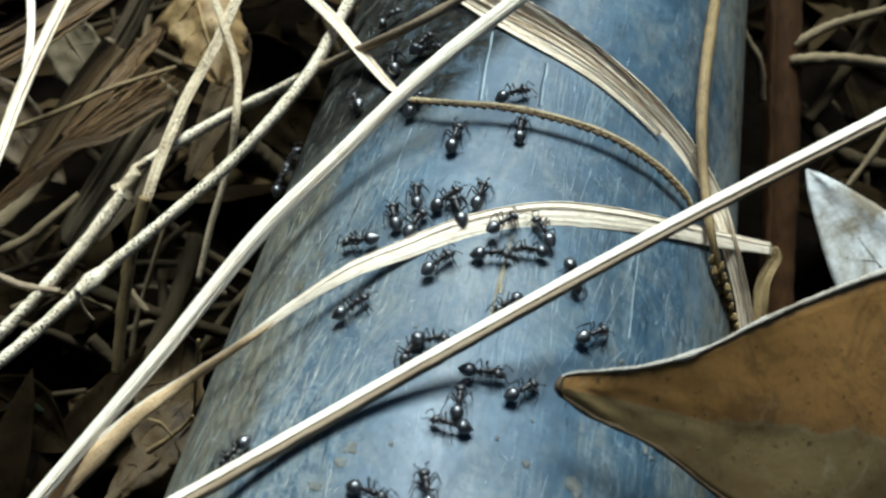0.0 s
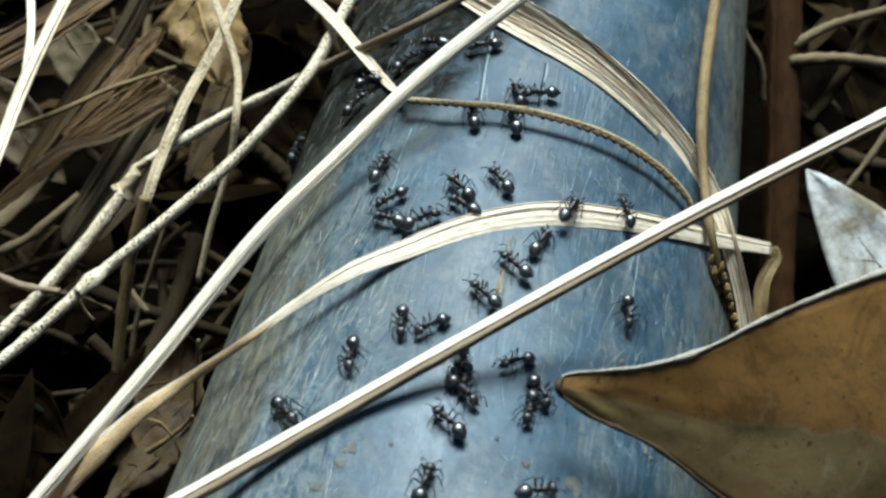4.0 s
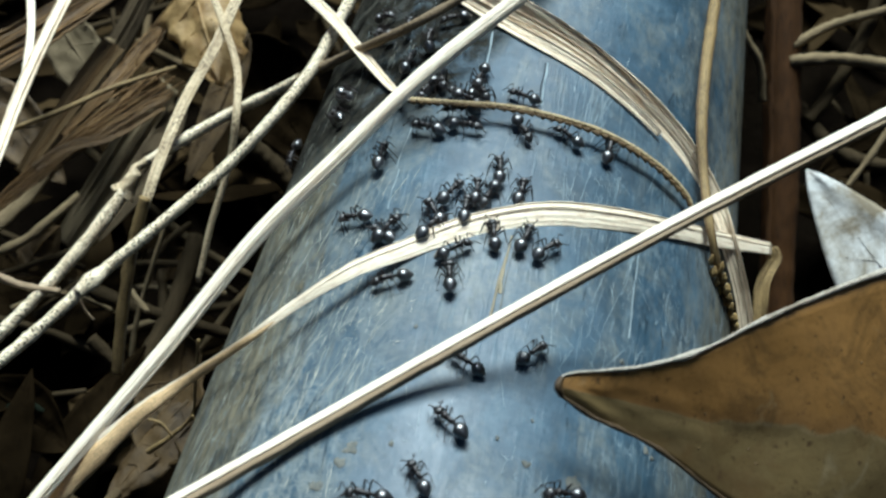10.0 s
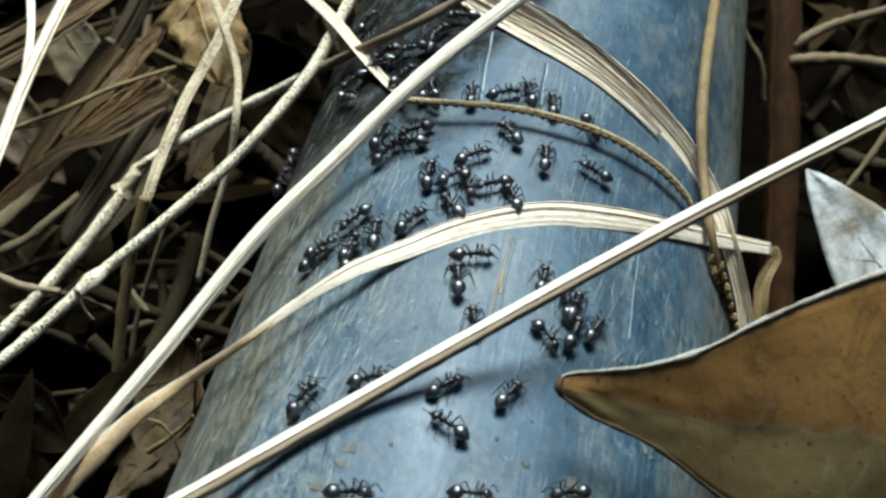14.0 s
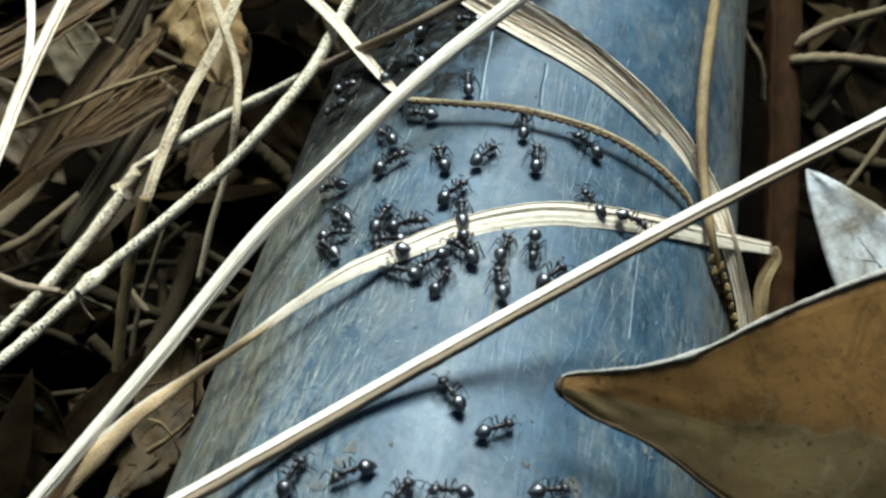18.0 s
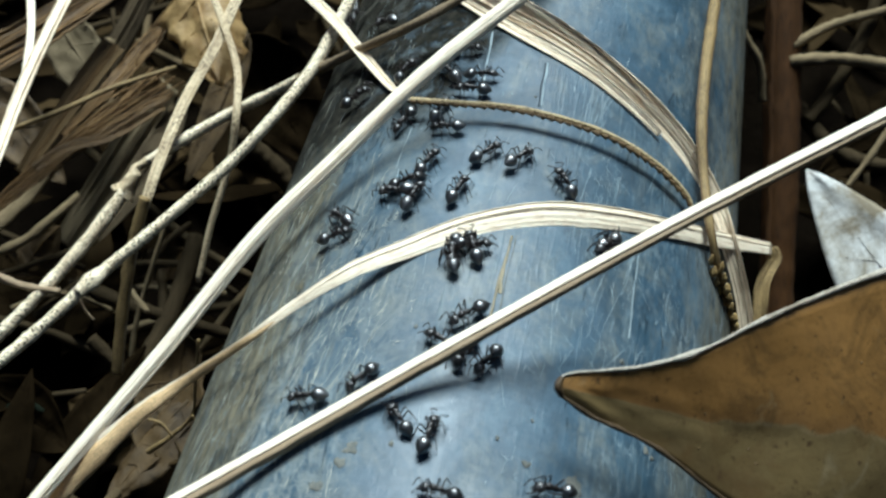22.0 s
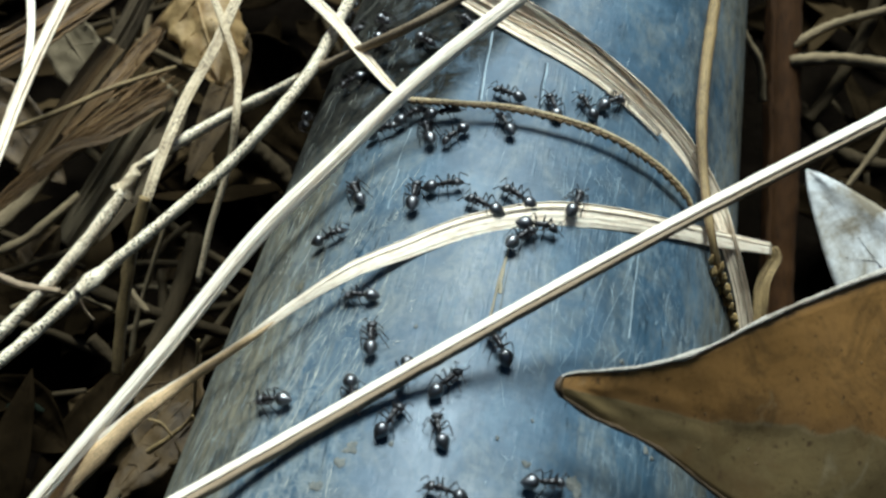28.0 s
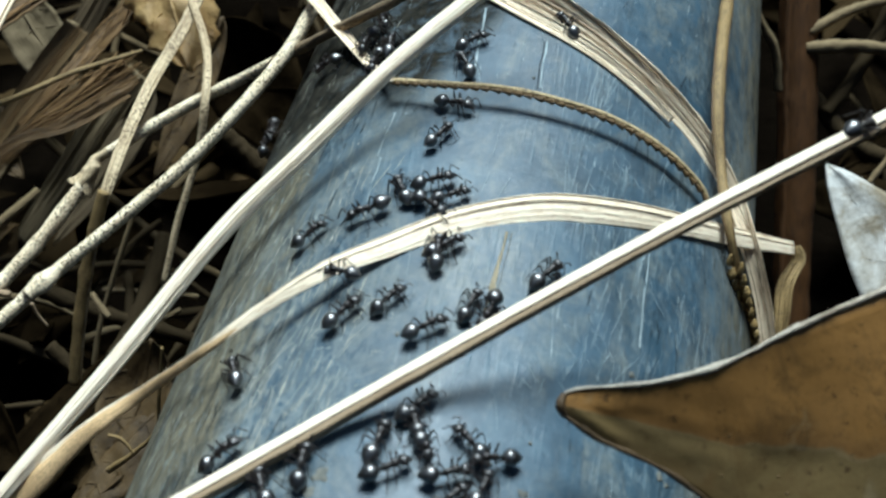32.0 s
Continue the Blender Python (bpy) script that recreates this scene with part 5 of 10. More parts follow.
def ring_body(x0, x1, w, h, z0, z1, bands, k=16):
    """An abdomen from its tail x0 to its front x1, with a shallow step at the edge of each of its plates."""
    out = []
    n = 22
    for i in range(n):
        uu = 0.5 - 0.5 * math.cos(math.pi * i / (n - 1))
        r = max(math.sin(math.pi * uu ** 1.25) ** 0.62 if 0 < uu < 1 else 0, 0.05)
        r *= 1 - 0.045 * ((uu * bands) % 1.0)
        out.append((x0 + (x1 - x0) * uu, w * r, h * r, z0 + (z1 - z0) * uu))
    return blob(out, k)


def make_ant(size):
    """An ant about 4.6 mm long at size 1; gaster and head turn about their joints, each leg about its hip."""
    ant = tagged(new("ant"), "black ant with a silky grey-black gaster walking on the pipe", "ant", "ants on the pipe")

    def scaled(rows):
        return [tuple(v * size for v in r) for r in rows]

    def at(ob, x, y, z):
        ob.location = (x * size * MM, y * size * MM, z * size * MM)
        return ob

    part("thorax", blob(scaled([(-0.88, 0.08, 0.10, 1.14), (-0.76, 0.20, 0.26, 1.16), (-0.52, 0.26, 0.34, 1.22), (-0.22, 0.26, 0.31, 1.27), (-0.06, 0.25, 0.28, 1.28), (0.10, 0.31, 0.34, 1.33),
                                (0.34, 0.38, 0.40, 1.34), (0.56, 0.33, 0.36, 1.30), (0.72, 0.20, 0.22, 1.24), (0.82, 0.10, 0.11, 1.20)])), M_ANT_BROWN, ant)
    part("petiole", blob(scaled([(-1.12, 0.07, 0.08, 1.10), (-1.04, 0.16, 0.24, 1.18), (-0.96, 0.19, 0.34, 1.24), (-0.90, 0.15, 0.24, 1.18), (-0.84, 0.06, 0.07, 1.12)])), M_ANT_BROWN, ant)
    at(part("gaster", ring_body(-1.92 * size, 0.0, 0.78 * size, 0.72 * size, -0.16 * size, 0.06 * size, 4.4), M_GASTER, ant, "silky grey-black gaster"), -1.00, 0, 1.14)
    head = at(part("head", blob(scaled([(-0.06, 0.10, 0.10, 0.02), (0.04, 0.37, 0.29, 0.02), (0.20, 0.54, 0.41, 0.0), (0.42, 0.56, 0.43, -0.05), (0.64, 0.50, 0.38, -0.12), (0.84, 0.36, 0.27, -0.19),
                                        (0.98, 0.24, 0.18, -0.24), (1.05, 0.10, 0.08, -0.26)]), 14), M_ANT, ant), 0.80, 0, 1.22)
    for s in (1, -1):
        a = at(part("antenna", limb(scaled([(0, 0, 0, 0.10), (0.18, 0.34 * s, 0.28, 0.10), (0.30, 0.52 * s, 0.40, 0.11), (0.62, 0.56 * s, 0.10, 0.10), (1.00, 0.46 * s, -0.32, 0.12), (1.12, 0.42 * s, -0.44, 0.07)]), 3), M_LEG, head), 0.62, 0.20 * s, 0.14)
        part("mandible", limb(scaled([(0.90, 0.2 * s, -0.26, 0.16), (1.10, 0.2 * s, -0.34, 0.12), (1.22, 0.03 * s, -0.38, 0.05)]), 4), M_ANT_BROWN, head)
        at(part("eye", blob(scaled(egg(-0.11, 0.11, 0.07, 0.10, 0, 0, 6))), M_GASTER, head), 0.36, 0.46 * s, 0.06)
    for i, (jx, fx, fy, knee) in enumerate(((0.50, 1.45, 1.15, 0.62), (0.08, 0.22, 1.55, 0.74), (-0.40, -1.50, 1.42, 0.84))):
        for s in (1, -1):
            dx, dy = fx - jx, fy - 0.24
            leg = limb(scaled([(0, 0, 0, 0.18), (dx * 0.06, dy * 0.10 * s, -0.12, 0.15), (dx * 0.30, dy * 0.36 * s, knee * 0.62, 0.17), (dx * 0.46, dy * 0.54 * s, knee, 0.125), (dx * 0.56, dy * 0.66 * s, knee * 0.62, 0.105),
                               (dx * 0.78, dy * 0.86 * s, -0.45, 0.095), (dx * 0.88, dy * 0.94 * s, -0.88, 0.06), (dx * 1.04, dy * 1.04 * s, -0.99, 0.05)]), 5)
            at(part("leg", leg, M_LEG, ant), jx, 0.24 * s, 1.02)
    return ant


KINDS = [make_ant(size) for size in (0.97, 0.90, 1.03)]


def leaf_rise(y, theta):
    """How high the wrapped grass leaf lifts an ant off the pipe there, in millimetres."""
    best = 0.0
    for x, ly, lz, w in WRAP_LINE:
        t = math.degrees(math.atan2(x, lz - PIPE_Z))
        d = math.hypot(ly - y, radians(t - theta) * PIPE_R)
        up = math.hypot(x, lz - PIPE_Z) - PIPE_R
        best = max(best, (up + 0.12) * min(1.0, max(0.0, 1.5 - d / (0.5 * w))))
    return best


def on_pipe(y, theta, heading, lift=0.0, pitch=0.0):
    """A pose on the pipe: millimetres along it, degrees round it from the top, and the heading in degrees from straight along it."""
    a, h = radians(theta), radians(heading)
    out = Vector((math.sin(a), 0, math.cos(a)))
    round_ = Vector((math.cos(a), 0, -math.sin(a)))
    ahead = Vector((0, math.cos(h), 0)) + round_ * math.sin(h)
    side = out.cross(ahead)
    m = Matrix((ahead, side, out)).transposed().to_4x4()
    m.translation = (out * (PIPE_R + lift) + Vector((0, y, PIPE_Z))) * MM
    return m @ pose(0, 0, 0, 0, pitch, 0)


def crawl(ant, *rows):
    """Keys one ant: rows of (seconds, mm along the pipe, degrees round it, heading, lift). Its legs step as it covers ground."""
    fine = []
    for a, b in zip(rows, rows[1:]):
        turn = (b[3] - a[3] + 180) % 360 - 180
        k = max(1, math.ceil((b[0] - a[0]) / 0.25 - 0.01), math.ceil(abs(turn) / 75))
        for i in range(k):
            f = i / k
            fine.append((a[0] + (b[0] - a[0]) * f, a[1] + (b[1] - a[1]) * f, a[2] + (b[2] - a[2]) * f, a[3] + turn * f, a[4] + (b[4] - a[4]) * f))
    fine.append(rows[-1])
    fine = [(t, y, th, h, lift if lift > 5 else leaf_rise(y, th)) for t, y, th, h, lift in fine]
    walk(ant, [(t, on_pipe(y, th, h, lift)) for t, y, th, h, lift in fine])
    # strides
    steps, gone, last = [(0.0, 0)], 0.0, 0.0
    for a, b in zip(fine, fine[1:]):
        gone += math.hypot(b[1] - a[1], radians(b[2] - a[2]) * PIPE_R) + abs((b[3] - a[3] + 180) % 360 - 180) * 0.02
        if gone - last > 1.1 and b[0] - steps[-1][0] > 0.09:
            steps.append((b[0], len(steps)))
            last = gone
    steps.append((32.0, len(steps)))
    legs = [c for c in ant.children if c.name.startswith("leg")]
    for i, leg in enumerate(legs):
        side = 1 if i % 2 == 0 else -1
        sign = 1 if i in (0, 3, 4) else -1
        p = leg.location.copy()
        walk(leg, [(t, Matrix.Translation(p) @ pose(0, 0, 0, 0, 0, (15 if n % 2 else -15) * sign * side)) for n, (t, _) in enumerate(steps)])


def motions():
    rnd = random.Random(4)
    herd = list(KINDS)
    for i in range(65):
        first = KINDS[rnd.choice((0, 0, 1, 2))]
        herd.append(copy_thing(first, first.matrix_basis))
    for ant in herd:
        for c in ant.children:
            if c.name.startswith("gaster"):
                c.rotation_euler = (0, radians(rnd.uniform(-16, 10)), radians(rnd.uniform(-12, 12)))
            if c.name.startswith("head"):
                c.rotation_euler = (0, radians(rnd.uniform(-5, 15)), radians(rnd.uniform(-18, 18)))
                for a in c.children:
                    if a.name.startswith("antenna"):
                        p = a.location.copy()
                        walk(a, [(t, Matrix.Translation(p) @ pose(0, 0, 0, rnd.uniform(-10, 10), rnd.uniform(-14, 14), rnd.uniform(-16, 16))) for t in (0.0, *(0.4 + 0.8 * i + rnd.uniform(-0.2, 0.2) for i in range(39)), 32.0)])
    crew = iter(herd)
    crawl(next(crew), (0, -5.2, 1.5, 57, 0), (0.32, -5.8, -0.3, -121, 0), (0.57, -6.9, -3.9, -121, 0), (1, -7.5, -5.7, -18, 0), (1.38, -7.1, -7.3, -67, 0), (1.63, -6.4, -10.4, -67, 0), (2, -6.1, -12, -74, 0), (2.31, -3.4, -10.8, 14, 0), (2.66, 1.8, -8.5, 14, 0), (3, 4.4, -7.3, -9, 0), (4.47, 2.9, -9.2, -146, 0), (4.74, -0.3, -13.2, -146, 0), (6, -1.8, -15.2, 122, 0), (6.4, -1.6, -13.8, 74, 0), (6.65, -1.2, -11, 74, 0), (7, -1, -9.6, 99, 0), (7.29, -0.1, -8.1, 42, 0), (7.54, 1.7, -5.2, 42, 0), (8, 2.6, -3.7, -105, 0), (8.28, 1.4, -1.7, 138, 0), (8.53, -1, 2.4, 138, 0), (9, -2.2, 4.4, -33, 0), (9.44, -3.1, 2, -123, 0), (9.69, -4.8, -2.9, -123, 0), (10, -5.6, -5.4, 153, 0), (10.33, -7.1, -4, 153, 0), (10.58, -10, -1.2, 153, 0), (11, -11.5, 0.2, -95, 0), (12, -11.2, 1.2, -77, 0), (13, -10.7, -2.9, 16, 0), (13.32, -12.2, -3.1, -177, 0), (13.57, -15.1, -3.4, -177, 0), (14, -16.6, -3.6, 57, 0), (17, -16.8, -4.9, -22, 0), (17.47, -16.9, -6.3, -95, 0), (17.72, -17, -9.2, -95, 0), (18, -17.1, -10.6, -22, 0), (19, -19, -13, -34, 0), (19.37, -18.4, -15.6, -65, 0), (19.62, -17.1, -20.7, -65, 0), (20, -16.5, -23.3, -30, 0), (20.44, -15.9, -20.9, 65, 0), (20.69, -14.7, -16.3, 65, 0), (21, -14.1, -13.9, -37, 0), (21.37, -14.9, -13.7, 170, 0), (21.62, -16.7, -13.1, 170, 0), (22, -17.6, -12.8, 26, 0), (23, -15.5, -10.4, 14, 0), (23.4, -14.7, -11.8, -44, 0), (23.65, -13.1, -14.8, -44, 0), (24, -12.3, -16.3, -76, 0), (24.31, -11.7, -17.5, -49, 0), (24.56, -10.5, -20.1, -49, 0), (25, -9.9, -21.4, -13, 0), (28, -10.9, -25.4, 81, 0), (29, -10.7, -23, -65, 0), (29.34, -9.6, -27.3, -65, 0), (29.69, -7.5, -35.9, -65, 0), (30, -6.4, -40.2, 95, 0), (30.35, -5.4, -53.9, -82, 0), (30.68, -3.4, -81.3, -82, 0), (30.94, -2.4, -95, -82, 0), (32, -2.4, -95, -82, 0))
    crawl(next(crew), (0, -10.9, 4, -1, 0), (1, -12.5, 1.3, -2, 0), (1.38, -11, 1.5, 4, 0), (1.63, -7.9, 1.8, 4, 0), (2, -6.3, 2, 86, 0), (3, -5.8, 2.5, -69, 0), (6, -3.2, -0.3, 74, 0), (6.42, -3.4, -2.4, -101, 0), (6.67, -3.8, -6.7, -101, 0), (7, -4.1, -8.9, -18, 0), (8, -5.3, -9.3, 38, 0), (9, -5, -8.8, 71, 0), (10, -5.6, -10.5, -76, 0), (11, -5.2, -14, -76, 0), (12, -5.1, -14.8, -76, 0), (13, -5.1, -15.5, -43, 0), (14, -4.1, -17.2, -18, 0), (17, -5.4, -15.8, -45, 0), (17.35, -3.6, -19.3, -47, 0), (17.7, -0, -26.4, -47, 0), (18, 1.8, -29.9, 27, 0), (18.29, 2.9, -28.8, 27, 0), (18.54, 5.1, -26.7, 27, 0), (19, 6.3, -25.6, 98, 0), (19.43, 6, -27.3, -107, 0), (19.68, 5.5, -30.5, -107, 0), (20, 5.2, -32.2, 138, 0), (20.39, 3.4, -32.2, -180, 0), (20.65, -0.2, -32.2, -180, 0), (21, -2, -32.2, 53, 0), (21.34, -1.3, -30.5, 53, 0), (21.59, 0.1, -27, 53, 0), (22, 0.8, -25.3, 32, 0), (23, 2.8, -27.2, -40, 0), (23.28, 3.7, -28.7, -40, 0), (23.53, 5.6, -31.6, -40, 0), (24, 6.5, -33.1, 148, 0), (24.45, 5.9, -32.3, 148, 0), (24.7, 4.5, -30.7, 148, 0), (25, 3.8, -29.9, -94, 0), (26.35, 3.7, -33.2, -94, 0), (26.6, 3.5, -39.6, -94, 0), (28, 3.4, -42.9, -94, 0), (29, 3.7, -43.6, -94, 0), (30, 3.6, -43.8, -94, 0), (31, 3.8, -44.5, -94, 0), (32, 3.6, -44.3, -94, 0))
    crawl(next(crew), (0, -13.5, -8.6, 4, 0), (0.42, -12.7, -8.5, 4, 0), (0.67, -11, -8.3, 4, 0), (1, -10.2, -8.3, -16, 0), (2, -10.3, -12.2, -65, 0), (2.41, -10.2, -8.4, 90, 0), (2.71, -10.2, -0.7, 90, 0), (3, -10.2, 3.1, 9, 0), (4.59, -9.1, 1.7, -36, 0), (4.84, -6.9, -1.3, -36, 0), (6, -5.8, -2.8, 69, 0), (7, -5.7, -4.8, 119, 0), (8, -5.7, -5.1, 67, 0), (9, -5.9, -0.8, -116, 0), (9.46, -6.2, -2.5, -109, 0), (9.71, -6.9, -6, -109, 0), (10, -7.2, -7.8, 121, 0), (10.35, -7.7, -6.2, 121, 0), (10.6, -8.7, -3.1, 121, 0), (11, -9.2, -1.6, 3, 0), (12, -11.1, -3.9, -26, 0), (13, -12.4, -6.1, -104, 0), (13.43, -12.8, -9.4, -104, 0), (13.69, -13.7, -15.9, -104, 0), (14, -14.1, -19.2, -84, 0), (15.32, -14.9, -17.6, 132, 0), (15.57, -16.5, -14.4, 132, 0), (17, -17.3, -12.7, -6, 0), (17.46, -17.3, -14.7, -87, 0), (17.71, -17.2, -18.7, -87, 0), (18, -17.1, -20.7, 54, 0), (18.37, -14.3, -19.8, 9, 0), (18.72, -8.5, -18.1, 9, 0), (19, -5.7, -17.2, -11, 0), (19.29, -3.9, -19, -28, 0), (19.58, -0.3, -22.7, -28, 0), (20, 1.5, -24.5, 162, 0), (21, 0.4, -23.8, 78, 0), (21.3, -0, -21.5, 108, 0), (21.55, -0.8, -16.9, 108, 0), (22, -1.2, -14.6, -43, 0), (22.29, 0.7, -17.9, -43, 0), (22.64, 4.6, -24.6, -43, 0), (23, 6.5, -27.9, -42, 0), (24, 8.5, -31.4, -52, 0), (25, 8.4, -34.5, -27, 0), (28, 9.5, -35.5, 134, 0), (28.47, 8.5, -33.5, 134, 0), (28.72, 6.3, -29.4, 134, 0), (29, 5.3, -27.4, -53, 0), (29.36, 5.7, -29.1, -67, 0), (29.61, 6.5, -32.6, -67, 0), (30, 6.8, -34.4, 116, 0), (31, 6, -31.2, -170, 0), (32, 3.3, -32.1, -170, 0))
    crawl(next(crew), (0, -6.8, -19.7, 13, 0), (0.32, -5.8, -38.5, -84, 0), (0.65, -3.8, -76.2, -84, 0), (0.94, -2.8, -95, -180, 0), (7.06, -8.6, -95, 95, 0), (7.34, -9.6, -73.8, 95, 0), (7.67, -11.6, -31.5, 95, 0), (8, -12.6, -10.3, -42, 0), (8.38, -13.9, -9.5, 161, 0), (8.63, -16.6, -7.8, 161, 0), (9, -17.9, -6.9, 49, 0), (9.35, -18, -4.7, 94, 0), (9.6, -18.1, -0.4, 94, 0), (10, -18.2, 1.8, -9, 0), (11, -17.3, 2.3, -58, 0), (11.35, -17.9, 3.9, 126, 0), (11.6, -19.2, 7.1, 126, 0), (12, -19.8, 8.7, -71, 0), (13, -20, 8.5, -28, 0), (14, -22.2, 5.3, -28, 0), (17, -24.5, 4.3, -9, 0), (17.34, -26.8, 1.4, -146, 0.3), (17.69, -31.4, -4.4, -146, 0.9), (18, -33.7, -7.3, -137, 1.2), (19, -33.4, -5.2, -117, 0), (20, -31.8, -8.1, -63, 1.2), (20.39, -32.4, -5.8, 118, 0.9), (20.64, -33.7, -1.2, 118, 0.3), (21, -34.4, 1.1, -11, 0), (21.46, -33.8, -0, -44, 0.3), (21.71, -32.5, -2.2, -44, 0.9), (22, -31.9, -3.3, -180, 1.2), (22.33, -43.4, -3.3, -180, 0.9), (22.66, -66.5, -3.3, -180, 0.3), (22.94, -78, -3.3, -180, 0), (27.86, -78, -2.2, 0, 0), (28.29, -73.4, -2.2, 0, 0), (28.69, -64.1, -2.2, 0, 0), (29, -59.5, -2.2, 25, 0), (29.45, -58.6, -2.1, 5, 0), (29.7, -56.9, -1.8, 5, 0), (30, -56.1, -1.7, -68, 0), (31, -56.9, -2, 14, 0), (32, -55.9, -1.9, 56, 0))
    crawl(next(crew), (0, -23.1, -13.5, -13, 0), (0.47, -24.3, -15.9, -133, 0), (0.72, -26.7, -20.6, -133, 0), (1, -27.9, -23, -36, 0), (1.41, -26.9, -20.7, 51, 0), (1.66, -24.8, -16, 51, 0), (2, -23.8, -13.7, -27, 0), (3, -23.4, -18.1, -95, 0), (4.04, -23.8, -19.3, -122, 0), (4.29, -24.7, -21.9, -122, 0), (6, -25.1, -23.2, -101, 0), (7, -25.8, -25.6, -132, 0), (8, -26.8, -22.8, -152, 0), (9, -27.4, -22.4, -65, 0), (10, -28.9, -18.8, -52, 0), (10.45, -28.8, -20.6, -89, 0), (10.7, -28.8, -24.2, -89, 0), (11, -28.8, -26, -74, 0), (12, -28.4, -25, -52, 0), (12.38, -30.8, -29.7, -133, 0), (12.73, -35.5, -39.1, -133, 0), (13, -37.9, -43.8, -105, 0), (13.38, -36.1, -41, 40, 0), (13.72, -32.4, -35.3, 40, 0), (14, -30.6, -32.4, 46, 0), (14.91, -29.6, -48.1, -83, 0), (15.86, -27.6, -79.4, -83, 0), (16.72, -26.6, -95, -83, 0), (32, -26.6, -95, -83, 0))
    crawl(next(crew), (0, -26.2, -16.9, -21, 0), (1, -25.8, -15.5, -50, 0), (2, -25.7, -16.1, -55, 0), (3, -26.6, -17.4, -68, 0), (6, -27.3, -20.4, -75, 0), (7, -28, -19.5, -72, 0), (8, -28.2, -20.7, 101, 0), (8.42, -26.9, -20.8, -3, 0), (8.67, -24.5, -21, -3, 0), (9, -23.3, -21.2, 8, 0), (9.32, -23.9, -22.5, -132, 0), (9.57, -25.2, -25.2, -132, 0), (10, -25.8, -26.5, -86, 0), (11, -26.2, -29.1, -71, 0), (12, -26.1, -31, -83, 0), (12.34, -25.1, -47, -83, 0), (12.67, -23.1, -79, -83, 0), (12.94, -22.1, -95, 0, 0), (17.06, -15, -95, 97, 0), (17.37, -16, -80.1, 97, 0), (17.7, -18, -50.4, 97, 0), (18, -19, -35.5, -83, 0), (18.28, -18, -50.4, -83, 0), (18.61, -16, -80.1, -83, 0), (18.94, -15, -95, -83, 0), (32, -15, -95, -83, 0))
    crawl(next(crew), (0, -27.6, -11.6, 17, 0), (0.29, -27.1, -10.6, 44, 0), (0.54, -26, -8.6, 44, 0), (1, -25.4, -7.6, -45, 0), (2, -25.8, -9.5, 26, 0), (3, -27.3, -11.1, 59, 0), (6, -26.7, -8.8, 53, 0), (7, -25.2, -6.7, 17, 0), (8, -25.6, -6.7, 35, 0), (9, -27.2, -4.7, 67, 0), (10, -28.1, -8, 33, 0), (10.38, -29.6, -4.5, 128, 0), (10.71, -32.4, 2.4, 128, 0), (11, -33.9, 5.8, -30, 0), (12, -31.9, 4.9, 85, 0), (13, -32.3, 7, 96, 0), (13.38, -30.4, 3.7, -43, 0), (13.73, -26.7, -2.9, -43, 0), (14, -24.8, -6.2, -38, 0), (17, -24.7, -5.5, -142, 0), (17.28, -26.4, -8.2, -142, 0), (17.6, -30, -13.4, -142, 0), (18, -31.8, -16, -74, 0), (18.44, -31.5, -18.3, -74, 0), (18.69, -30.8, -22.8, -74, 0), (19, -30.4, -25.1, 59, 0), (19.36, -29.5, -22.4, 59, 0), (19.61, -27.7, -16.8, 59, 0), (20, -26.8, -14, -73, 0), (20.31, -26.5, -15.5, -70, 0), (20.56, -25.9, -18.5, -70, 0), (21, -25.6, -20, -53, 0), (21.33, -24.8, -19.7, 12, 0), (21.58, -23.3, -19.1, 12, 0), (22, -22.5, -18.8, -82, 0), (22.43, -22.4, -20.4, -82, 0), (22.68, -22.1, -23.5, -82, 0), (23, -22, -25, -66, 0), (23.45, -23.5, -23.6, 153, 0), (23.7, -26.6, -20.7, 153, 0), (24, -28.2, -19.3, -13, 0), (24.27, -29.8, -15.3, 128, 0), (24.62, -33, -7.5, 128, 0), (25, -34.7, -3.5, 26, 0), (26.38, -32.5, 0.4, 44, 0.3), (26.82, -28.1, 8.3, 44, 0.9), (28, -25.9, 12.2, 81, 1.2), (28.27, -27.6, 16.1, 129, 0.9), (28.62, -30.9, 23.7, 129, 0.3), (29, -32.5, 27.6, 105, 0), (29.42, -32, 25, -72, 0), (29.67, -31.1, 19.7, -72, 0), (30, -30.6, 17.1, 35, 0), (30.34, -30.6, 15.4, -86, 0), (30.59, -30.4, 11.9, -86, 0), (31, -30.4, 10.2, 11, 0), (31.41, -32.5, 9.4, -167, 0), (31.71, -36.6, 7.7, -167, 0), (32, -38.7, 6.8, -167, 0))
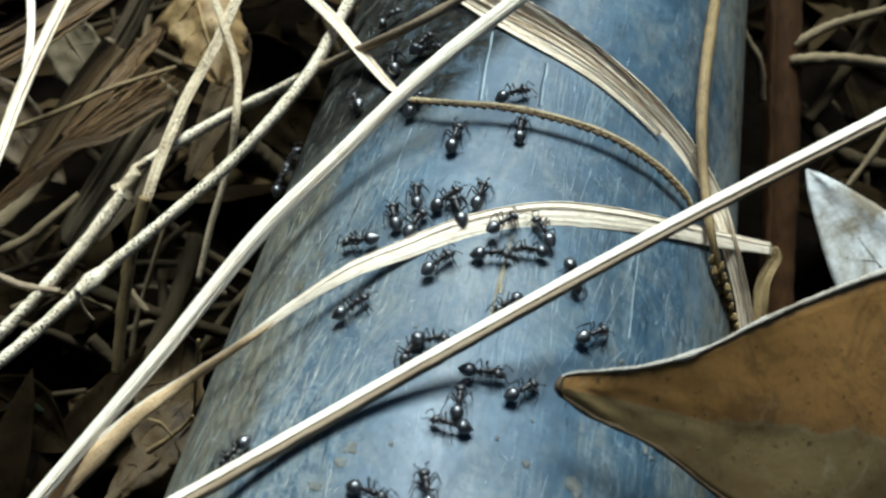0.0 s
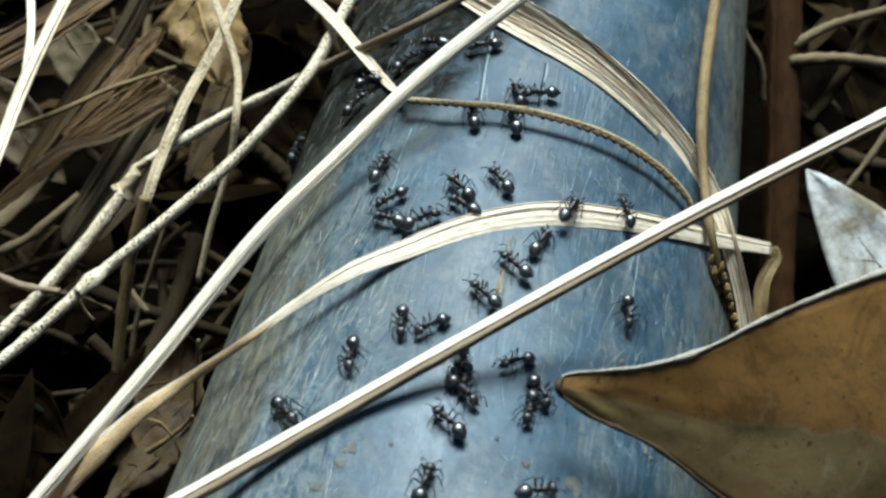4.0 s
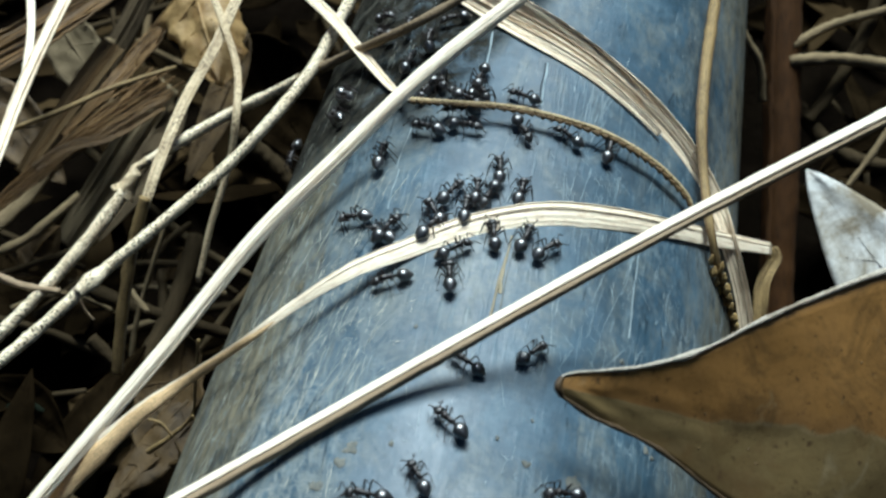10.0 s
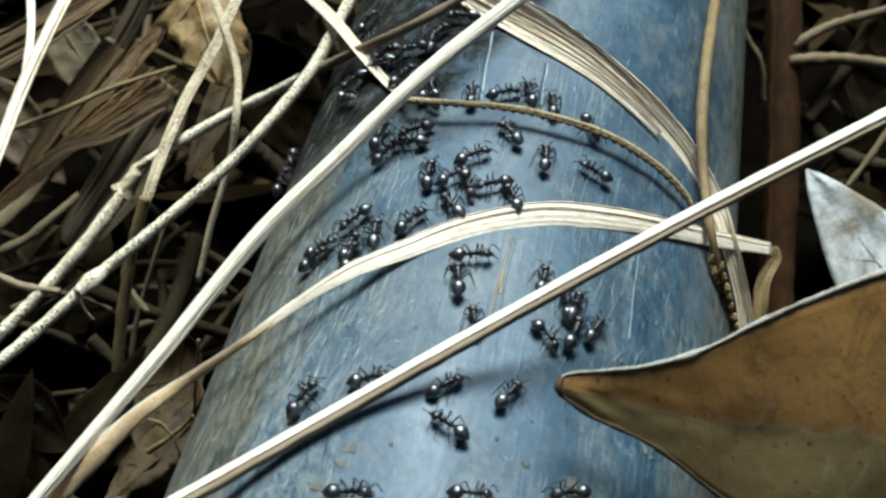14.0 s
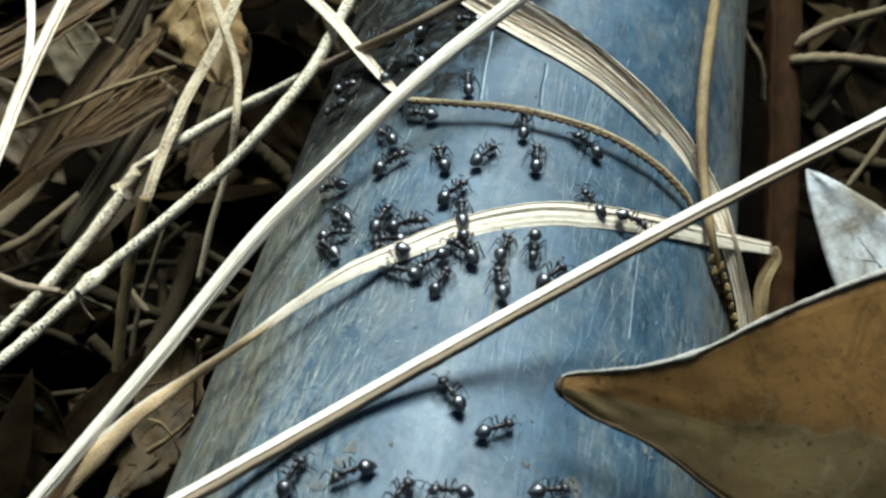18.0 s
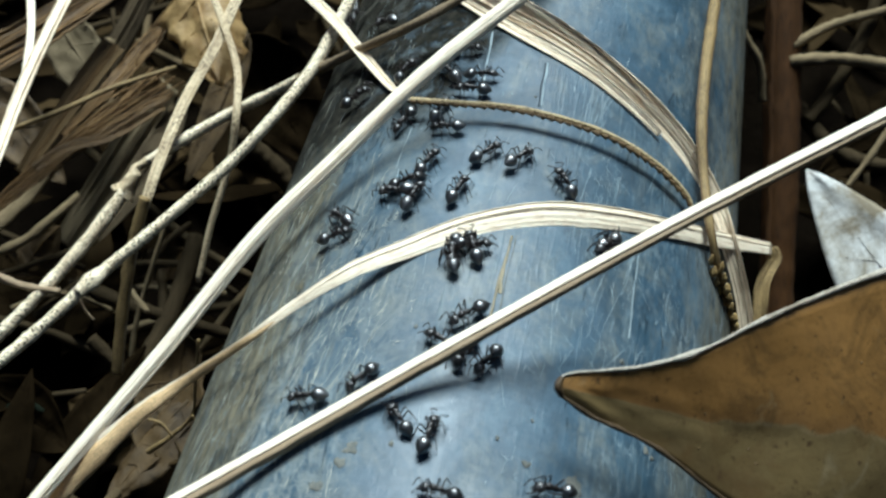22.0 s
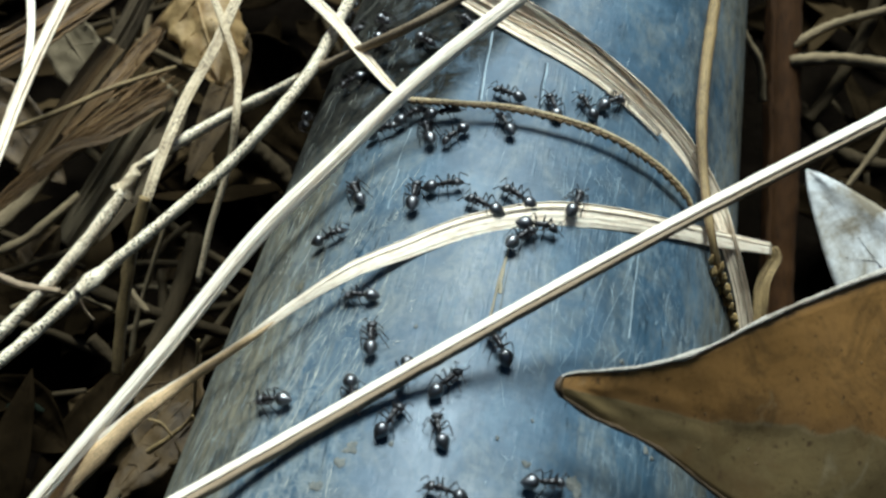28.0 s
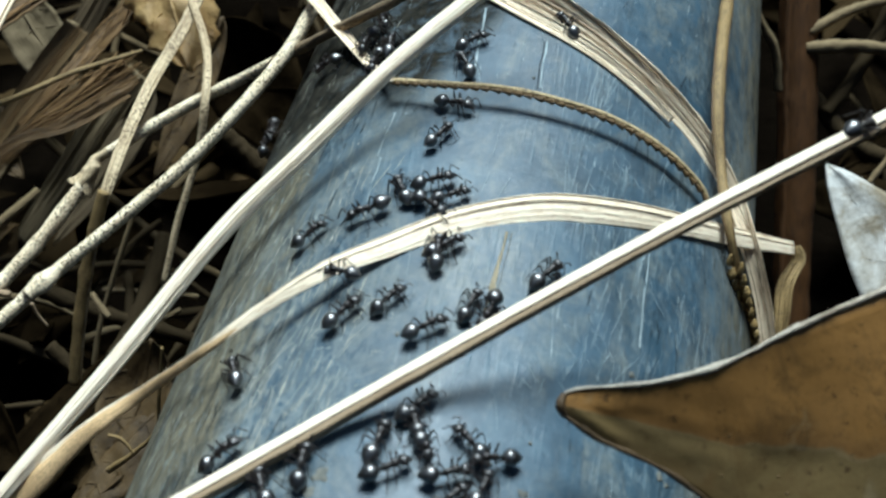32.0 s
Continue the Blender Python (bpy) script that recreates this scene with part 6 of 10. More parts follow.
    crawl(next(crew), (0, -25.4, -4.5, -28, 0), (0.47, -25, -2.2, 72, 0), (0.72, -24.2, 2.2, 72, 0), (1, -23.8, 4.4, -50, 0), (1.38, -23.6, 2.1, -80, 0), (1.63, -23.1, -2.6, -80, 0), (2, -22.9, -5, 101, 0), (3, -22.9, -4.8, -85, 0), (4.84, -21, -5.8, -16, 0), (5.13, -17.1, -7.9, -16, 0), (6, -15.2, -8.9, -40, 0), (6.34, -14, -10.2, -32, 0), (6.59, -11.6, -13, -32, 0), (7, -10.4, -14.3, -31, 0), (8, -8.9, -14.9, -160, 0), (9, -10, -15.6, 91, 0), (10, -11.8, -16, -73, 0), (10.29, -12.2, -14.2, 111, 0), (10.54, -12.9, -10.6, 111, 0), (11, -13.3, -8.8, -54, 0), (12, -15, -11.2, -46, 0), (12.39, -13.7, -13.4, -41, 0), (12.65, -11.1, -17.7, -41, 0), (13, -9.8, -19.9, -98, 0), (13.28, -10.2, -21.4, -118, 0), (13.53, -11.1, -24.6, -118, 0), (14, -11.5, -26.1, 10, 0), (14.85, -10.5, -43.3, -84, 0), (15.88, -8.5, -77.8, -84, 0), (16.94, -7.5, -95, -84, 0), (32, -7.5, -95, -84, 0))
    crawl(next(crew), (0, -23.7, -6.6, 39, 0), (1, -23.1, -6.6, 50, 0), (1.31, -20, -10.4, -34, 0), (1.66, -13.8, -18.2, -34, 0), (2, -10.7, -22.1, -23, 0), (2.36, -10.6, -18, 89, 0), (2.67, -10.5, -9.9, 89, 0), (3, -10.5, -5.8, 95, 0), (4.03, -9.4, -6.4, -15, 0), (4.28, -7.1, -7.6, -15, 0), (6, -6, -8.2, -106, 0), (7, -4.1, -12.5, -10, 0), (8, -5.1, -14.4, -42, 0), (9, -4.4, -15.6, 48, 0), (9.28, -5.5, -14.1, 145, 0), (9.53, -7.7, -11.2, 145, 0), (10, -8.8, -9.8, -88, 0), (11, -8.7, -11.6, -163, 0), (12, -11.6, -13.2, -91, 0), (13, -10.1, -14.8, 110, 0), (14, -12.2, -18.5, -108, 0), (15.08, -11.2, -37.6, -84, 0), (16.12, -9.2, -75.9, -84, 0), (16.94, -8.2, -95, -84, 0), (32, -8.2, -95, -84, 0))
    crawl(next(crew), (0, -22.6, -0.7, 6, 0), (0.34, -22.2, 2.1, 74, 0), (0.59, -21.3, 7.6, 74, 0), (1, -20.9, 10.4, 49, 0), (1.38, -20.4, 4.4, -81, 0), (1.73, -19.4, -7.5, -81, 0), (2, -18.8, -13.4, 37, 0), (2.37, -19.7, -8.7, 108, 0), (2.72, -21.3, 0.8, 108, 0), (3, -22.2, 5.5, -49, 0), (4.15, -19.4, 1.3, -39, 0), (4.66, -13.8, -6.9, -39, 0), (6, -11, -11.1, -13, 0), (7, -8.9, -7.9, 170, 0), (7.37, -9, -6.2, 96, 0), (7.62, -9.2, -2.8, 96, 0), (8, -9.3, -1.1, -3, 0), (8.38, -9.4, -2.6, -91, 0), (8.63, -9.4, -5.6, -91, 0), (9, -9.4, -7.1, 14, 0), (10, -11.8, -6.7, 101, 0), (10.4, -12.5, -5.3, 134, 0), (10.65, -14, -2.5, 134, 0), (11, -14.7, -1.1, -88, 0), (12, -15, -0.1, 88, 0), (12.39, -14.9, -1.8, -81, 0), (12.64, -14.6, -5.3, -81, 0), (13, -14.5, -7, -68, 0), (13.39, -15.9, -6.9, 176, 0), (13.64, -18.7, -6.5, 176, 0), (14, -20.1, -6.4, 51, 0), (17, -21.7, -4.5, -143, 0), (18, -22.5, -5.7, 37, 0), (19, -23.1, -5.4, 34, 0), (20, -22.7, -5.5, 22, 0), (21, -22.5, -5.2, 25, 0), (22, -22, -5.1, 19, 0), (23, -22.4, -5.6, 4, 0), (24, -22.7, -6.2, 42, 0), (25, -21.8, -7.2, -30, 0), (28, -21.8, -7.7, 77, 0), (29, -20.1, -7.4, 156, 0), (30, -21, -6.7, -94, 0), (31, -21.4, -4.7, 56, 0), (32, -22.5, -6.9, 68, 0))
    crawl(next(crew), (0, -26.8, 5.3, 42, 1.2), (1, -26.9, 2.6, -20, 1.2), (1.4, -26.5, 1, -65, 0.9), (1.65, -25.7, -2.2, -65, 0.3), (2, -25.4, -3.8, -84, 0), (3, -25.6, -3.3, -108, 0), (6, -22.8, -5, 52, 0), (7, -23.1, -4.2, -42, 0), (8, -23.5, -5.4, 16, 0), (9, -23.1, -5.6, 30, 0), (10, -22.6, -6.1, 30, 0), (11, -22, -5.4, -159, 0), (12, -23, -6.1, 47, 0), (13, -22.7, -6, 43, 0), (14, -21.9, -3.4, 161, 0), (15.82, -22.7, -2.9, 161, 0), (16.07, -24.4, -1.8, 161, 0), (17, -25.3, -1.2, -14, 0), (18, -25.7, -3.5, -10, 0), (18.38, -24.3, -2.7, 18, 0), (18.63, -21.5, -1, 18, 0), (19, -20.1, -0.1, -87, 0), (20, -22.5, -0.2, 11, 0), (20.32, -19.3, 1.7, 18, 0), (20.67, -12.9, 5.5, 18, 0), (21, -9.7, 7.4, 71, 0), (21.42, -11.2, 6.9, -171, 0), (21.67, -14.3, 6.1, -171, 0), (22, -15.8, 5.6, 40, 0), (22.3, -14, 3.3, -35, 0), (22.62, -10.4, -1.3, -35, 0), (23, -8.6, -3.7, -46, 0), (24, -10.9, -6.4, 59, 0), (25, -9.2, -6.2, -52, 0), (26.18, -10, -8.4, -125, 0), (26.43, -11.7, -12.8, -125, 0), (28, -12.5, -15.1, -20, 0), (28.41, -10.3, -15, 0, 0), (28.73, -5.7, -15, 0, 0), (29, -3.5, -15, -73, 0), (29.33, -2.8, -19.3, -73, 0), (29.68, -1.4, -28.1, -73, 0), (30, -0.7, -32.5, -83, 0), (30.31, 0.3, -48.2, -83, 0), (30.64, 2.3, -79.4, -83, 0), (30.94, 3.3, -95, -83, 0), (32, 3.3, -95, -83, 0))
    crawl(next(crew), (0, -26.1, 12.3, -36, 1.2), (0.28, -25.4, 13.3, 35, 1.2), (0.53, -23.9, 15.1, 35, 1.2), (1, -23.2, 16.1, 21, 1.2), (1.31, -22.4, 10.2, -76, 0.9), (1.66, -20.9, -1.5, -76, 0.3), (2, -20.1, -7.4, -70, 0), (2.33, -21.2, -1.6, 109, 0.3), (2.68, -23.4, 9.9, 109, 0.9), (3, -24.5, 15.7, 14, 1.2), (3.9, -23.3, 16.4, 17, 0.9), (4.15, -20.7, 17.9, 17, 0.3), (6, -19.5, 18.6, 7, 0), (7, -17, 18.2, -63, 0), (7.35, -18.1, 14.5, -119, 0), (7.68, -20.3, 6.9, -119, 0), (8, -21.5, 3.1, 148, 0), (9, -20.3, 2.3, 118, 0), (10, -21, 7, 3, 0), (10.38, -19.2, 8.8, 28, 0), (10.67, -15.7, 12.3, 28, 0), (11, -13.9, 14.1, -12, 0), (11.29, -13.2, 12.3, -53, 0), (11.54, -11.7, 8.6, -53, 0), (12, -11, 6.8, -82, 0), (13, -10.8, 5, 81, 0), (14, -12, 1.8, -43, 0), (17, -12.9, -1.9, -14, 0), (17.34, -12.7, -7.6, -87, 0), (17.69, -12.4, -19, -87, 0), (18, -12.2, -24.7, -46, 0), (18.37, -11.5, -24.9, -11, 0), (18.62, -9.9, -25.5, -11, 0), (19, -9.1, -25.8, 28, 0), (19.41, -7.9, -28, -45, 0), (19.66, -5.4, -32.6, -45, 0), (20, -4.2, -34.9, -60, 0), (21, -3.7, -36.3, 130, 0), (22, -1.4, -37.4, 64, 0), (22.35, -0.9, -35.6, 64, 0), (22.6, 0, -32, 64, 0), (23, 0.5, -30.2, -83, 0), (23.33, 1.5, -46.4, -83, 0), (23.66, 3.5, -78.8, -83, 0), (23.94, 4.5, -95, -83, 0), (32, 4.5, -95, -83, 0))
    crawl(next(crew), (0, -30, -23.2, -82, 0), (0.42, -29.6, -25.1, -71, 0), (0.67, -28.9, -28.8, -71, 0), (1, -28.5, -30.7, -11, 0), (1.28, -26.9, -28.9, 32, 0), (1.54, -23.8, -25.3, 32, 0), (2, -22.2, -23.5, 10, 0), (3, -21.9, -24.9, -9, 0), (3.91, -19.1, -23.6, 14, 0), (4.32, -13.6, -21, 14, 0), (6, -10.9, -19.6, -36, 0), (7, -10.4, -21.7, -10, 0), (8, -11, -21.1, 8, 0), (8.37, -13, -19.9, 161, 0), (8.68, -17.1, -17.3, 161, 0), (9, -19.1, -16.1, -14, 0), (9.47, -18.2, -18.1, -50, 0), (9.72, -16.4, -22.1, -50, 0), (10, -15.5, -24, 3, 0), (10.32, -17.1, -22.3, 150, 0), (10.59, -20.3, -18.8, 150, 0), (11, -22, -17, 10, 0), (11.37, -23.7, -16.5, 171, 0), (11.62, -27.1, -15.5, 171, 0), (12, -28.8, -14.9, -115, 0), (13, -29, -20.1, -69, 0), (14, -28.7, -19.6, -4, 0), (17, -27.2, -20, 42, 0), (18, -26.5, -18.9, 16, 0), (19, -26.4, -18.8, 13, 0), (19.39, -25.6, -18, 29, 0), (19.64, -24.1, -16.4, 29, 0), (20, -23.3, -15.6, 44, 0), (21, -23.5, -14.5, -12, 0), (22, -23.2, -13.7, 19, 0), (23, -22.6, -13.4, 37, 0), (24, -22.6, -13.8, 27, 0), (25, -22.6, -13.8, 27, 0), (28, -23.1, -13.7, 0, 0), (29, -24.9, -12.2, -83, 0), (29.33, -23.3, -14, -30, 0), (29.6, -20, -17.5, -30, 0), (30, -18.4, -19.3, 17, 0), (30.34, -20.1, -20.7, -157, 0), (30.61, -23.5, -23.3, -157, 0), (31, -25.2, -24.6, -75, 0), (31.34, -25.6, -23.1, 117, 0), (31.59, -26.4, -20.1, 117, 0), (32, -26.8, -18.6, -110, 0))
    crawl(next(crew), (0, 15.1, -36, 70, 0), (0.29, 21.3, -37, -5, 0), (0.62, 33.8, -39, -5, 0), (0.94, 40, -40, -5, 0), (6.06, 40, -38.6, 176, 0), (6.38, 32.8, -37.6, 176, 0), (6.7, 18.4, -35.6, 176, 0), (7, 11.2, -34.6, 100, 0), (7.34, 11, -31.4, 96, 0), (7.59, 10.7, -24.9, 96, 0), (8, 10.5, -21.7, 120, 0), (9, 9, -17, -18, 0), (10, 9.8, -17.5, -99, 0), (11, 8.8, -17.7, -161, 0), (12, 7.1, -18.8, -161, 0), (13, 7.3, -19.6, -161, 0), (14, 7.3, -19.6, 34, 0), (17, 9.4, -16.9, 51, 0), (18, 9.1, -13.8, -80, 0), (19, 9.3, -16.3, 131, 0), (20, 8, -13.4, -4, 0), (20.29, 16, -14.4, -4, 0), (20.62, 32, -16.4, -4, 0), (20.94, 40, -17.4, 90, 0), (23.28, 40, -9.9, 90, 0), (23.85, 40, 5, 90, 0), (25.06, 40, 12.5, 177, 0), (25.85, 29, 13.5, 177, 0), (26.88, 6.9, 15.5, 177, 0), (28, -4.1, 16.5, -40, 0), (29, -2.9, 16.9, 56, 0), (29.33, -0.8, 11.1, -57, 0), (29.68, 3.2, -0.4, -57, 0), (30, 5.2, -6.1, -4, 0), (30.33, 13.9, -7.1, -4, 0), (30.66, 31.3, -9.1, -4, 0), (30.94, 40, -10.1, -4, 0), (32, 40, -10.1, -4, 0))
    crawl(next(crew), (0, 3.3, -29.8, -11, 0), (0.28, 12.5, -30.8, -3, 0), (0.61, 30.8, -32.8, -3, 0), (0.94, 40, -33.8, 90, 0), (3.46, 40, -30.4, 90, 0), (3.72, 40, -23.7, 90, 0), (6.06, 40, -20.3, 176, 0), (6.4, 32.2, -19.3, 176, 0), (6.73, 16.6, -17.3, 176, 0), (7, 8.8, -16.3, -83, 0), (7.32, 8.4, -17.8, -114, 0), (7.57, 7.7, -20.7, -114, 0), (8, 7.3, -22.2, 108, 0), (9, 6.9, -19.5, -120, 0), (10, 6.2, -21.7, -4, 0), (10.27, 14.6, -22.7, -4, 0), (10.6, 31.5, -24.7, -4, 0), (10.94, 40, -25.7, -90, 0), (14.9, 40, -37.6, -90, 0), (15.81, 40, -61.2, -90, 0), (18.4, 40, -73.1, 163, 0), (19, 33, -69.1, 163, 0), (20, 32.6, -68.8, -16, 0), (20.6, 40, -72.8, -16, 0), (32, 40, -72.8, -16, 0))
    crawl(next(crew), (0, 5.7, -22.8, 29, 0), (1, 4.9, -21.4, 101, 0), (2, 4.9, -20.4, -73, 0), (3, 5.1, -21.3, -72, 0), (6, 5, -19.8, -66, 0), (7, 4.8, -19.7, -74, 0), (8, 4.5, -19.8, 161, 0), (9, 2.9, -18.9, 162, 0), (9.41, 1.4, -17.9, 162, 0), (9.66, -1.6, -16, 162, 0), (10, -3.2, -15.1, 162, 0), (11, -2.6, -14.1, -67, 0), (12, -2.9, -9.5, 20, 0), (13, -2.9, -11.2, -28, 0), (13.28, -0.8, -13.6, -31, 0), (13.63, 3.5, -18.3, -31, 0), (14, 5.7, -20.7, -4, 0), (14.78, 14.2, -21.7, -4, 0), (15.68, 31.4, -23.7, -4, 0), (16.58, 40, -24.7, -4, 0), (32, 40, -24.7, -4, 0))
    crawl(next(crew), (0, -2.1, -37.7, -31, 0), (0.34, -2, -39.2, -79, 0), (0.59, -1.7, -42, -79, 0), (1, -1.5, -43.5, -95, 0), (2, -2.6, -38.7, 113, 0), (3, -2.6, -38.7, 99, 0), (6, -3, -33.8, -66, 0), (7, -2.7, -34.2, -152, 0), (8, -4, -35.4, -99, 0), (9, -4.4, -40.8, -57, 0), (10, -3, -43.5, -40, 0), (10.44, -1.8, -45.1, -35, 0), (10.69, 0.7, -48.3, -35, 0), (11, 1.9, -49.9, 122, 0), (11.36, 1.1, -47.6, 122, 0), (11.61, -0.5, -42.9, 122, 0), (12, -1.3, -40.6, 162, 0), (13, -2.1, -40.1, -22, 0), (14, -0.3, -41.5, 125, 0), (15.73, -0.6, -44.1, -103, 0), (15.98, -1.3, -49.4, -103, 0), (17, -1.6, -52, 77, 0), (17.31, -1.4, -50.5, 77, 0), (17.56, -1, -47.5, 77, 0), (18, -0.8, -46, -81, 0), (18.29, 0.2, -58.3, -81, 0), (18.61, 2.2, -82.8, -81, 0), (18.94, 3.2, -95, -81, 0), (32, 3.2, -95, -81, 0))
    crawl(next(crew), (0, 3.9, -20.4, 89, 0), (1, 3, -23.2, -39, 0), (1.41, 3.9, -24.6, -40, 0), (1.66, 5.7, -27.4, -40, 0), (2, 6.5, -28.9, 66, 0), (2.45, 5.5, -28.5, 170, 0), (2.7, 3.5, -27.9, 170, 0), (3, 2.5, -27.5, 89, 0), (6, 2.6, -22, -37, 0), (7, 2.2, -24.3, -13, 0), (8, 3.3, -24.8, -139, 0), (9, 2, -26.9, -66, 0), (10, 2.6, -25, 12, 0), (11, 4.2, -24.3, 124, 0), (11.32, 2.3, -18.8, 124, 0), (11.67, -1.7, -7.8, 124, 0), (12, -3.7, -2.3, -9, 0), (13, -4, -5.5, -145, 0), (14, -5.8, -7.8, -10, 0), (15.1, -5.2, -8.8, -42, 0), (15.35, -4.1, -10.8, -42, 0), (17, -3.5, -11.7, -96, 0), (17.29, -2, -14.7, -46, 0), (17.61, 1.2, -20.7, -46, 0), (18, 2.7, -23.7, -42, 0), (19, 2.7, -25.4, -13, 0), (20, 4.2, -24.3, -28, 0), (20.38, 5.7, -25.8, -28, 0), (20.63, 8.7, -28.8, -28, 0), (21, 10.2, -30.3, -57, 0), (21.29, 8.4, -25.4, 125, 0), (21.64, 4.7, -15.8, 125, 0), (22, 2.9, -11, 87, 0), (23, 3, -7.1, 57, 0), (24, 2.9, -9.1, 54, 0), (24.42, 3.6, -12.4, -69, 0), (24.69, 4.9, -19, -69, 0), (25, 5.6, -22.3, -69, 0), (28, 5.8, -22.4, 134, 0), (29, 5.4, -19.4, -71, 0), (29.44, 5.8, -21.1, -71, 0), (29.69, 6.4, -24.6, -71, 0), (30, 6.7, -26.4, 6, 0), (31, 9.2, -25.9, -173, 0), (31.29, 6.6, -26.5, -173, 0), (31.64, 1.4, -27.7, -173, 0), (32, -1.3, -28.2, -173, 0))
    crawl(next(crew), (0, -33.3, -5, 35, 1.2), (1, -33.4, -4.9, 10, 1.2), (2, -33.2, -5.3, 33, 1.2), (2.31, -32.9, -1.4, 84, 0.9), (2.61, -32.5, 6.4, 84, 0.3), (3, -32.3, 10.2, -18, 0), (4.66, -31.9, 6.7, -81, 0.3), (4.94, -31.3, -0.5, -81, 0.9), (6, -31, -4.1, 13, 1.2), (7, -30, -4.8, 24, 1.2), (8, -32.2, -6.1, 25, 1.2), (8.4, -31.1, -4, 46, 1.2), (8.65, -28.9, 0.2, 46, 1.2), (9, -27.8, 2.4, -15, 1.2), (9.44, -27.1, 1, -45, 0.9), (9.69, -25.7, -1.6, -45, 0.3), (10, -25, -2.9, -3, 0), (11, -24.5, -2.9, 120, 0), (11.34, -25.2, -0.7, 120, 0.3), (11.59, -26.6, 3.7, 120, 0.9), (12, -27.3, 5.9, 1, 1.2), (12.28, -29.4, 9.4, 138, 0.9), (12.63, -33.6, 16.4, 138, 0.3), (13, -35.7, 19.8, 7, 0), (14, -34.7, 21.1, 10, 0), (15.16, -32.9, 21.7, 10, 0), (15.42, -29.3, 22.8, 10, 0), (17, -27.5, 23.4, -128, 0), (17.36, -29.3, 19.2, -128, 0), (17.71, -32.9, 10.6, -128, 0), (18, -34.7, 6.4, -18, 0), (19, -36.4, 9.7, -82, 0), (20, -36.1, 6.1, -17, 0), (21, -37.7, 6.6, -44, 0), (21.32, -36.3, 4.1, -44, 0), (21.59, -33.6, -0.7, -44, 0), (22, -32.2, -3.2, -14, 0), (23, -32.4, -1.1, -32, 0), (23.32, -34.6, -0.5, 172, 0), (23.64, -39, 0.6, 172, 0), (24, -41.2, 1.1, -141, 0), (24.36, -40.4, 0.1, -34, 0), (24.61, -38.8, -1.9, -34, 0), (25, -38.1, -2.9, -6, 0), (26.22, -35.5, 0.1, 32, 0), (26.65, -30.4, 6.1, 32, 0), (28, -27.9, 9.1, 36, 0), (28.32, -30.2, 8.5, -172, 0), (28.65, -34.8, 7.3, -172, 0), (29, -37.1, 6.8, -169, 0), (29.41, -39.3, 6, -169, 0), (29.72, -43.5, 4.5, -169, 0), (30, -45.6, 3.8, 44, 0), (30.31, -45.3, 2.4, -69, 0), (30.56, -44.7, -0.5, -69, 0), (31, -44.4, -1.9, 1, 0), (31.28, -43.6, -1.9, 1, 0), (31.53, -41.8, -1.8, 1, 0), (32, -41, -1.8, 49, 0))
    crawl(next(crew), (0, -31.3, 4.8, 79, 0), (1, -29.5, 2.8, 69, 1.2), (2, -31.4, -0.3, 66, 0), (2.46, -30.7, 2.4, 64, 0), (2.71, -29.2, 7.9, 64, 0), (3, -28.5, 10.7, -30, 0), (4.69, -27.1, 14.1, 53, 0.3), (5.02, -24.3, 20.8, 53, 0.9), (6, -23, 24.2, 10, 1.2), (6.38, -20.1, 24.5, 3, 0.9), (6.73, -14.4, 25, 3, 0.3), (7, -11.6, 25.3, 10, 0), (8, -11.6, 24.4, -8, 0), (9, -9.9, 23.8, 6, 0), (10, -9.8, 23, 2, 0), (11, -10.9, 21, -6, 0), (11.36, -9.9, 18.1, -59, 0), (11.62, -8, 12.2, -59, 0), (12, -7, 9.2, -20, 0), (12.47, -6.3, 7.8, -45, 0), (12.72, -4.7, 5, -45, 0), (13, -4, 3.6, -46, 0), (14, -4.5, 4.1, -18, 0), (15.11, 6.6, 3.1, -3, 0), (16.13, 28.9, 1.1, -3, 0), (16.94, 40, 0.1, 90, 0), (19.56, 40, 2.5, 90, 0), (19.81, 40, 7.3, 90, 0), (24.06, 40, 9.8, 176, 0), (24.39, 32.9, 10.8, 176, 0), (24.72, 18.8, 12.8, 176, 0), (25, 11.7, 13.8, -77, 0), (26.51, 8.4, 16, 161, 0), (27.02, 1.7, 20.3, 161, 0), (28, -1.6, 22.5, 40, 0), (29, -3.1, 25.1, 48, 0), (29.34, -0.9, 21.5, -42, 0), (29.69, 3.4, 14.4, -42, 0), (30, 5.5, 10.9, -38, 0), (31, 6.1, 10.8, -22, 0), (32, 5.4, 9.4, -38, 0))
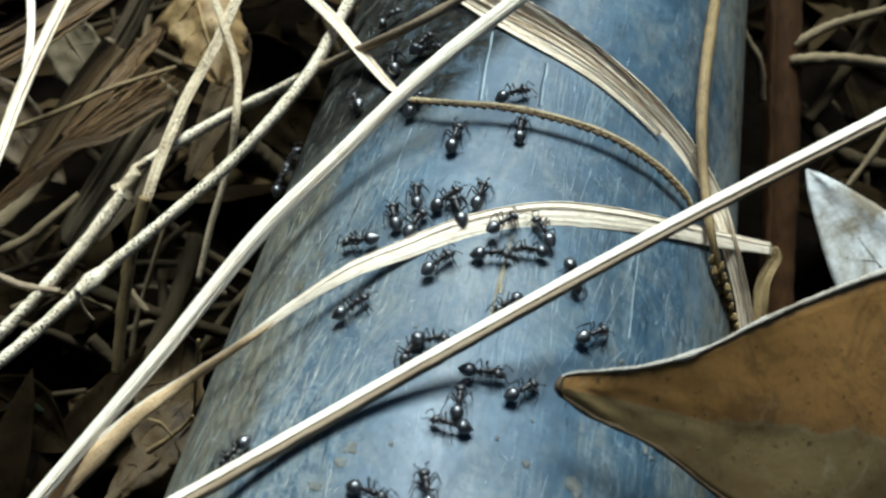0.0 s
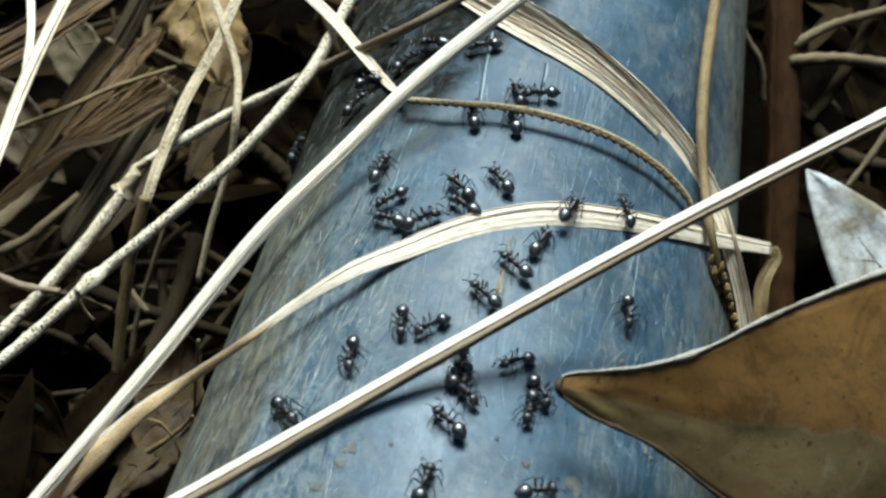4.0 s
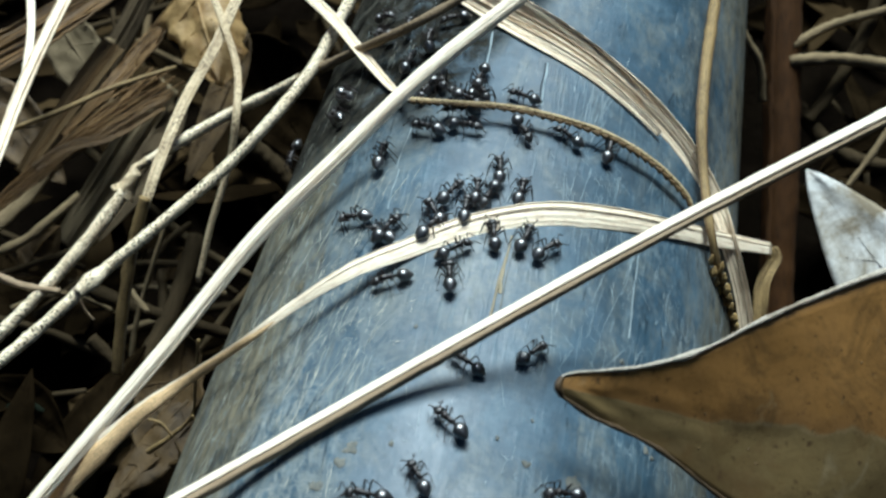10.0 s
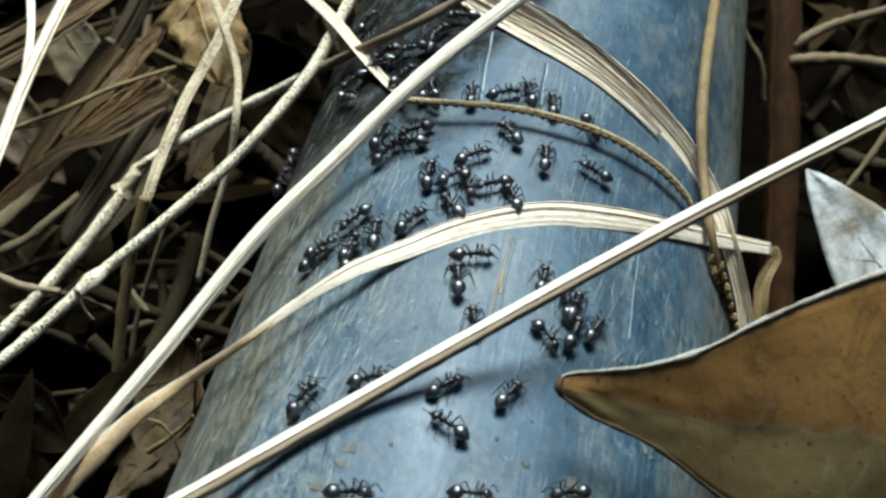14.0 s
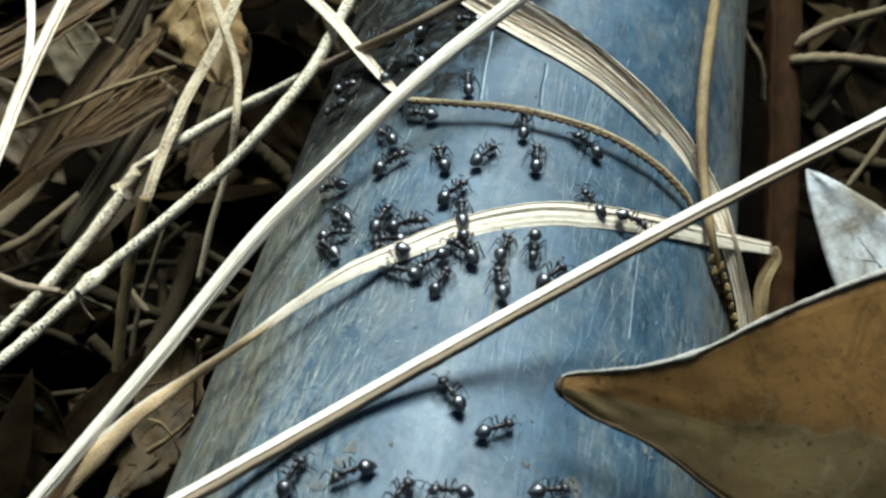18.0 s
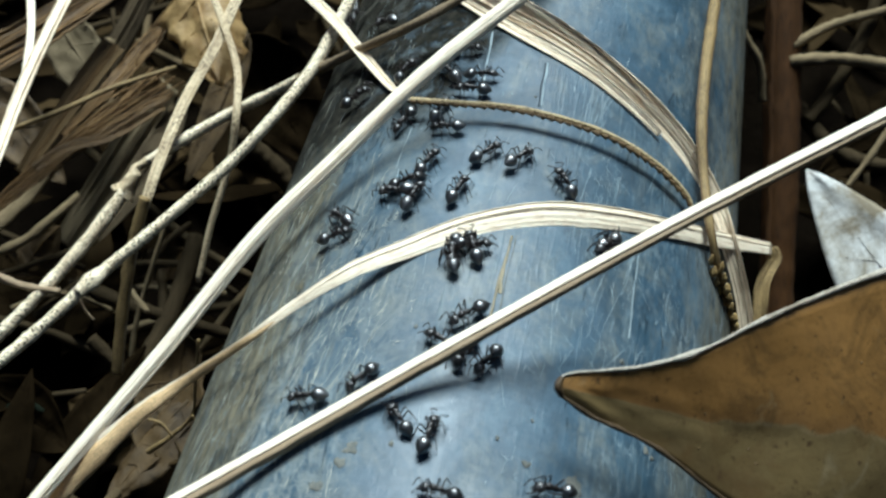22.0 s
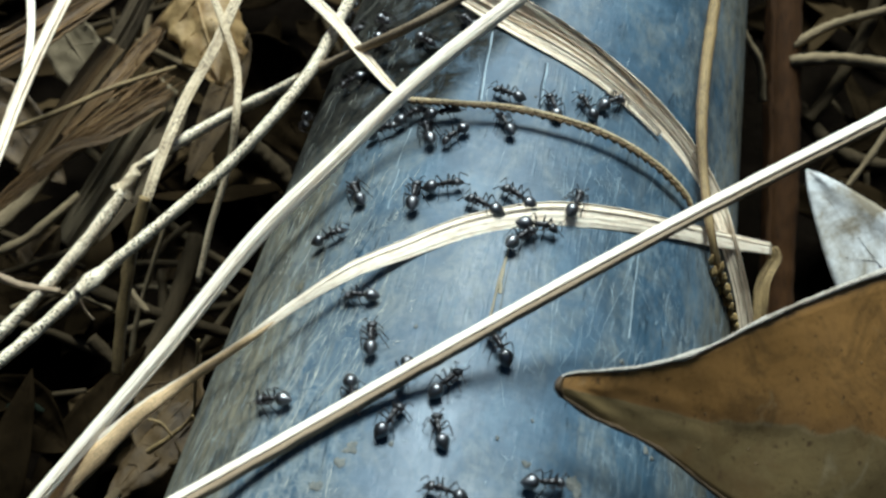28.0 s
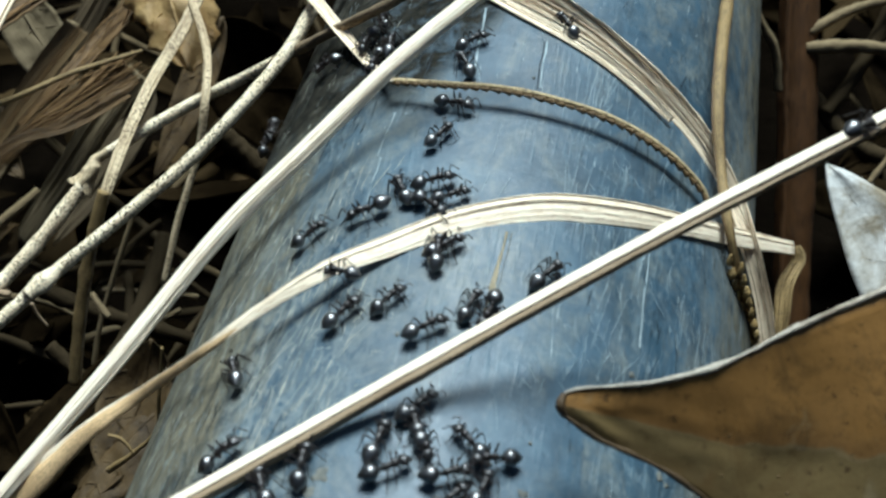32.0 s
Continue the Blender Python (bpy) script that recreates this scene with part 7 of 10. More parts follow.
    crawl(next(crew), (0, -29.7, 10.2, -100, 0), (1, -30.3, 13.2, 125, 0), (1.38, -29.6, 15.6, 60, 0), (1.63, -28, 20.5, 60, 0), (2, -27.3, 22.9, 37, 0), (2.32, -25.6, 24.9, 33, 0.3), (2.6, -22.4, 28.9, 33, 0.9), (3, -20.8, 30.9, 35, 1.2), (4.15, -18.3, 27.7, -35, 0.9), (4.58, -13.3, 21.2, -35, 0.3), (6, -10.8, 18, 85, 0), (7, -10.8, 15.2, 74, 0), (8, -10.4, 14, -62, 0), (9, -10.2, 13.2, -70, 0), (10, -10.4, 13.5, -64, 0), (11, -10.2, 16, -93, 0), (11.32, -9.9, 13.3, -81, 0), (11.57, -9.5, 8, -81, 0), (12, -9.3, 5.3, -66, 0), (13, -7.9, 3.5, 104, 0), (13.29, -7.3, 5, 54, 0), (13.54, -6.1, 8, 54, 0), (14, -5.6, 9.5, -11, 0), (15.46, -6.7, 7.5, -137, 0), (15.71, -9, 3.6, -137, 0), (17, -10.1, 1.6, -79, 0), (18, -10.4, 4.6, -8, 0), (18.33, -10.3, 2.3, -82, 0), (18.58, -9.9, -2.2, -82, 0), (19, -9.7, -4.4, -59, 0), (20, -9.7, -6.6, -66, 0), (20.44, -10, -8.6, -107, 0), (20.69, -10.6, -12.5, -107, 0), (21, -11, -14.5, -85, 0), (22, -11.8, -11.8, -87, 0), (22.28, -12.3, -13.4, -121, 0), (22.53, -13.3, -16.4, -121, 0), (23, -13.8, -17.9, 153, 0), (24, -15.1, -16.7, 44, 0), (24.46, -15.6, -13.8, 109, 0), (24.71, -16.6, -8.1, 109, 0), (25, -17.1, -5.3, -18, 0), (26.57, -16.2, -6.3, -32, 0), (26.82, -14.5, -8.4, -32, 0), (28, -13.6, -9.4, -142, 0), (28.46, -14.8, -9.3, 178, 0), (28.71, -17.1, -9.2, 178, 0), (29, -18.2, -9.1, -40, 0), (30, -17.9, -10.7, 59, 0), (30.45, -18.8, -10.1, 163, 0), (30.7, -20.7, -9.1, 163, 0), (31, -21.7, -8.5, 133, 0), (31.45, -22.3, -7.2, 133, 0), (31.7, -23.7, -4.5, 133, 0), (32, -24.4, -3.2, 58, 0))
    crawl(next(crew), (0, -31.7, 20.1, 151, 0), (0.35, -29.6, 22, 26, 0.3), (0.67, -25.5, 25.7, 26, 0.9), (1, -23.5, 27.6, -6, 1.2), (1.27, -20.3, 25.5, -20, 0.9), (1.62, -14, 21.3, -20, 0.3), (2, -10.8, 19.2, -8, 0), (2.36, -9.2, 16, -47, 0), (2.7, -5.9, 9.6, -47, 0), (3, -4.3, 6.4, -109, 0), (6, -5.4, 4.8, -116, 0), (6.31, -6.8, 4.8, -179, 0), (6.56, -9.7, 4.6, -179, 0), (7, -11.1, 4.5, -77, 0), (8, -11, 5, 86, 0), (9, -10.7, 4.1, 103, 0), (10, -11.7, 4.9, 142, 0), (11, -13.3, 8.6, -11, 0), (12, -13.5, 8.2, -8, 0), (13, -13.8, 10.7, -72, 0), (14, -14.8, 10.2, -8, 0), (15.17, -15.1, 8, -106, 0), (15.42, -15.8, 3.6, -106, 0), (17, -16.1, 1.4, -52, 0), (18, -16.2, -1.5, 24, 0), (19, -17.9, -4.7, -10, 0), (19.34, -15.9, -10, -55, 0), (19.69, -11.9, -20.5, -55, 0), (20, -9.9, -25.8, 32, 0), (21, -8.6, -24.3, 139, 0), (22, -10.3, -21.6, -156, 0), (22.38, -11.3, -22.5, -156, 0), (22.63, -13.4, -24.2, -156, 0), (23, -14.4, -25, 92, 0), (23.36, -13.1, -24.4, 13, 0), (23.61, -10.4, -23.3, 13, 0), (24, -9, -22.7, -64, 0), (24.38, -5.8, -22.7, 1, 0), (24.73, 0.6, -22.6, 1, 0), (25, 3.9, -22.5, 46, 0), (26.49, 5.1, -20.2, 46, 0), (26.74, 7.5, -15.6, 46, 0), (28, 8.7, -13.2, -42, 0), (29, 9.7, -15, 145, 0), (30, 8.6, -19.4, -115, 0), (31, 8.3, -19.6, -155, 0), (31.34, 6.7, -21.1, -155, 0), (31.6, 3.3, -24, -155, 0), (32, 1.6, -25.4, -8, 0))
    crawl(next(crew), (0, -39.5, -18.9, 49, 1.2), (0.3, -37.2, -21.8, -34, 0.9), (0.65, -32.7, -27.4, -34, 0.3), (1, -30.5, -30.2, -9, 0), (1.45, -30.2, -27.1, 81, 0), (1.7, -29.7, -21, 81, 0), (2, -29.4, -18, -98, 0), (2.36, -31.3, -17.7, 175, 0), (2.63, -35.2, -17.1, 175, 0), (3, -37.1, -16.8, 24, 0), (4.06, -47.3, -16.8, -180, 0), (5.09, -67.8, -16.8, -180, 0), (5.94, -78, -16.8, 90, 0), (6.59, -78, -15.4, 90, 0), (6.84, -78, -12.5, 90, 0), (7.33, -78, -11.1, 0, 0), (8.06, -71.9, -11.1, 0, 0), (8.53, -59.7, -11.1, 0, 0), (9, -53.6, -11.1, 13, 0), (9.46, -59.7, -11.1, -180, 0), (9.94, -71.9, -11.1, -180, 0), (10.67, -78, -11.1, 90, 0), (22.79, -78, -7.6, 0, 0), (23.23, -73.2, -7.6, 0, 0), (23.65, -63.5, -7.6, 0, 0), (24, -58.6, -7.6, -39, 0), (25, -59.6, -8.3, -134, 0), (26.03, -57.5, -9.7, -20, 0), (26.35, -53.4, -12.5, -20, 0), (28, -51.3, -13.9, 154, 0), (28.36, -48.6, -12.8, 13, 0), (28.71, -43.2, -10.5, 13, 0), (29, -40.4, -9.4, -26, 0), (29.4, -42, -12.2, -136, 0), (29.72, -45.3, -18, -136, 0), (30, -46.9, -20.8, -102, 0), (31, -47.6, -25.6, -114, 0), (31.44, -46.9, -27.7, -57, 0), (31.69, -45.4, -32, -57, 0), (32, -44.6, -34.2, -30, 0))
    crawl(next(crew), (0, -37.8, 8.5, -144, 0), (0.44, -37.5, 6.6, -75, 0), (0.69, -37, 2.8, -75, 0), (1, -36.7, 0.9, -120, 0), (1.28, -36.6, -1.4, -84, 0), (1.53, -36.4, -6, -84, 0), (2, -36.2, -8.3, -101, 0), (2.4, -37, -7.2, 141, 0), (2.65, -38.4, -5, 141, 0), (3, -39.2, -3.9, -34, 0), (4.44, -43.5, -4.2, -178, 0), (5.07, -52.3, -4.8, -178, 0), (6, -56.7, -5.2, 174, 0), (6.28, -57.6, -5, 176, 0), (6.53, -59.4, -4.8, 176, 0), (7, -60.3, -4.7, -134, 0), (7.32, -64.7, -4.7, -180, 0), (7.69, -73.6, -4.7, -180, 0), (8.06, -78, -4.7, 90, 0), (8.77, -78, -2.5, 90, 0), (9.02, -78, 2, 90, 0), (9.99, -78, 4.2, 0, 0), (10.32, -73.7, 4.2, 0, 0), (10.68, -65.2, 4.2, 0, 0), (11, -60.9, 4.2, 78, 0), (12, -60.3, 9.5, 78, 0), (13, -59.9, 9.4, 78, 0), (14, -60.1, 9.8, 78, 0), (17, -59.9, 10.7, -102, 0), (18, -60.5, 5.3, -102, 0), (19, -60.6, 4.1, -100, 0), (20, -60.7, 4.3, -96, 0), (21, -60.5, 3.8, -84, 0), (22, -60.6, 3.8, -89, 0), (23, -60.5, 4.2, -89, 0), (24, -60.5, 4.3, -89, 0), (25, -60.5, 4.3, -89, 0), (28, -60.5, 4.7, -83, 0), (29, -60.5, 4.8, -91, 0), (30, -60.5, 4.3, -84, 0), (31, -60, 3.3, 41, 0), (31.36, -59.3, 4.4, 41, 0), (31.61, -58, 6.5, 41, 0), (32, -57.4, 7.5, 41, 0))
    crawl(next(crew), (0, -43.8, -2.5, 75, 0), (1, -43.4, -3.6, -178, 0), (2, -43.5, -0.5, -144, 0), (2.37, -42.4, 0.7, 31, 0), (2.62, -40.3, 3, 31, 0), (3, -39.2, 4.2, 57, 0), (4.06, -48.9, 4.2, -180, 0), (5.08, -68.3, 4.2, -180, 0), (5.94, -78, 4.2, -90, 0), (7.03, -78, 1.5, 0, 0), (8.06, -71.1, 1.5, 0, 0), (8.51, -57.2, 1.5, 0, 0), (9, -50.3, 1.5, 57, 0), (9.29, -49.2, 2, 13, 0), (9.54, -46.9, 2.9, 13, 0), (10, -45.8, 3.4, -66, 0), (10.3, -46.6, 2.5, -148, 0), (10.55, -48.2, 0.7, -148, 0), (11, -49, -0.3, 41, 0), (12, -48.3, 2.1, 50, 0), (13, -47.5, 4.1, 40, 0), (13.3, -45.7, 3.9, -3, 0), (13.55, -42.1, 3.6, -3, 0), (14, -40.3, 3.4, -18, 0), (14.79, -49.7, 3.4, -180, 0), (15.8, -68.6, 3.4, -180, 0), (16.88, -78, 3.4, -180, 0), (31.06, -78, 3.9, 0, 0), (31.42, -67.9, 3.9, 0, 0), (31.75, -47.7, 3.9, 0, 0), (32, -37.5, 3.9, 14, 0))
    crawl(next(crew), (0, -45.6, -6.3, -166, 0), (1, -46.2, -5.9, 56, 0), (1.45, -47.1, -4.7, 143, 0), (1.7, -48.8, -2.2, 143, 0), (2, -49.7, -1, 71, 0), (2.29, -48.6, 0.1, 31, 0), (2.54, -46.6, 2.5, 31, 0), (3, -45.5, 3.7, 92, 0), (4.38, -46.7, 2, -141, 0), (4.63, -48.9, -1.4, -141, 0), (6, -50, -3, -121, 0), (6.3, -47.1, -1.1, 20, 0), (6.65, -41.2, 2.8, 20, 0), (7, -38.2, 4.8, 15, 0), (8, -36.2, 5.5, 20, 0), (8.33, -34.4, 6, 8, 0.3), (8.6, -30.7, 7, 8, 0.9), (9, -28.8, 7.5, -16, 1.2), (10, -27.7, 9.7, 10, 1.2), (10.34, -26.4, 12.2, 46, 1.2), (10.6, -23.9, 17.1, 46, 1.2), (11, -22.6, 19.6, 79, 1.2), (11.4, -21.5, 19, -14, 0.9), (11.65, -19.2, 17.9, -14, 0.3), (12, -18, 17.4, 69, 0), (12.37, -16, 16.9, -7, 0), (12.66, -12.1, 16, -7, 0), (13, -10.1, 15.5, -12, 0), (14, -8.2, 18.6, 147, 0), (15.23, -9.2, 21.4, 123, 0), (15.49, -11.2, 27, 123, 0), (17, -12.2, 29.8, 48, 0), (17.31, -11.8, 26.8, -77, 0), (17.56, -11.1, 20.8, -77, 0), (18, -10.7, 17.8, -63, 0), (18.34, -10.1, 14.7, -72, 0), (18.59, -9, 8.5, -72, 0), (19, -8.5, 5.5, -62, 0), (19.3, -7.6, 4.6, -26, 0), (19.55, -5.7, 3, -26, 0), (20, -4.8, 2.2, 92, 0), (21, -4.9, -2.1, -88, 0), (21.33, -7.7, -1.9, 177, 0), (21.68, -13.1, -1.3, 177, 0), (22, -15.8, -1.1, 40, 0), (23, -17.5, -4.7, -38, 0), (23.42, -16.5, -4.9, -6, 0), (23.67, -14.4, -5.3, -6, 0), (24, -13.4, -5.5, -100, 0), (24.31, -14.5, -1.1, 116, 0), (24.66, -16.7, 7.5, 116, 0), (25, -17.8, 11.9, 115, 0), (25.95, -18.5, 13.4, 130, 0), (26.2, -19.9, 16.5, 130, 0), (28, -20.6, 18, 10, 0), (28.29, -22.8, 20.4, 149, 0), (28.64, -27.1, 25.1, 149, 0), (29, -29.3, 27.5, -101, 0), (29.31, -29.8, 22.3, -101, 0), (29.66, -30.9, 11.8, -101, 0), (30, -31.4, 6.6, -111, 0), (30.4, -31.7, 3.9, -102, 0), (30.65, -32.3, -1.3, -102, 0), (31, -32.6, -3.9, 35, 0), (32, -31.1, -2, 47, 0))
    crawl(next(crew), (0, -46.8, 7.7, 82, 0), (1, -47.6, 4.3, 3, 0), (2, -47.2, 2.4, 2, 0), (2.36, -44.8, 3.1, 9, 0), (2.71, -39.9, 4.6, 9, 0), (3, -37.5, 5.3, -62, 0), (4.26, -36.7, 3.5, -50, 0), (4.51, -35.2, 0, -50, 0), (6, -34.4, -1.7, -4, 0), (7, -35, -0.6, 6, 0), (8, -34.1, -1.6, -10, 0), (9, -35.6, 0.7, -18, 0), (10, -34.9, -2.8, -12, 0), (11, -36.3, -3.8, -77, 0), (11.44, -34.9, -4, -4, 0.3), (11.69, -32, -4.4, -4, 0.9), (12, -30.5, -4.6, 17, 1.2), (13, -32.2, -1.9, -10, 0), (14, -31.9, 1.1, 74, 0), (15.49, -30.8, 3.7, 51, 0), (15.75, -28.5, 8.9, 51, 0), (17, -27.4, 11.5, 44, 0), (18, -29.3, 11.5, 175, 0), (18.32, -32, 12, 175, 0), (18.67, -37.6, 13, 175, 0), (19, -40.3, 13.4, -15, 0), (20, -42.3, 12.2, -52, 0), (21, -41.6, 10.1, -109, 0), (21.35, -42.1, 7.2, -109, 0), (21.6, -43.2, 1.4, -109, 0), (22, -43.7, -1.5, -68, 0), (22.37, -43.2, -3.7, -68, 0), (22.62, -42.2, -8.2, -68, 0), (23, -41.7, -10.5, -99, 0), (23.42, -43, -10.2, 172, 0), (23.67, -45.6, -9.5, 172, 0), (24, -46.9, -9.2, -145, 0), (25, -46.4, -8.4, -20, 0), (26.3, -45.8, -9.8, -48, 0), (26.55, -44.4, -12.6, -48, 0), (28, -43.7, -14, -11, 0), (29, -43.8, -13.9, -6, 0), (30, -44.3, -15, -2, 0), (30.41, -43.3, -16, -28, 0), (30.66, -41.3, -18, -28, 0), (31, -40.3, -19, -24, 0), (32, -39.6, -16, 35, 0))
    crawl(next(crew), (0, -47.3, 14.8, 40, 0), (0.37, -46.4, 13.3, -41, 0), (0.62, -44.6, 10.3, -41, 0), (1, -43.7, 8.8, -40, 0), (2, -45.6, 8.7, 13, 0), (2.32, -44, 10.5, 32, 0), (2.58, -40.9, 14.2, 32, 0), (3, -39.4, 16, -94, 0), (3.97, -49, 16, -180, 0), (5, -68.3, 16, -180, 0), (5.94, -78, 16, -90, 0), (6.8, -78, 11.8, -90, 0), (7.12, -78, 3.5, -90, 0), (7.77, -78, -0.7, 0, 0), (8.11, -73.1, -0.7, 0, 0), (8.54, -63.4, -0.7, 0, 0), (9, -58.5, -0.7, -114, 0), (10, -59.3, 0.1, -39, 0), (11, -59.2, -0.3, -41, 0), (11.36, -58.4, 0.5, 27, 0), (11.61, -56.7, 2.1, 27, 0), (12, -55.8, 2.9, -7, 0), (12.44, -61.4, 2.9, -180, 0), (12.94, -72.5, 2.9, -180, 0), (13.47, -78, 2.9, 90, 0), (23.89, -78, 4.8, 90, 0), (24.14, -78, 8.7, 90, 0), (29.76, -78, 10.6, 0, 0), (30.23, -73.1, 10.6, 0, 0), (30.66, -63.3, 10.6, 0, 0), (31, -58.4, 10.6, 20, 0), (32, -55.8, 11.4, 10, 0))
    crawl(next(crew), (0, -53.4, 2.9, -85, 0), (1, -53, 3, -67, 0), (2, -53, 2.9, -62, 0), (2.31, -50.9, 7, 47, 0), (2.66, -46.7, 15.3, 47, 0), (3, -44.6, 19.4, 36, 0), (4.5, -48.5, 17.1, -163, 0), (5.08, -56.2, 12.6, -163, 0), (6, -60.1, 10.4, -90, 0), (7, -58.7, 9.3, -53, 0), (7.43, -63.5, 9.3, -180, 0), (7.86, -73.2, 9.3, -180, 0), (8.21, -78, 9.3, 90, 0), (8.74, -78, 10.9, 90, 0), (8.99, -78, 14.1, 90, 0), (9.72, -78, 15.7, 0, 0), (11.06, -70.2, 15.7, 0, 0), (11.55, -54.7, 15.7, 0, 0), (12, -46.9, 15.7, 68, 0), (12.3, -46.2, 13.6, -61, 0), (12.55, -44.9, 9.3, -61, 0), (13, -44.3, 7.2, 53, 0), (13.44, -43.3, 9.7, 53, 0), (13.69, -41.2, 14.8, 53, 0), (14, -40.2, 17.3, 132, 0), (15, -49.6, 17.3, -180, 0), (16.01, -68.5, 17.3, -180, 0), (16.89, -78, 17.3, -90, 0), (21.81, -78, 12.3, 0, 0), (23.06, -70.5, 12.3, 0, 0), (23.58, -55.5, 12.3, 0, 0), (24, -47.9, 12.3, 119, 0), (25, -49.2, 11.5, 40, 0), (26.67, -50.4, 9, -132, 0), (26.92, -52.8, 4.1, -132, 0), (28, -53.9, 1.6, -22, 0), (29, -53.9, 1.1, -27, 0), (30, -53.6, 0.9, -30, 0), (31, -54.6, 2, -0, 0), (32, -53.3, 2, 151, 0))
    crawl(next(crew), (0, -50.3, 4.1, -3, 0), (0.41, -50.5, 2.6, -102, 0), (0.66, -50.8, -0.5, -102, 0), (1, -51, -2, 15, 0), (2, -51.6, -1.8, 109, 0), (2.35, -49.3, 1.6, 40, 0), (2.7, -44.9, 8.5, 40, 0), (3, -42.7, 12, -1, 0), (4.38, -45.2, 12, 180, 0), (4.74, -50.2, 12.1, 180, 0), (6, -52.7, 12.1, -114, 0), (6.3, -53.7, 13, 155, 0), (6.55, -55.6, 14.7, 155, 0), (7, -56.6, 15.6, -49, 0), (8, -56.7, 16.3, 111, 0), (9, -54.3, 13.7, -7, 0), (9.34, -51.3, 14.1, 4, 0), (9.69, -45.4, 14.9, 4, 0), (10, -42.5, 15.3, 37, 0), (10.27, -44.7, 12.6, -147, 0), (10.62, -49.1, 7.3, -147, 0), (11, -51.2, 4.7, 6, 0), (12, -50.6, 5.8, -10, 0), (13, -49.9, 5.4, 11, 0), (14, -48.9, 1.7, 48, 0), (17, -48.7, 4.2, 26, 0), (17.28, -45.4, 2.2, -18, 0), (17.63, -38.9, -1.9, -18, 0), (18, -35.6, -3.9, 15, 0), (18.43, -37.2, -3, 163, 0), (18.68, -40.4, -1.2, 163, 0), (19, -42, -0.3, -22, 0), (19.27, -44.4, -1.2, -169, 0), (19.62, -49.3, -3, -169, 0), (20, -51.7, -3.9, 31, 0), (21, -53, -6.5, -132, 0), (22, -53.3, -5.4, -42, 0), (23, -51.1, -2.6, -10, 0), (24, -51, -2.6, -10, 0), (25, -50.7, -2.7, -10, 0), (25.97, -50.1, -3.6, -41, 0), (26.22, -49, -5.5, -41, 0), (28, -48.4, -6.5, -177, 0), (29, -49.2, -5.3, -16, 0), (29.29, -48.2, -6, -21, 0), (29.54, -46.1, -7.5, -21, 0), (30, -45.1, -8.2, 12, 0), (30.45, -46.7, -9.5, -158, 0), (30.7, -50, -11.9, -158, 0), (31, -51.6, -13.2, -2, 0), (31.29, -48.2, -12.2, 9, 0), (31.64, -41.4, -10.1, 9, 0), (32, -38, -9, 39, 0))
    crawl(next(crew), (0, -37.4, 25.9, 42, 0), (1, -38, 28.4, 63, 0), (1.28, -37.6, 26.8, -66, 0), (1.53, -36.9, 23.8, -66, 0), (2, -36.5, 22.2, -7, 0), (2.44, -35.4, 24.6, 49, 0), (2.69, -33.1, 29.4, 49, 0), (3, -32, 31.8, 112, 0), (4, -32.8, 32.1, 167, 0), (4.25, -34.3, 32.8, 167, 0), (6, -35.1, 33.1, 36, 0), (6.37, -32.6, 28.1, -47, 0.3), (6.72, -27.7, 18.2, -47, 0.9), (7, -25.2, 13.2, 59, 1.2), (7.41, -25.3, 10.5, -92, 0.9), (7.66, -25.4, 5, -92, 0.3), (8, -25.4, 2.3, 119, 0), (9, -23.4, 0.4, -34, 0), (10, -23.1, 0.9, -169, 0), (11, -24.9, 0.3, 16, 0), (12, -22.5, 2.7, -0, 0), (12.44, -20.9, 4.3, 28, 0), (12.69, -17.7, 7.4, 28, 0), (13, -16, 9, -69, 0), (13.47, -17.3, 6.9, -139, 0), (13.72, -19.9, 2.8, -139, 0), (14, -21.2, 0.7, -122, 0), (15.45, -22.2, 3.3, 126, 0.3), (15.7, -24.2, 8.4, 126, 0.9), (17, -25.2, 10.9, 27, 1.2), (17.36, -22.7, 10.3, -8, 0.9), (17.71, -17.7, 9, -8, 0.3), (18, -15.2, 8.4, -11, 0), (18.28, -15.6, 6.9, -116, 0), (18.53, -16.3, 3.9, -116, 0), (19, -16.7, 2.4, 20, 0), (19.36, -14.3, -1.6, -42, 0), (19.71, -9.4, -9.7, -42, 0), (20, -7, -13.7, 21, 0), (21, -5.6, -12.7, 76, 0), (22, -5, -8.6, -90, 0), (23, -5, -8.8, -164, 0), (23.38, -6.3, -9.5, -164, 0), (23.63, -8.7, -10.7, -164, 0), (24, -10, -11.4, 65, 0), (25, -9.7, -14.6, 21, 0), (28, -9.3, -12.2, 76, 0), (29, -9.6, -13.3, -55, 0), (29.42, -9.8, -15.5, -99, 0), (29.67, -10.1, -19.9, -99, 0), (30, -10.3, -22.1, -50, 0), (31, -9.6, -23.8, 98, 0), (31.28, -9.9, -19.6, 98, 0), (31.61, -10.6, -11.2, 98, 0), (32, -10.9, -7, 98, 0))
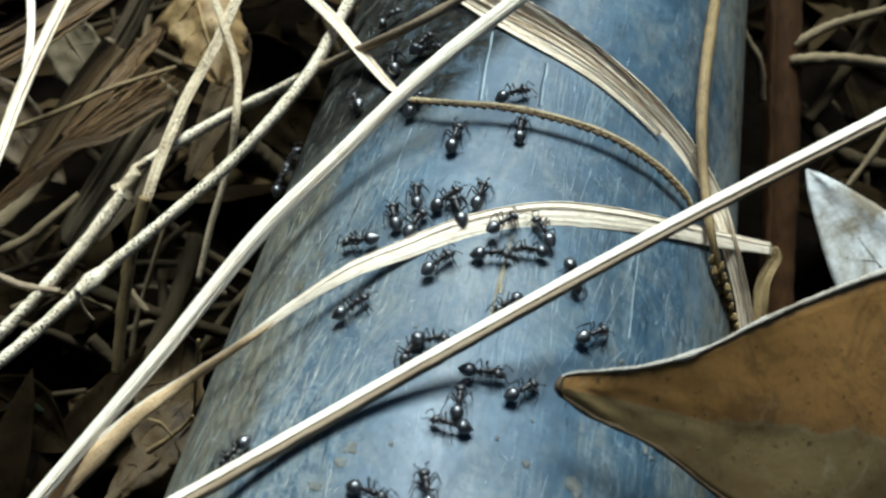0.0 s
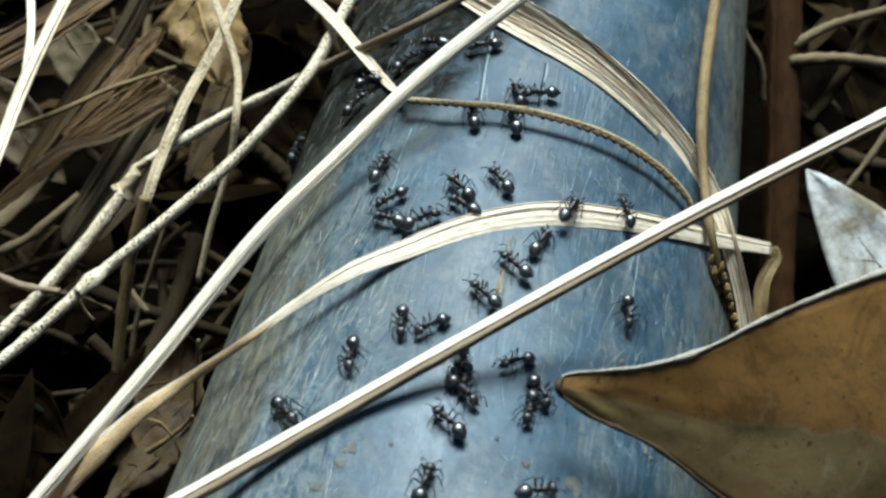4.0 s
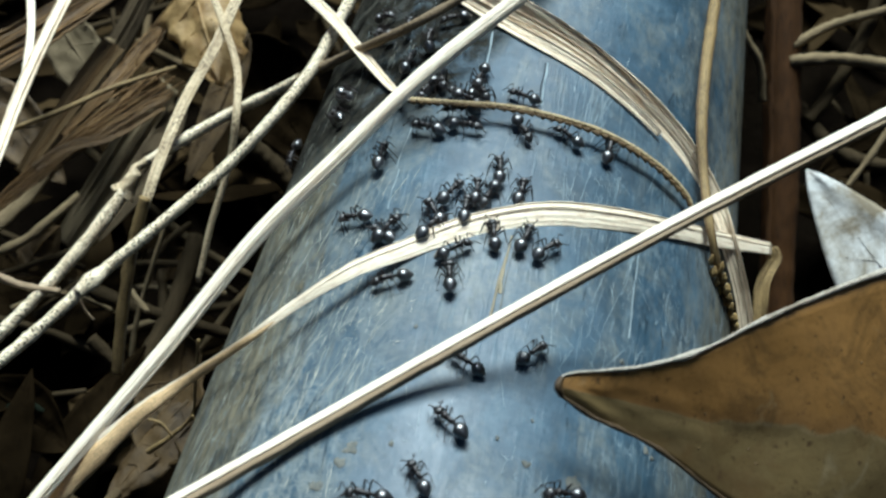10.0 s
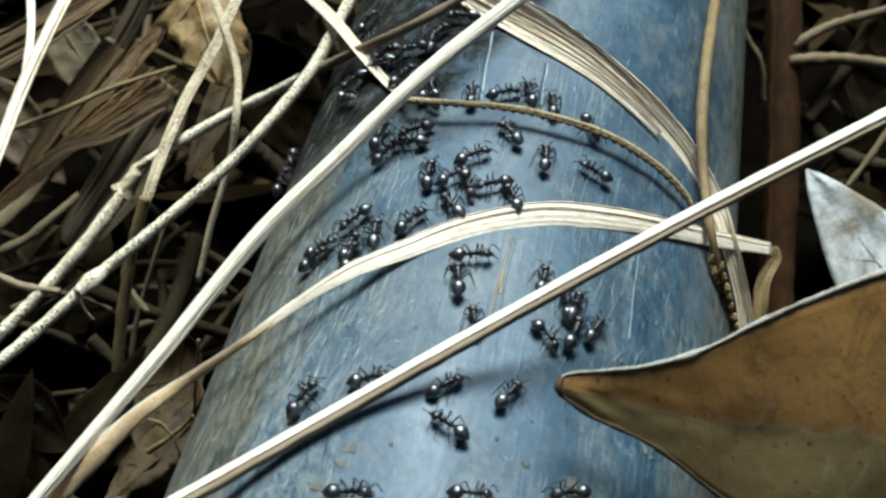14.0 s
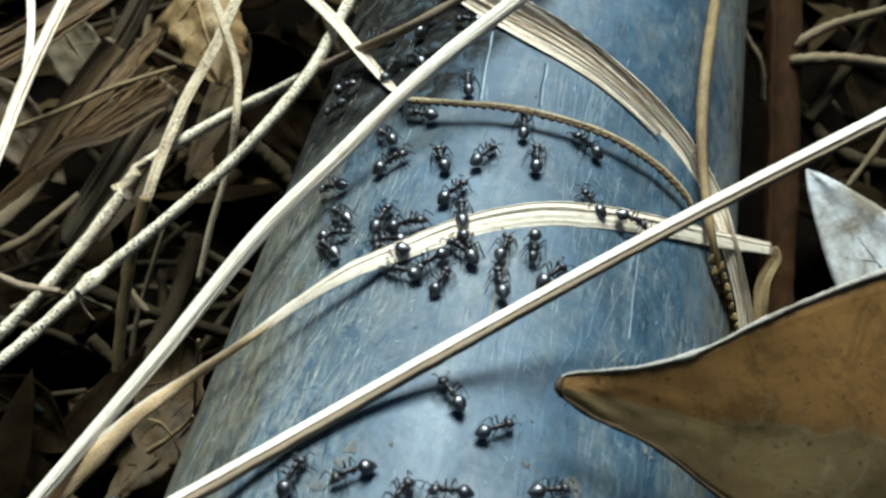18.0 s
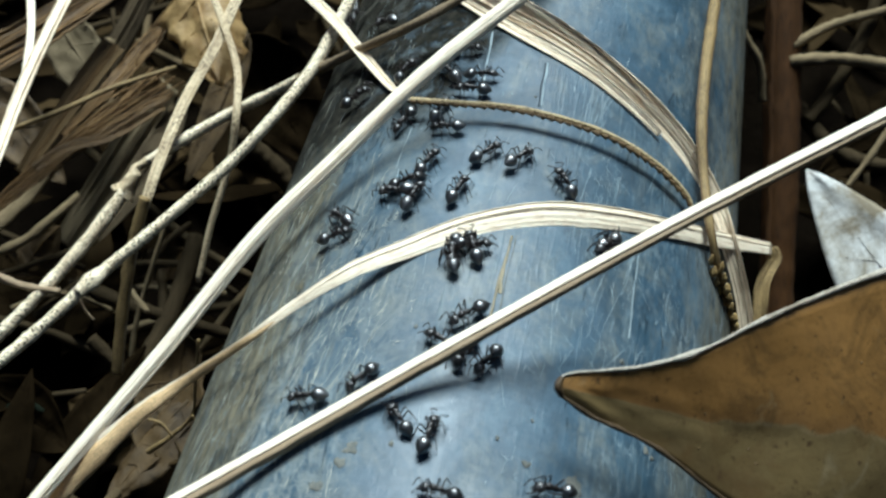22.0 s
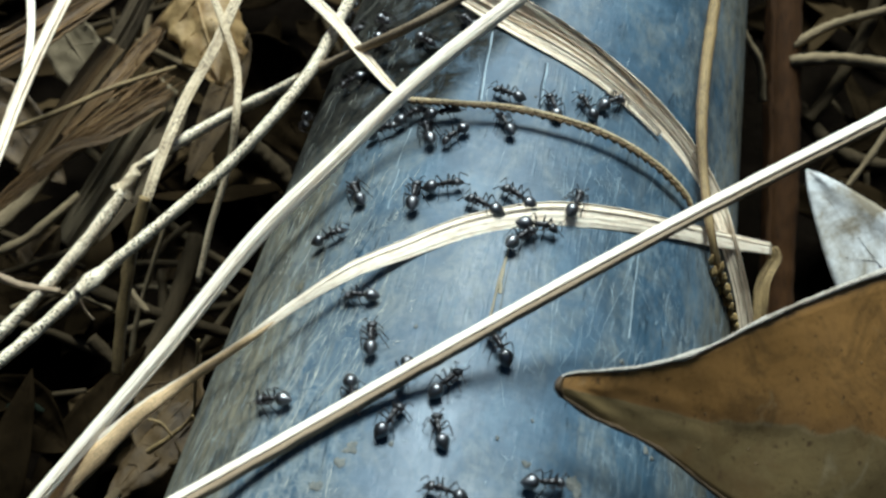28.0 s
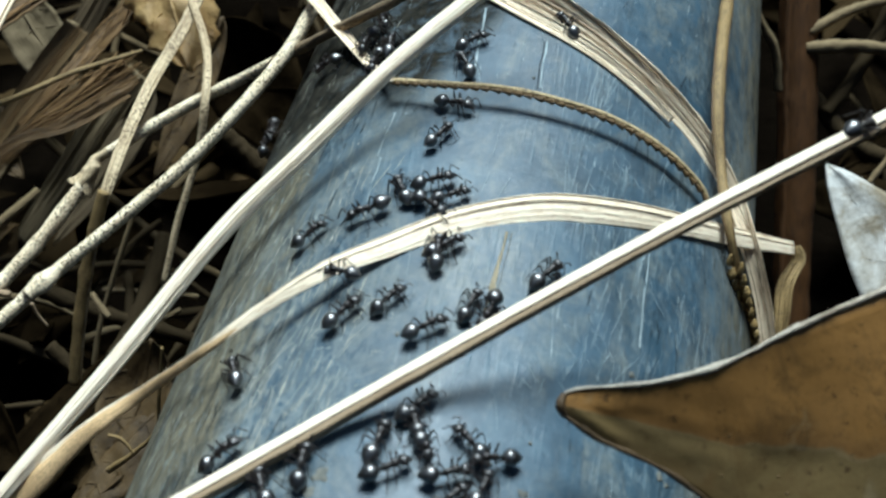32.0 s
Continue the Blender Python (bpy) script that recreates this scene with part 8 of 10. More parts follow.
    crawl(next(crew), (0, -56.6, -35.9, -135, 0), (0.35, -56.4, -31, 86, 0), (0.7, -56, -21.1, 86, 0), (1, -55.8, -16.1, -121, 0), (1.45, -54.5, -18.6, -46, 0), (1.71, -52, -23.5, -46, 0), (2, -50.7, -26, -120, 0), (2.27, -47.8, -21.7, 38, 0), (2.62, -41.9, -13.3, 38, 0), (3, -39, -9, 16, 0), (4.1, -42.7, -9.1, -180, 0), (4.62, -50, -9.1, -180, 0), (6, -53.7, -9.1, 16, 0), (7, -56.5, -7.5, 8, 0), (7.46, -61.9, -7.5, -180, 0), (7.94, -72.6, -7.5, -180, 0), (8.41, -78, -7.5, 90, 0), (9.45, -78, -2.7, 90, 0), (9.81, -78, 6.7, 90, 0), (10.5, -78, 11.4, 0, 0), (11.06, -72.4, 11.4, 0, 0), (11.52, -61.1, 11.4, 0, 0), (12, -55.5, 11.4, 2, 0), (12.31, -54.4, 11.4, -2, 0), (12.56, -52.3, 11.2, -2, 0), (13, -51.3, 11.2, -15, 0), (13.32, -50.5, 11.5, 13, 0), (13.57, -48.9, 12.2, 13, 0), (14, -48.1, 12.5, 26, 0), (15.49, -49.9, 12.9, 172, 0), (15.74, -53.3, 13.8, 172, 0), (17, -55, 14.3, -17, 0), (18, -52.5, 11.6, 52, 0), (18.39, -51.8, 15.3, 69, 0), (18.69, -50.2, 22.6, 69, 0), (19, -49.5, 26.3, -90, 0), (19.31, -51.6, 21.7, -131, 0), (19.66, -55.8, 12.7, -131, 0), (20, -57.9, 8.1, 40, 0), (20.4, -62.9, 8.1, -180, 0), (20.85, -73, 8.1, -180, 0), (21.28, -78, 8.1, 90, 0), (22.49, -78, 11.3, 0, 0), (23.06, -72.3, 11.3, 0, 0), (23.54, -61, 11.3, 0, 0), (24, -55.4, 11.3, 11, 0), (24.44, -61, 11.3, -180, 0), (24.94, -72.3, 11.3, -180, 0), (25.51, -78, 11.3, -90, 0), (29.37, -78, 9.1, 0, 0), (30.06, -72, 9.1, 0, 0), (30.54, -60.1, 9.1, 0, 0), (31, -54.1, 9.1, 62, 0), (32, -51.9, 7.7, -52, 0))
    crawl(next(crew), (0, -60.4, 2, -17, 0), (1, -60.3, 2, -31, 0), (2, -59.9, 2.3, 1, 0), (3, -59.5, 2.5, -11, 0), (6, -60.3, 0.3, 47, 0), (7, -60.4, -0.6, 53, 0), (8, -60.6, -0.5, 43, 0), (9, -60.7, -1.1, -100, 0), (9.29, -61.1, -2.7, -113, 0), (9.54, -61.8, -6, -113, 0), (10, -62.2, -7.6, -85, 0), (10.34, -59.9, -8.7, -14, 0), (10.66, -55.4, -10.8, -14, 0), (11, -53.2, -11.9, 11, 0), (12, -54.5, -8, -138, 0), (13, -52.3, -5.9, -124, 0), (13.39, -51.9, -10.3, -81, 0), (13.73, -51.2, -19, -81, 0), (14, -50.8, -23.4, 30, 0), (14.61, -57.6, -23.4, -180, 0), (15.28, -71.2, -23.4, -180, 0), (15.92, -78, -23.4, 90, 0), (16.9, -78, -20.5, 0, 0), (17.29, -73.5, -20.5, 0, 0), (17.67, -64.4, -20.5, 0, 0), (18, -59.9, -20.5, 20, 0), (18.31, -64.4, -20.5, -180, 0), (18.7, -73.5, -20.5, -180, 0), (19.1, -78, -20.5, -180, 0), (27.7, -78, -20.1, 0, 0), (28.15, -72.9, -20.1, 0, 0), (28.61, -62.8, -20.1, 0, 0), (29, -57.7, -20.1, 12, 0), (29.43, -57.2, -17.7, 69, 0), (29.68, -56.2, -12.9, 69, 0), (30, -55.7, -10.5, -25, 0), (31, -56.1, -11.7, 15, 0), (32, -55.9, -15, 1, 0))
    crawl(next(crew), (0, -62, -6.3, 106, 0), (0.41, -60.6, -6.5, -3, 0), (0.66, -57.7, -6.8, -3, 0), (1, -56.3, -6.9, 12, 0), (1.38, -57.1, -6.1, 151, 0), (1.63, -58.7, -4.4, 151, 0), (2, -59.5, -3.6, -17, 0), (2.32, -56.7, -1.6, 21, 0), (2.67, -51.2, 2.4, 21, 0), (3, -48.5, 4.5, 44, 0), (4.52, -50.1, 5, 171, 0), (4.77, -53.5, 6, 171, 0), (6, -55.2, 6.5, 83, 0), (7, -53.7, 9.7, 30, 0), (7.37, -51.2, 8.9, -10, 0), (7.72, -46, 7.2, -10, 0), (8, -43.5, 6.4, -9, 0), (8.28, -41.4, 2.2, -47, 0), (8.63, -37.2, -6.1, -47, 0), (9, -35.1, -10.3, -24, 0), (10, -36.1, -14.2, -109, 0), (11, -35, -11.5, -70, 0), (11.29, -35.1, -13.1, -103, 0.3), (11.54, -35.5, -16.2, -103, 0.9), (12, -35.7, -17.7, -13, 1.2), (12.42, -35.1, -20, -64, 0.9), (12.67, -33.9, -24.6, -64, 0.3), (13, -33.3, -26.9, -132, 0), (14, -31.7, -23.6, 8, 0), (15.79, -31.1, -22.3, 47, 0), (16.04, -29.8, -19.8, 47, 0), (17, -29.1, -18.5, 78, 0), (18, -30.3, -16.9, -89, 0), (19, -30.2, -20.5, 52, 0), (20, -28.7, -16.9, 52, 0), (21, -28.6, -16.2, -79, 0), (21.36, -26.7, -16.1, 1, 0), (21.64, -22.8, -16, 1, 0), (22, -20.8, -15.9, 68, 0), (22.36, -20.4, -18.4, -72, 0), (22.61, -19.5, -23.4, -72, 0), (23, -19.1, -25.8, -89, 0), (24, -19.1, -25.4, -100, 0), (25, -19, -25.5, -95, 0), (28, -21.2, -27.6, -30, 0), (28.41, -21.4, -24.2, 97, 0), (28.67, -21.8, -17.4, 97, 0), (29, -22, -14, -100, 0), (30, -21.7, -13.1, -112, 0), (31, -22.8, -14.2, -1, 0), (32, -23.5, -13.1, -29, 0))
    crawl(next(crew), (0, -78, 20.4, 0, 0), (0.29, -72.9, 20.4, 0, 0), (0.64, -62.8, 20.4, 0, 0), (1, -57.8, 20.4, 90, 0), (2, -57.6, 21, -105, 0), (3, -57.8, 19.9, 64, 0), (6, -57.5, 21.5, 66, 0), (7, -57.4, 24, 62, 0), (8, -57.3, 23.7, -107, 0), (9, -57.4, 23.3, -105, 0), (10, -57.3, 23.7, -107, 0), (11, -57.3, 23.7, -107, 0), (12, -57.5, 23.4, -112, 0), (13, -56.9, 24.4, -118, 0), (14, -56.9, 24.8, -115, 0), (17, -57.5, 21.6, 66, 0), (18, -57.2, 22.6, 66, 0), (19, -57.4, 22.8, -114, 0), (20, -57.5, 22.8, -110, 0), (21, -57.3, 22.3, -114, 0), (22, -57.2, 21.9, -101, 0), (23, -57, 21.9, -108, 0), (24, -56.9, 21.8, 69, 0), (25, -56.9, 21.8, 69, 0), (28, -56.7, 21.4, 72, 0), (29, -56.6, 21.6, 63, 0), (30, -56.4, 21.6, 59, 0), (31, -56.5, 21.4, 66, 0), (31.33, -55.7, 18.9, -59, 0), (31.58, -54.1, 14, -59, 0), (32, -53.3, 11.5, -109, 0))
    crawl(next(crew), (0, 0.3, -95, 97, 0), (1.06, 0.3, -95, 97, 0), (1.33, -0.7, -79, 97, 0), (1.66, -2.7, -46.9, 97, 0), (2, -3.7, -30.9, -38, 0), (2.39, -2.5, -32.6, -38, 0), (2.64, -0.1, -36, -38, 0), (3, 1.1, -37.7, 97, 0), (4.19, 0.9, -34.5, 97, 0), (4.44, 0.4, -28, 97, 0), (6, 0.2, -24.8, -89, 0), (6.32, -0.9, -23.2, 143, 0), (6.57, -3.3, -19.9, 143, 0), (7, -4.5, -18.3, 66, 0), (8, -3.3, -17.3, 76, 0), (8.41, -3, -15.5, 76, 0), (8.66, -2.5, -11.9, 76, 0), (9, -2.3, -10.1, 153, 0), (10, -3.1, -6.9, -168, 0), (11, -5.7, -7.9, -143, 0), (12, -6.2, -5.2, -88, 0), (12.47, -6.2, -6.7, -88, 0), (12.72, -6.1, -9.9, -88, 0), (13, -6.1, -11.4, 59, 0), (14, -7.2, -16.3, 135, 0), (15.17, -8.1, -14.6, 135, 0), (15.42, -10, -11.1, 135, 0), (17, -10.9, -9.4, 75, 0), (17.42, -10.5, -11.7, -72, 0), (17.67, -9.7, -16.1, -72, 0), (18, -9.3, -18.3, -70, 0), (19, -9.2, -17.8, 41, 0), (20, -8.6, -16.7, 27, 0), (21, -8.8, -16.1, 71, 0), (22, -8.3, -13.6, 15, 0), (22.36, -6.7, -12.8, 15, 0), (22.61, -3.4, -11.1, 15, 0), (23, -1.8, -10.2, -126, 0), (23.45, -2.5, -12, -126, 0), (23.7, -3.9, -15.5, -126, 0), (24, -4.6, -17.3, -126, 0), (25, -3.9, -17.1, -173, 0), (26.46, -5.2, -17.7, -166, 0), (26.71, -7.8, -18.8, -166, 0), (28, -9.1, -19.4, 59, 0), (28.3, -6, -20.3, -9, 0), (28.65, 0.2, -22.2, -9, 0), (29, 3.3, -23.1, -90, 0), (29.32, 3.3, -25.6, -90, 0), (29.57, 3.3, -30.6, -90, 0), (30, 3.3, -33.1, -83, 0), (30.54, 4.3, -48.5, -83, 0), (31.24, 6.3, -79.5, -83, 0), (32, 7.3, -95, -83, 0))
    crawl(next(crew), (0, -78, -33.6, 0, 0), (0.4, -78, -33.6, 0, 0), (1.06, -72.1, -33.6, 0, 0), (1.55, -60.3, -33.6, 0, 0), (2, -54.4, -33.6, -111, 0), (2.35, -53.3, -33.3, 8, 0), (2.6, -51.1, -32.8, 8, 0), (3, -49.9, -32.5, -94, 0), (3.97, -52.6, -26.5, 129, 0), (4.56, -57.8, -14.5, 129, 0), (6, -60.4, -8.6, -133, 0), (7, -60.8, -10.9, -4, 0), (7.31, -65.1, -10.9, -180, 0), (7.67, -73.7, -10.9, -180, 0), (8.02, -78, -10.9, -90, 0), (11.06, -78, -14.7, 0, 0), (11.34, -68.3, -14.7, 0, 0), (11.67, -49, -14.7, 0, 0), (12, -39.3, -14.7, -99, 0), (13, -38.9, -9.8, -12, 0), (13.43, -38, -7.6, 51, 0), (13.68, -36.1, -3.2, 51, 0), (14, -35.1, -1.1, -16, 0), (15.02, -33.8, -1.3, -6, 0.3), (15.27, -31.2, -1.9, -6, 0.9), (17, -29.8, -2.1, 180, 1.2), (18, -31.3, -2.1, -57, 1.2), (18.44, -33.2, -0.5, 155, 0.9), (18.73, -36.8, 2.7, 155, 0.3), (19, -38.7, 4.3, -38, 0), (20, -38.7, 3.4, -133, 0), (21, -40.2, 0.4, 36, 0), (22, -40.3, 1.7, -138, 0), (22.3, -49.7, 1.7, -180, 0), (22.63, -68.6, 1.7, -180, 0), (22.94, -78, 1.7, -90, 0), (27.23, -78, -0.3, -90, 0), (27.48, -78, -4.3, -90, 0), (29.51, -78, -6.3, 0, 0), (30.06, -72.4, -6.3, 0, 0), (30.54, -61.2, -6.3, 0, 0), (31, -55.6, -6.3, 18, 0), (32, -53.2, -4.6, 5, 0))
    crawl(next(crew), (0, 40, -54.7, 175, 0), (1.06, 40, -54.7, 175, 0), (1.4, 34.2, -53.7, 175, 0), (1.73, 22.7, -51.7, 175, 0), (2, 16.9, -50.7, 129, 0), (2.36, 14.6, -45.3, 129, 0), (2.71, 9.9, -34.6, 129, 0), (3, 7.6, -29.3, -41, 0), (4.15, 11.6, -35.9, -41, 0), (4.92, 19.7, -49, -41, 0), (6, 23.8, -55.6, -71, 0), (7, 23.4, -51.4, 140, 0), (7.32, 25.9, -55.8, -44, 0), (7.67, 30.9, -64.6, -44, 0), (8, 33.4, -69, -18, 0), (8.6, 40, -73, 90, 0), (9.66, 40, -62.2, 90, 0), (10.49, 40, -40.5, 90, 0), (13.06, 40, -29.7, 176, 0), (13.41, 31.2, -28.7, 176, 0), (13.73, 13.7, -26.7, 176, 0), (14, 4.9, -25.7, -78, 0), (14.83, 13.7, -26.7, -4, 0), (15.76, 31.2, -28.7, -4, 0), (16.65, 40, -29.7, -90, 0), (17.43, 40, -34, -90, 0), (17.76, 40, -42.5, -90, 0), (19.06, 40, -46.8, 175, 0), (19.42, 33.9, -45.8, 175, 0), (19.75, 21.8, -43.8, 175, 0), (20, 15.8, -42.8, -49, 0), (20.37, 16.3, -43.9, -49, 0), (20.62, 17.3, -46.1, -49, 0), (21, 17.9, -47.2, -34, 0), (21.3, 19.7, -49.5, -34, 0), (21.62, 23.4, -54.1, -34, 0), (22, 25.3, -56.5, 167, 0), (22.31, 23.2, -55.6, 167, 0), (22.61, 19, -53.8, 167, 0), (23, 16.9, -52.9, -29, 0), (23.35, 19.3, -55.3, -28, 0), (23.7, 24.1, -60.1, -28, 0), (24, 26.5, -62.5, -32, 0), (24.41, 27.3, -63.4, -32, 0), (24.66, 29, -65.3, -32, 0), (25, 29.8, -66.3, -27, 0), (26.83, 30.5, -66.9, -27, 0), (27.08, 31.9, -68.2, -27, 0), (28, 32.6, -68.8, -27, 0), (29, 32.6, -68.8, -16, 0), (29.6, 40, -72.8, -16, 0), (32, 40, -72.8, -16, 0))
    crawl(next(crew), (0, -78, 4.1, 0, 0), (0.72, -78, 4.1, 0, 0), (1.19, -73, 4.1, 0, 0), (1.64, -62.9, 4.1, 0, 0), (2, -57.9, 4.1, 49, 0), (2.32, -56.7, 3.7, -8, 0), (2.57, -54.3, 3.1, -8, 0), (3, -53, 2.8, -62, 0), (6, -53, 2.4, -50, 0), (7, -52.3, 3.1, -53, 0), (8, -53.2, 3, -69, 0), (9, -53.4, 3.1, -70, 0), (10, -53, 2.9, -59, 0), (11, -53.7, 3.1, -75, 0), (12, -53.4, 2.7, -72, 0), (13, -53.4, 2.8, -64, 0), (14, -53.4, 2.8, -67, 0), (17, -53.7, 4.9, -60, 0), (17.31, -52.7, 4.2, -20, 0), (17.56, -50.7, 2.8, -20, 0), (18, -49.7, 2.1, -46, 0), (18.33, -49, 2.8, 29, 0), (18.58, -47.6, 4.2, 29, 0), (19, -46.9, 4.9, 13, 0), (19.31, -48.7, 3.6, -158, 0), (19.58, -52.3, 0.8, -158, 0), (20, -54.1, -0.6, 35, 0), (20.42, -53.5, 0.8, 53, 0), (20.67, -52.4, 3.4, 53, 0), (21, -51.9, 4.8, -120, 0), (21.45, -52.6, 3.7, -139, 0), (21.7, -53.9, 1.6, -139, 0), (22, -54.5, 0.5, 3, 0), (22.48, -60.4, 0.5, -180, 0), (22.94, -72.1, 0.5, -180, 0), (23.59, -78, 0.5, -90, 0), (25.69, -78, -1, -90, 0), (25.94, -78, -4.2, -90, 0), (29, -78, -5.7, 0, 0), (29.37, -73.7, -5.7, 0, 0), (29.72, -65.2, -5.7, 0, 0), (30, -61, -5.7, -123, 0), (31, -60.7, -3.1, 45, 0), (31.33, -59.4, -0.7, 45, 0), (31.6, -56.8, 4.2, 45, 0), (32, -55.4, 6.6, 60, 0))
    crawl(next(crew), (0, -78, -10.7, 0, 0), (0.93, -78, -10.7, 0, 0), (1.27, -73.6, -10.7, 0, 0), (1.64, -64.7, -10.7, 0, 0), (2, -60.2, -10.7, 17, 0), (2.38, -64.7, -10.7, -180, 0), (2.75, -73.6, -10.7, -180, 0), (3.07, -78, -10.7, 90, 0), (3.62, -78, -5.2, 90, 0), (4.04, -78, 5.7, 90, 0), (8.06, -78, 11.2, 0, 0), (8.32, -65.3, 11.2, 0, 0.3), (8.65, -39.8, 11.2, 0, 0.9), (9, -27, 11.2, -39, 1.2), (10, -28.5, 14.3, 39, 0), (10.44, -27.8, 15.1, 28, 0.3), (10.69, -26.4, 16.5, 28, 0.9), (11, -25.7, 17.2, -99, 1.2), (11.33, -26.6, 17.8, 162, 0.9), (11.58, -28.4, 18.8, 162, 0.3), (12, -29.3, 19.4, -142, 0), (12.35, -29.8, 20.9, 125, 0), (12.6, -31, 24, 125, 0), (13, -31.6, 25.5, 178, 0), (13.39, -32.8, 25.6, 178, 0), (13.64, -35.2, 25.7, 178, 0), (14, -36.5, 25.8, 21, 0), (15.46, -33.9, 27.6, 21, 0), (15.85, -28.7, 31.3, 21, 0), (17, -26.2, 33.2, -14, 0), (17.28, -24.6, 32.5, -14, 0.3), (17.53, -21.6, 31.1, -14, 0.9), (18, -20, 30.4, 87, 1.2), (18.29, -19.5, 47.8, 87, 0.9), (18.62, -18.5, 82.6, 87, 0.3), (18.94, -18, 100, 87, 0), (32, -18, 100, 87, 0))
    crawl(next(crew), (0, -78, -5.9, 0, 0), (1.09, -78, -5.9, 0, 0), (1.38, -74, -5.9, 0, 0), (1.7, -66, -5.9, 0, 0), (2, -62, -5.9, -76, 0), (2.3, -66, -5.9, -180, 0), (2.62, -74, -5.9, -180, 0), (2.91, -78, -5.9, 90, 0), (3.34, -78, -4.2, 90, 0), (3.59, -78, -1, 90, 0), (7.06, -78, 0.7, 0, 0), (7.37, -66.1, 0.7, 0, 0), (7.7, -42.2, 0.7, 0, 0), (8, -30.3, 0.7, -125, 0), (9, -30.1, 3.2, 7, 0), (10, -28.2, 3.4, -12, 1.2), (11, -29.2, 2.2, -7, 1.2), (12, -29.5, 0.1, 7, 1.2), (12.41, -31.4, 2.1, 150, 0.9), (12.72, -35.2, 6.1, 150, 0.3), (13, -37, 8.1, 42, 0), (13.35, -36.5, 10.9, 69, 0), (13.6, -35.3, 16.4, 69, 0), (14, -34.7, 19.2, -12, 0), (15.4, -32.8, 18.4, -12, 0), (15.68, -28.9, 16.8, -12, 0), (17, -27, 16, -114, 0), (17.28, -28, 11.9, -114, 0), (17.63, -29.9, 3.6, -114, 0), (18, -30.9, -0.5, 154, 0), (18.3, -34, 2.3, 154, 0), (18.65, -40.3, 8, 154, 0), (19, -43.4, 10.8, -47, 0), (19.41, -44.8, 10.6, -175, 0), (19.66, -47.6, 10.1, -175, 0), (20, -49, 9.9, -28, 0), (21, -47.7, 11.2, 55, 0), (21.3, -47.1, 10.2, -43, 0), (21.55, -46, 8.2, -43, 0), (22, -45.4, 7.1, -151, 0), (22.45, -46.2, 6.5, -160, 0), (22.7, -48, 5.4, -160, 0), (23, -48.9, 4.8, -42, 0), (24, -49.7, 2.2, -71, 0), (25, -49.6, 1.7, -71, 0), (28, -48.5, 1.7, 36, 0), (29, -50.5, 3.1, -50, 0), (30, -50.2, -1.6, 174, 0), (31, -51.2, -1.4, -24, 0), (32, -51.4, -0.1, -24, 0))
    crawl(next(crew), (0, 40, -73, 172, 0), (1.1, 40, -73, 172, 0), (1.44, 36, -72, 172, 0), (1.75, 28.1, -70, 172, 0), (2, 24.1, -69, 0, 0), (2.28, 26.8, -69, 0, 0), (2.63, 32.4, -68.9, 0, 0), (3, 35.2, -68.9, -19, 0), (4.8, 33.3, -68.6, 174, 0), (5.07, 29.5, -67.9, 174, 0), (6, 27.7, -67.6, 168, 0), (6.31, 25, -63.9, 144, 0), (6.66, 19.6, -56.6, 144, 0), (7, 16.9, -52.9, 97, 0), (7.43, 16.7, -50.5, 97, 0), (7.68, 16.4, -45.7, 97, 0), (8, 16.2, -43.4, 89, 0), (9, 15.3, -42.5, 77, 0), (10, 15.8, -38.2, 110, 0), (11, 14.9, -33.9, -30, 0), (12, 16.4, -38.3, -49, 0), (12.43, 17.2, -40, -49, 0), (12.68, 18.8, -43.4, -49, 0), (13, 19.6, -45.1, -164, 0), (14, 18.5, -45.6, 51, 0), (17, 16, -44.1, 140, 0), (17.33, 14.7, -42.1, 140, 0), (17.58, 12.1, -38, 140, 0), (18, 10.8, -35.9, -56, 0), (18.33, 18.1, -36.9, -4, 0), (18.65, 32.7, -38.9, -4, 0), (18.94, 40, -39.9, -4, 0), (22.06, 40, -39.5, 175, 0), (22.38, 34.2, -38.5, 175, 0), (22.71, 22.5, -36.5, 175, 0), (23, 16.7, -35.5, -96, 0), (23.44, 16.6, -37, -96, 0), (23.69, 16.4, -39.9, -96, 0), (24, 16.3, -41.3, 100, 0), (24.33, 16.1, -39, 100, 0), (24.58, 15.6, -34.2, 100, 0), (25, 15.4, -31.9, -95, 0), (26.63, 15.3, -33.5, -95, 0), (26.88, 15.2, -36.8, -95, 0), (28, 15.1, -38.4, 136, 0), (28.38, 13.1, -34.9, 136, 0), (28.73, 9, -27.7, 136, 0), (29, 7, -24.2, -68, 0), (29.41, 7.5, -26.4, -68, 0), (29.66, 8.4, -30.7, -68, 0), (30, 8.9, -32.9, -18, 0), (30.38, 10.4, -33.8, -18, 0), (30.63, 13.3, -35.6, -18, 0), (31, 14.7, -36.5, 155, 0), (31.29, 12.8, -34.8, 155, 0), (31.59, 9, -31.4, 155, 0), (32, 7.1, -29.8, 155, 0))
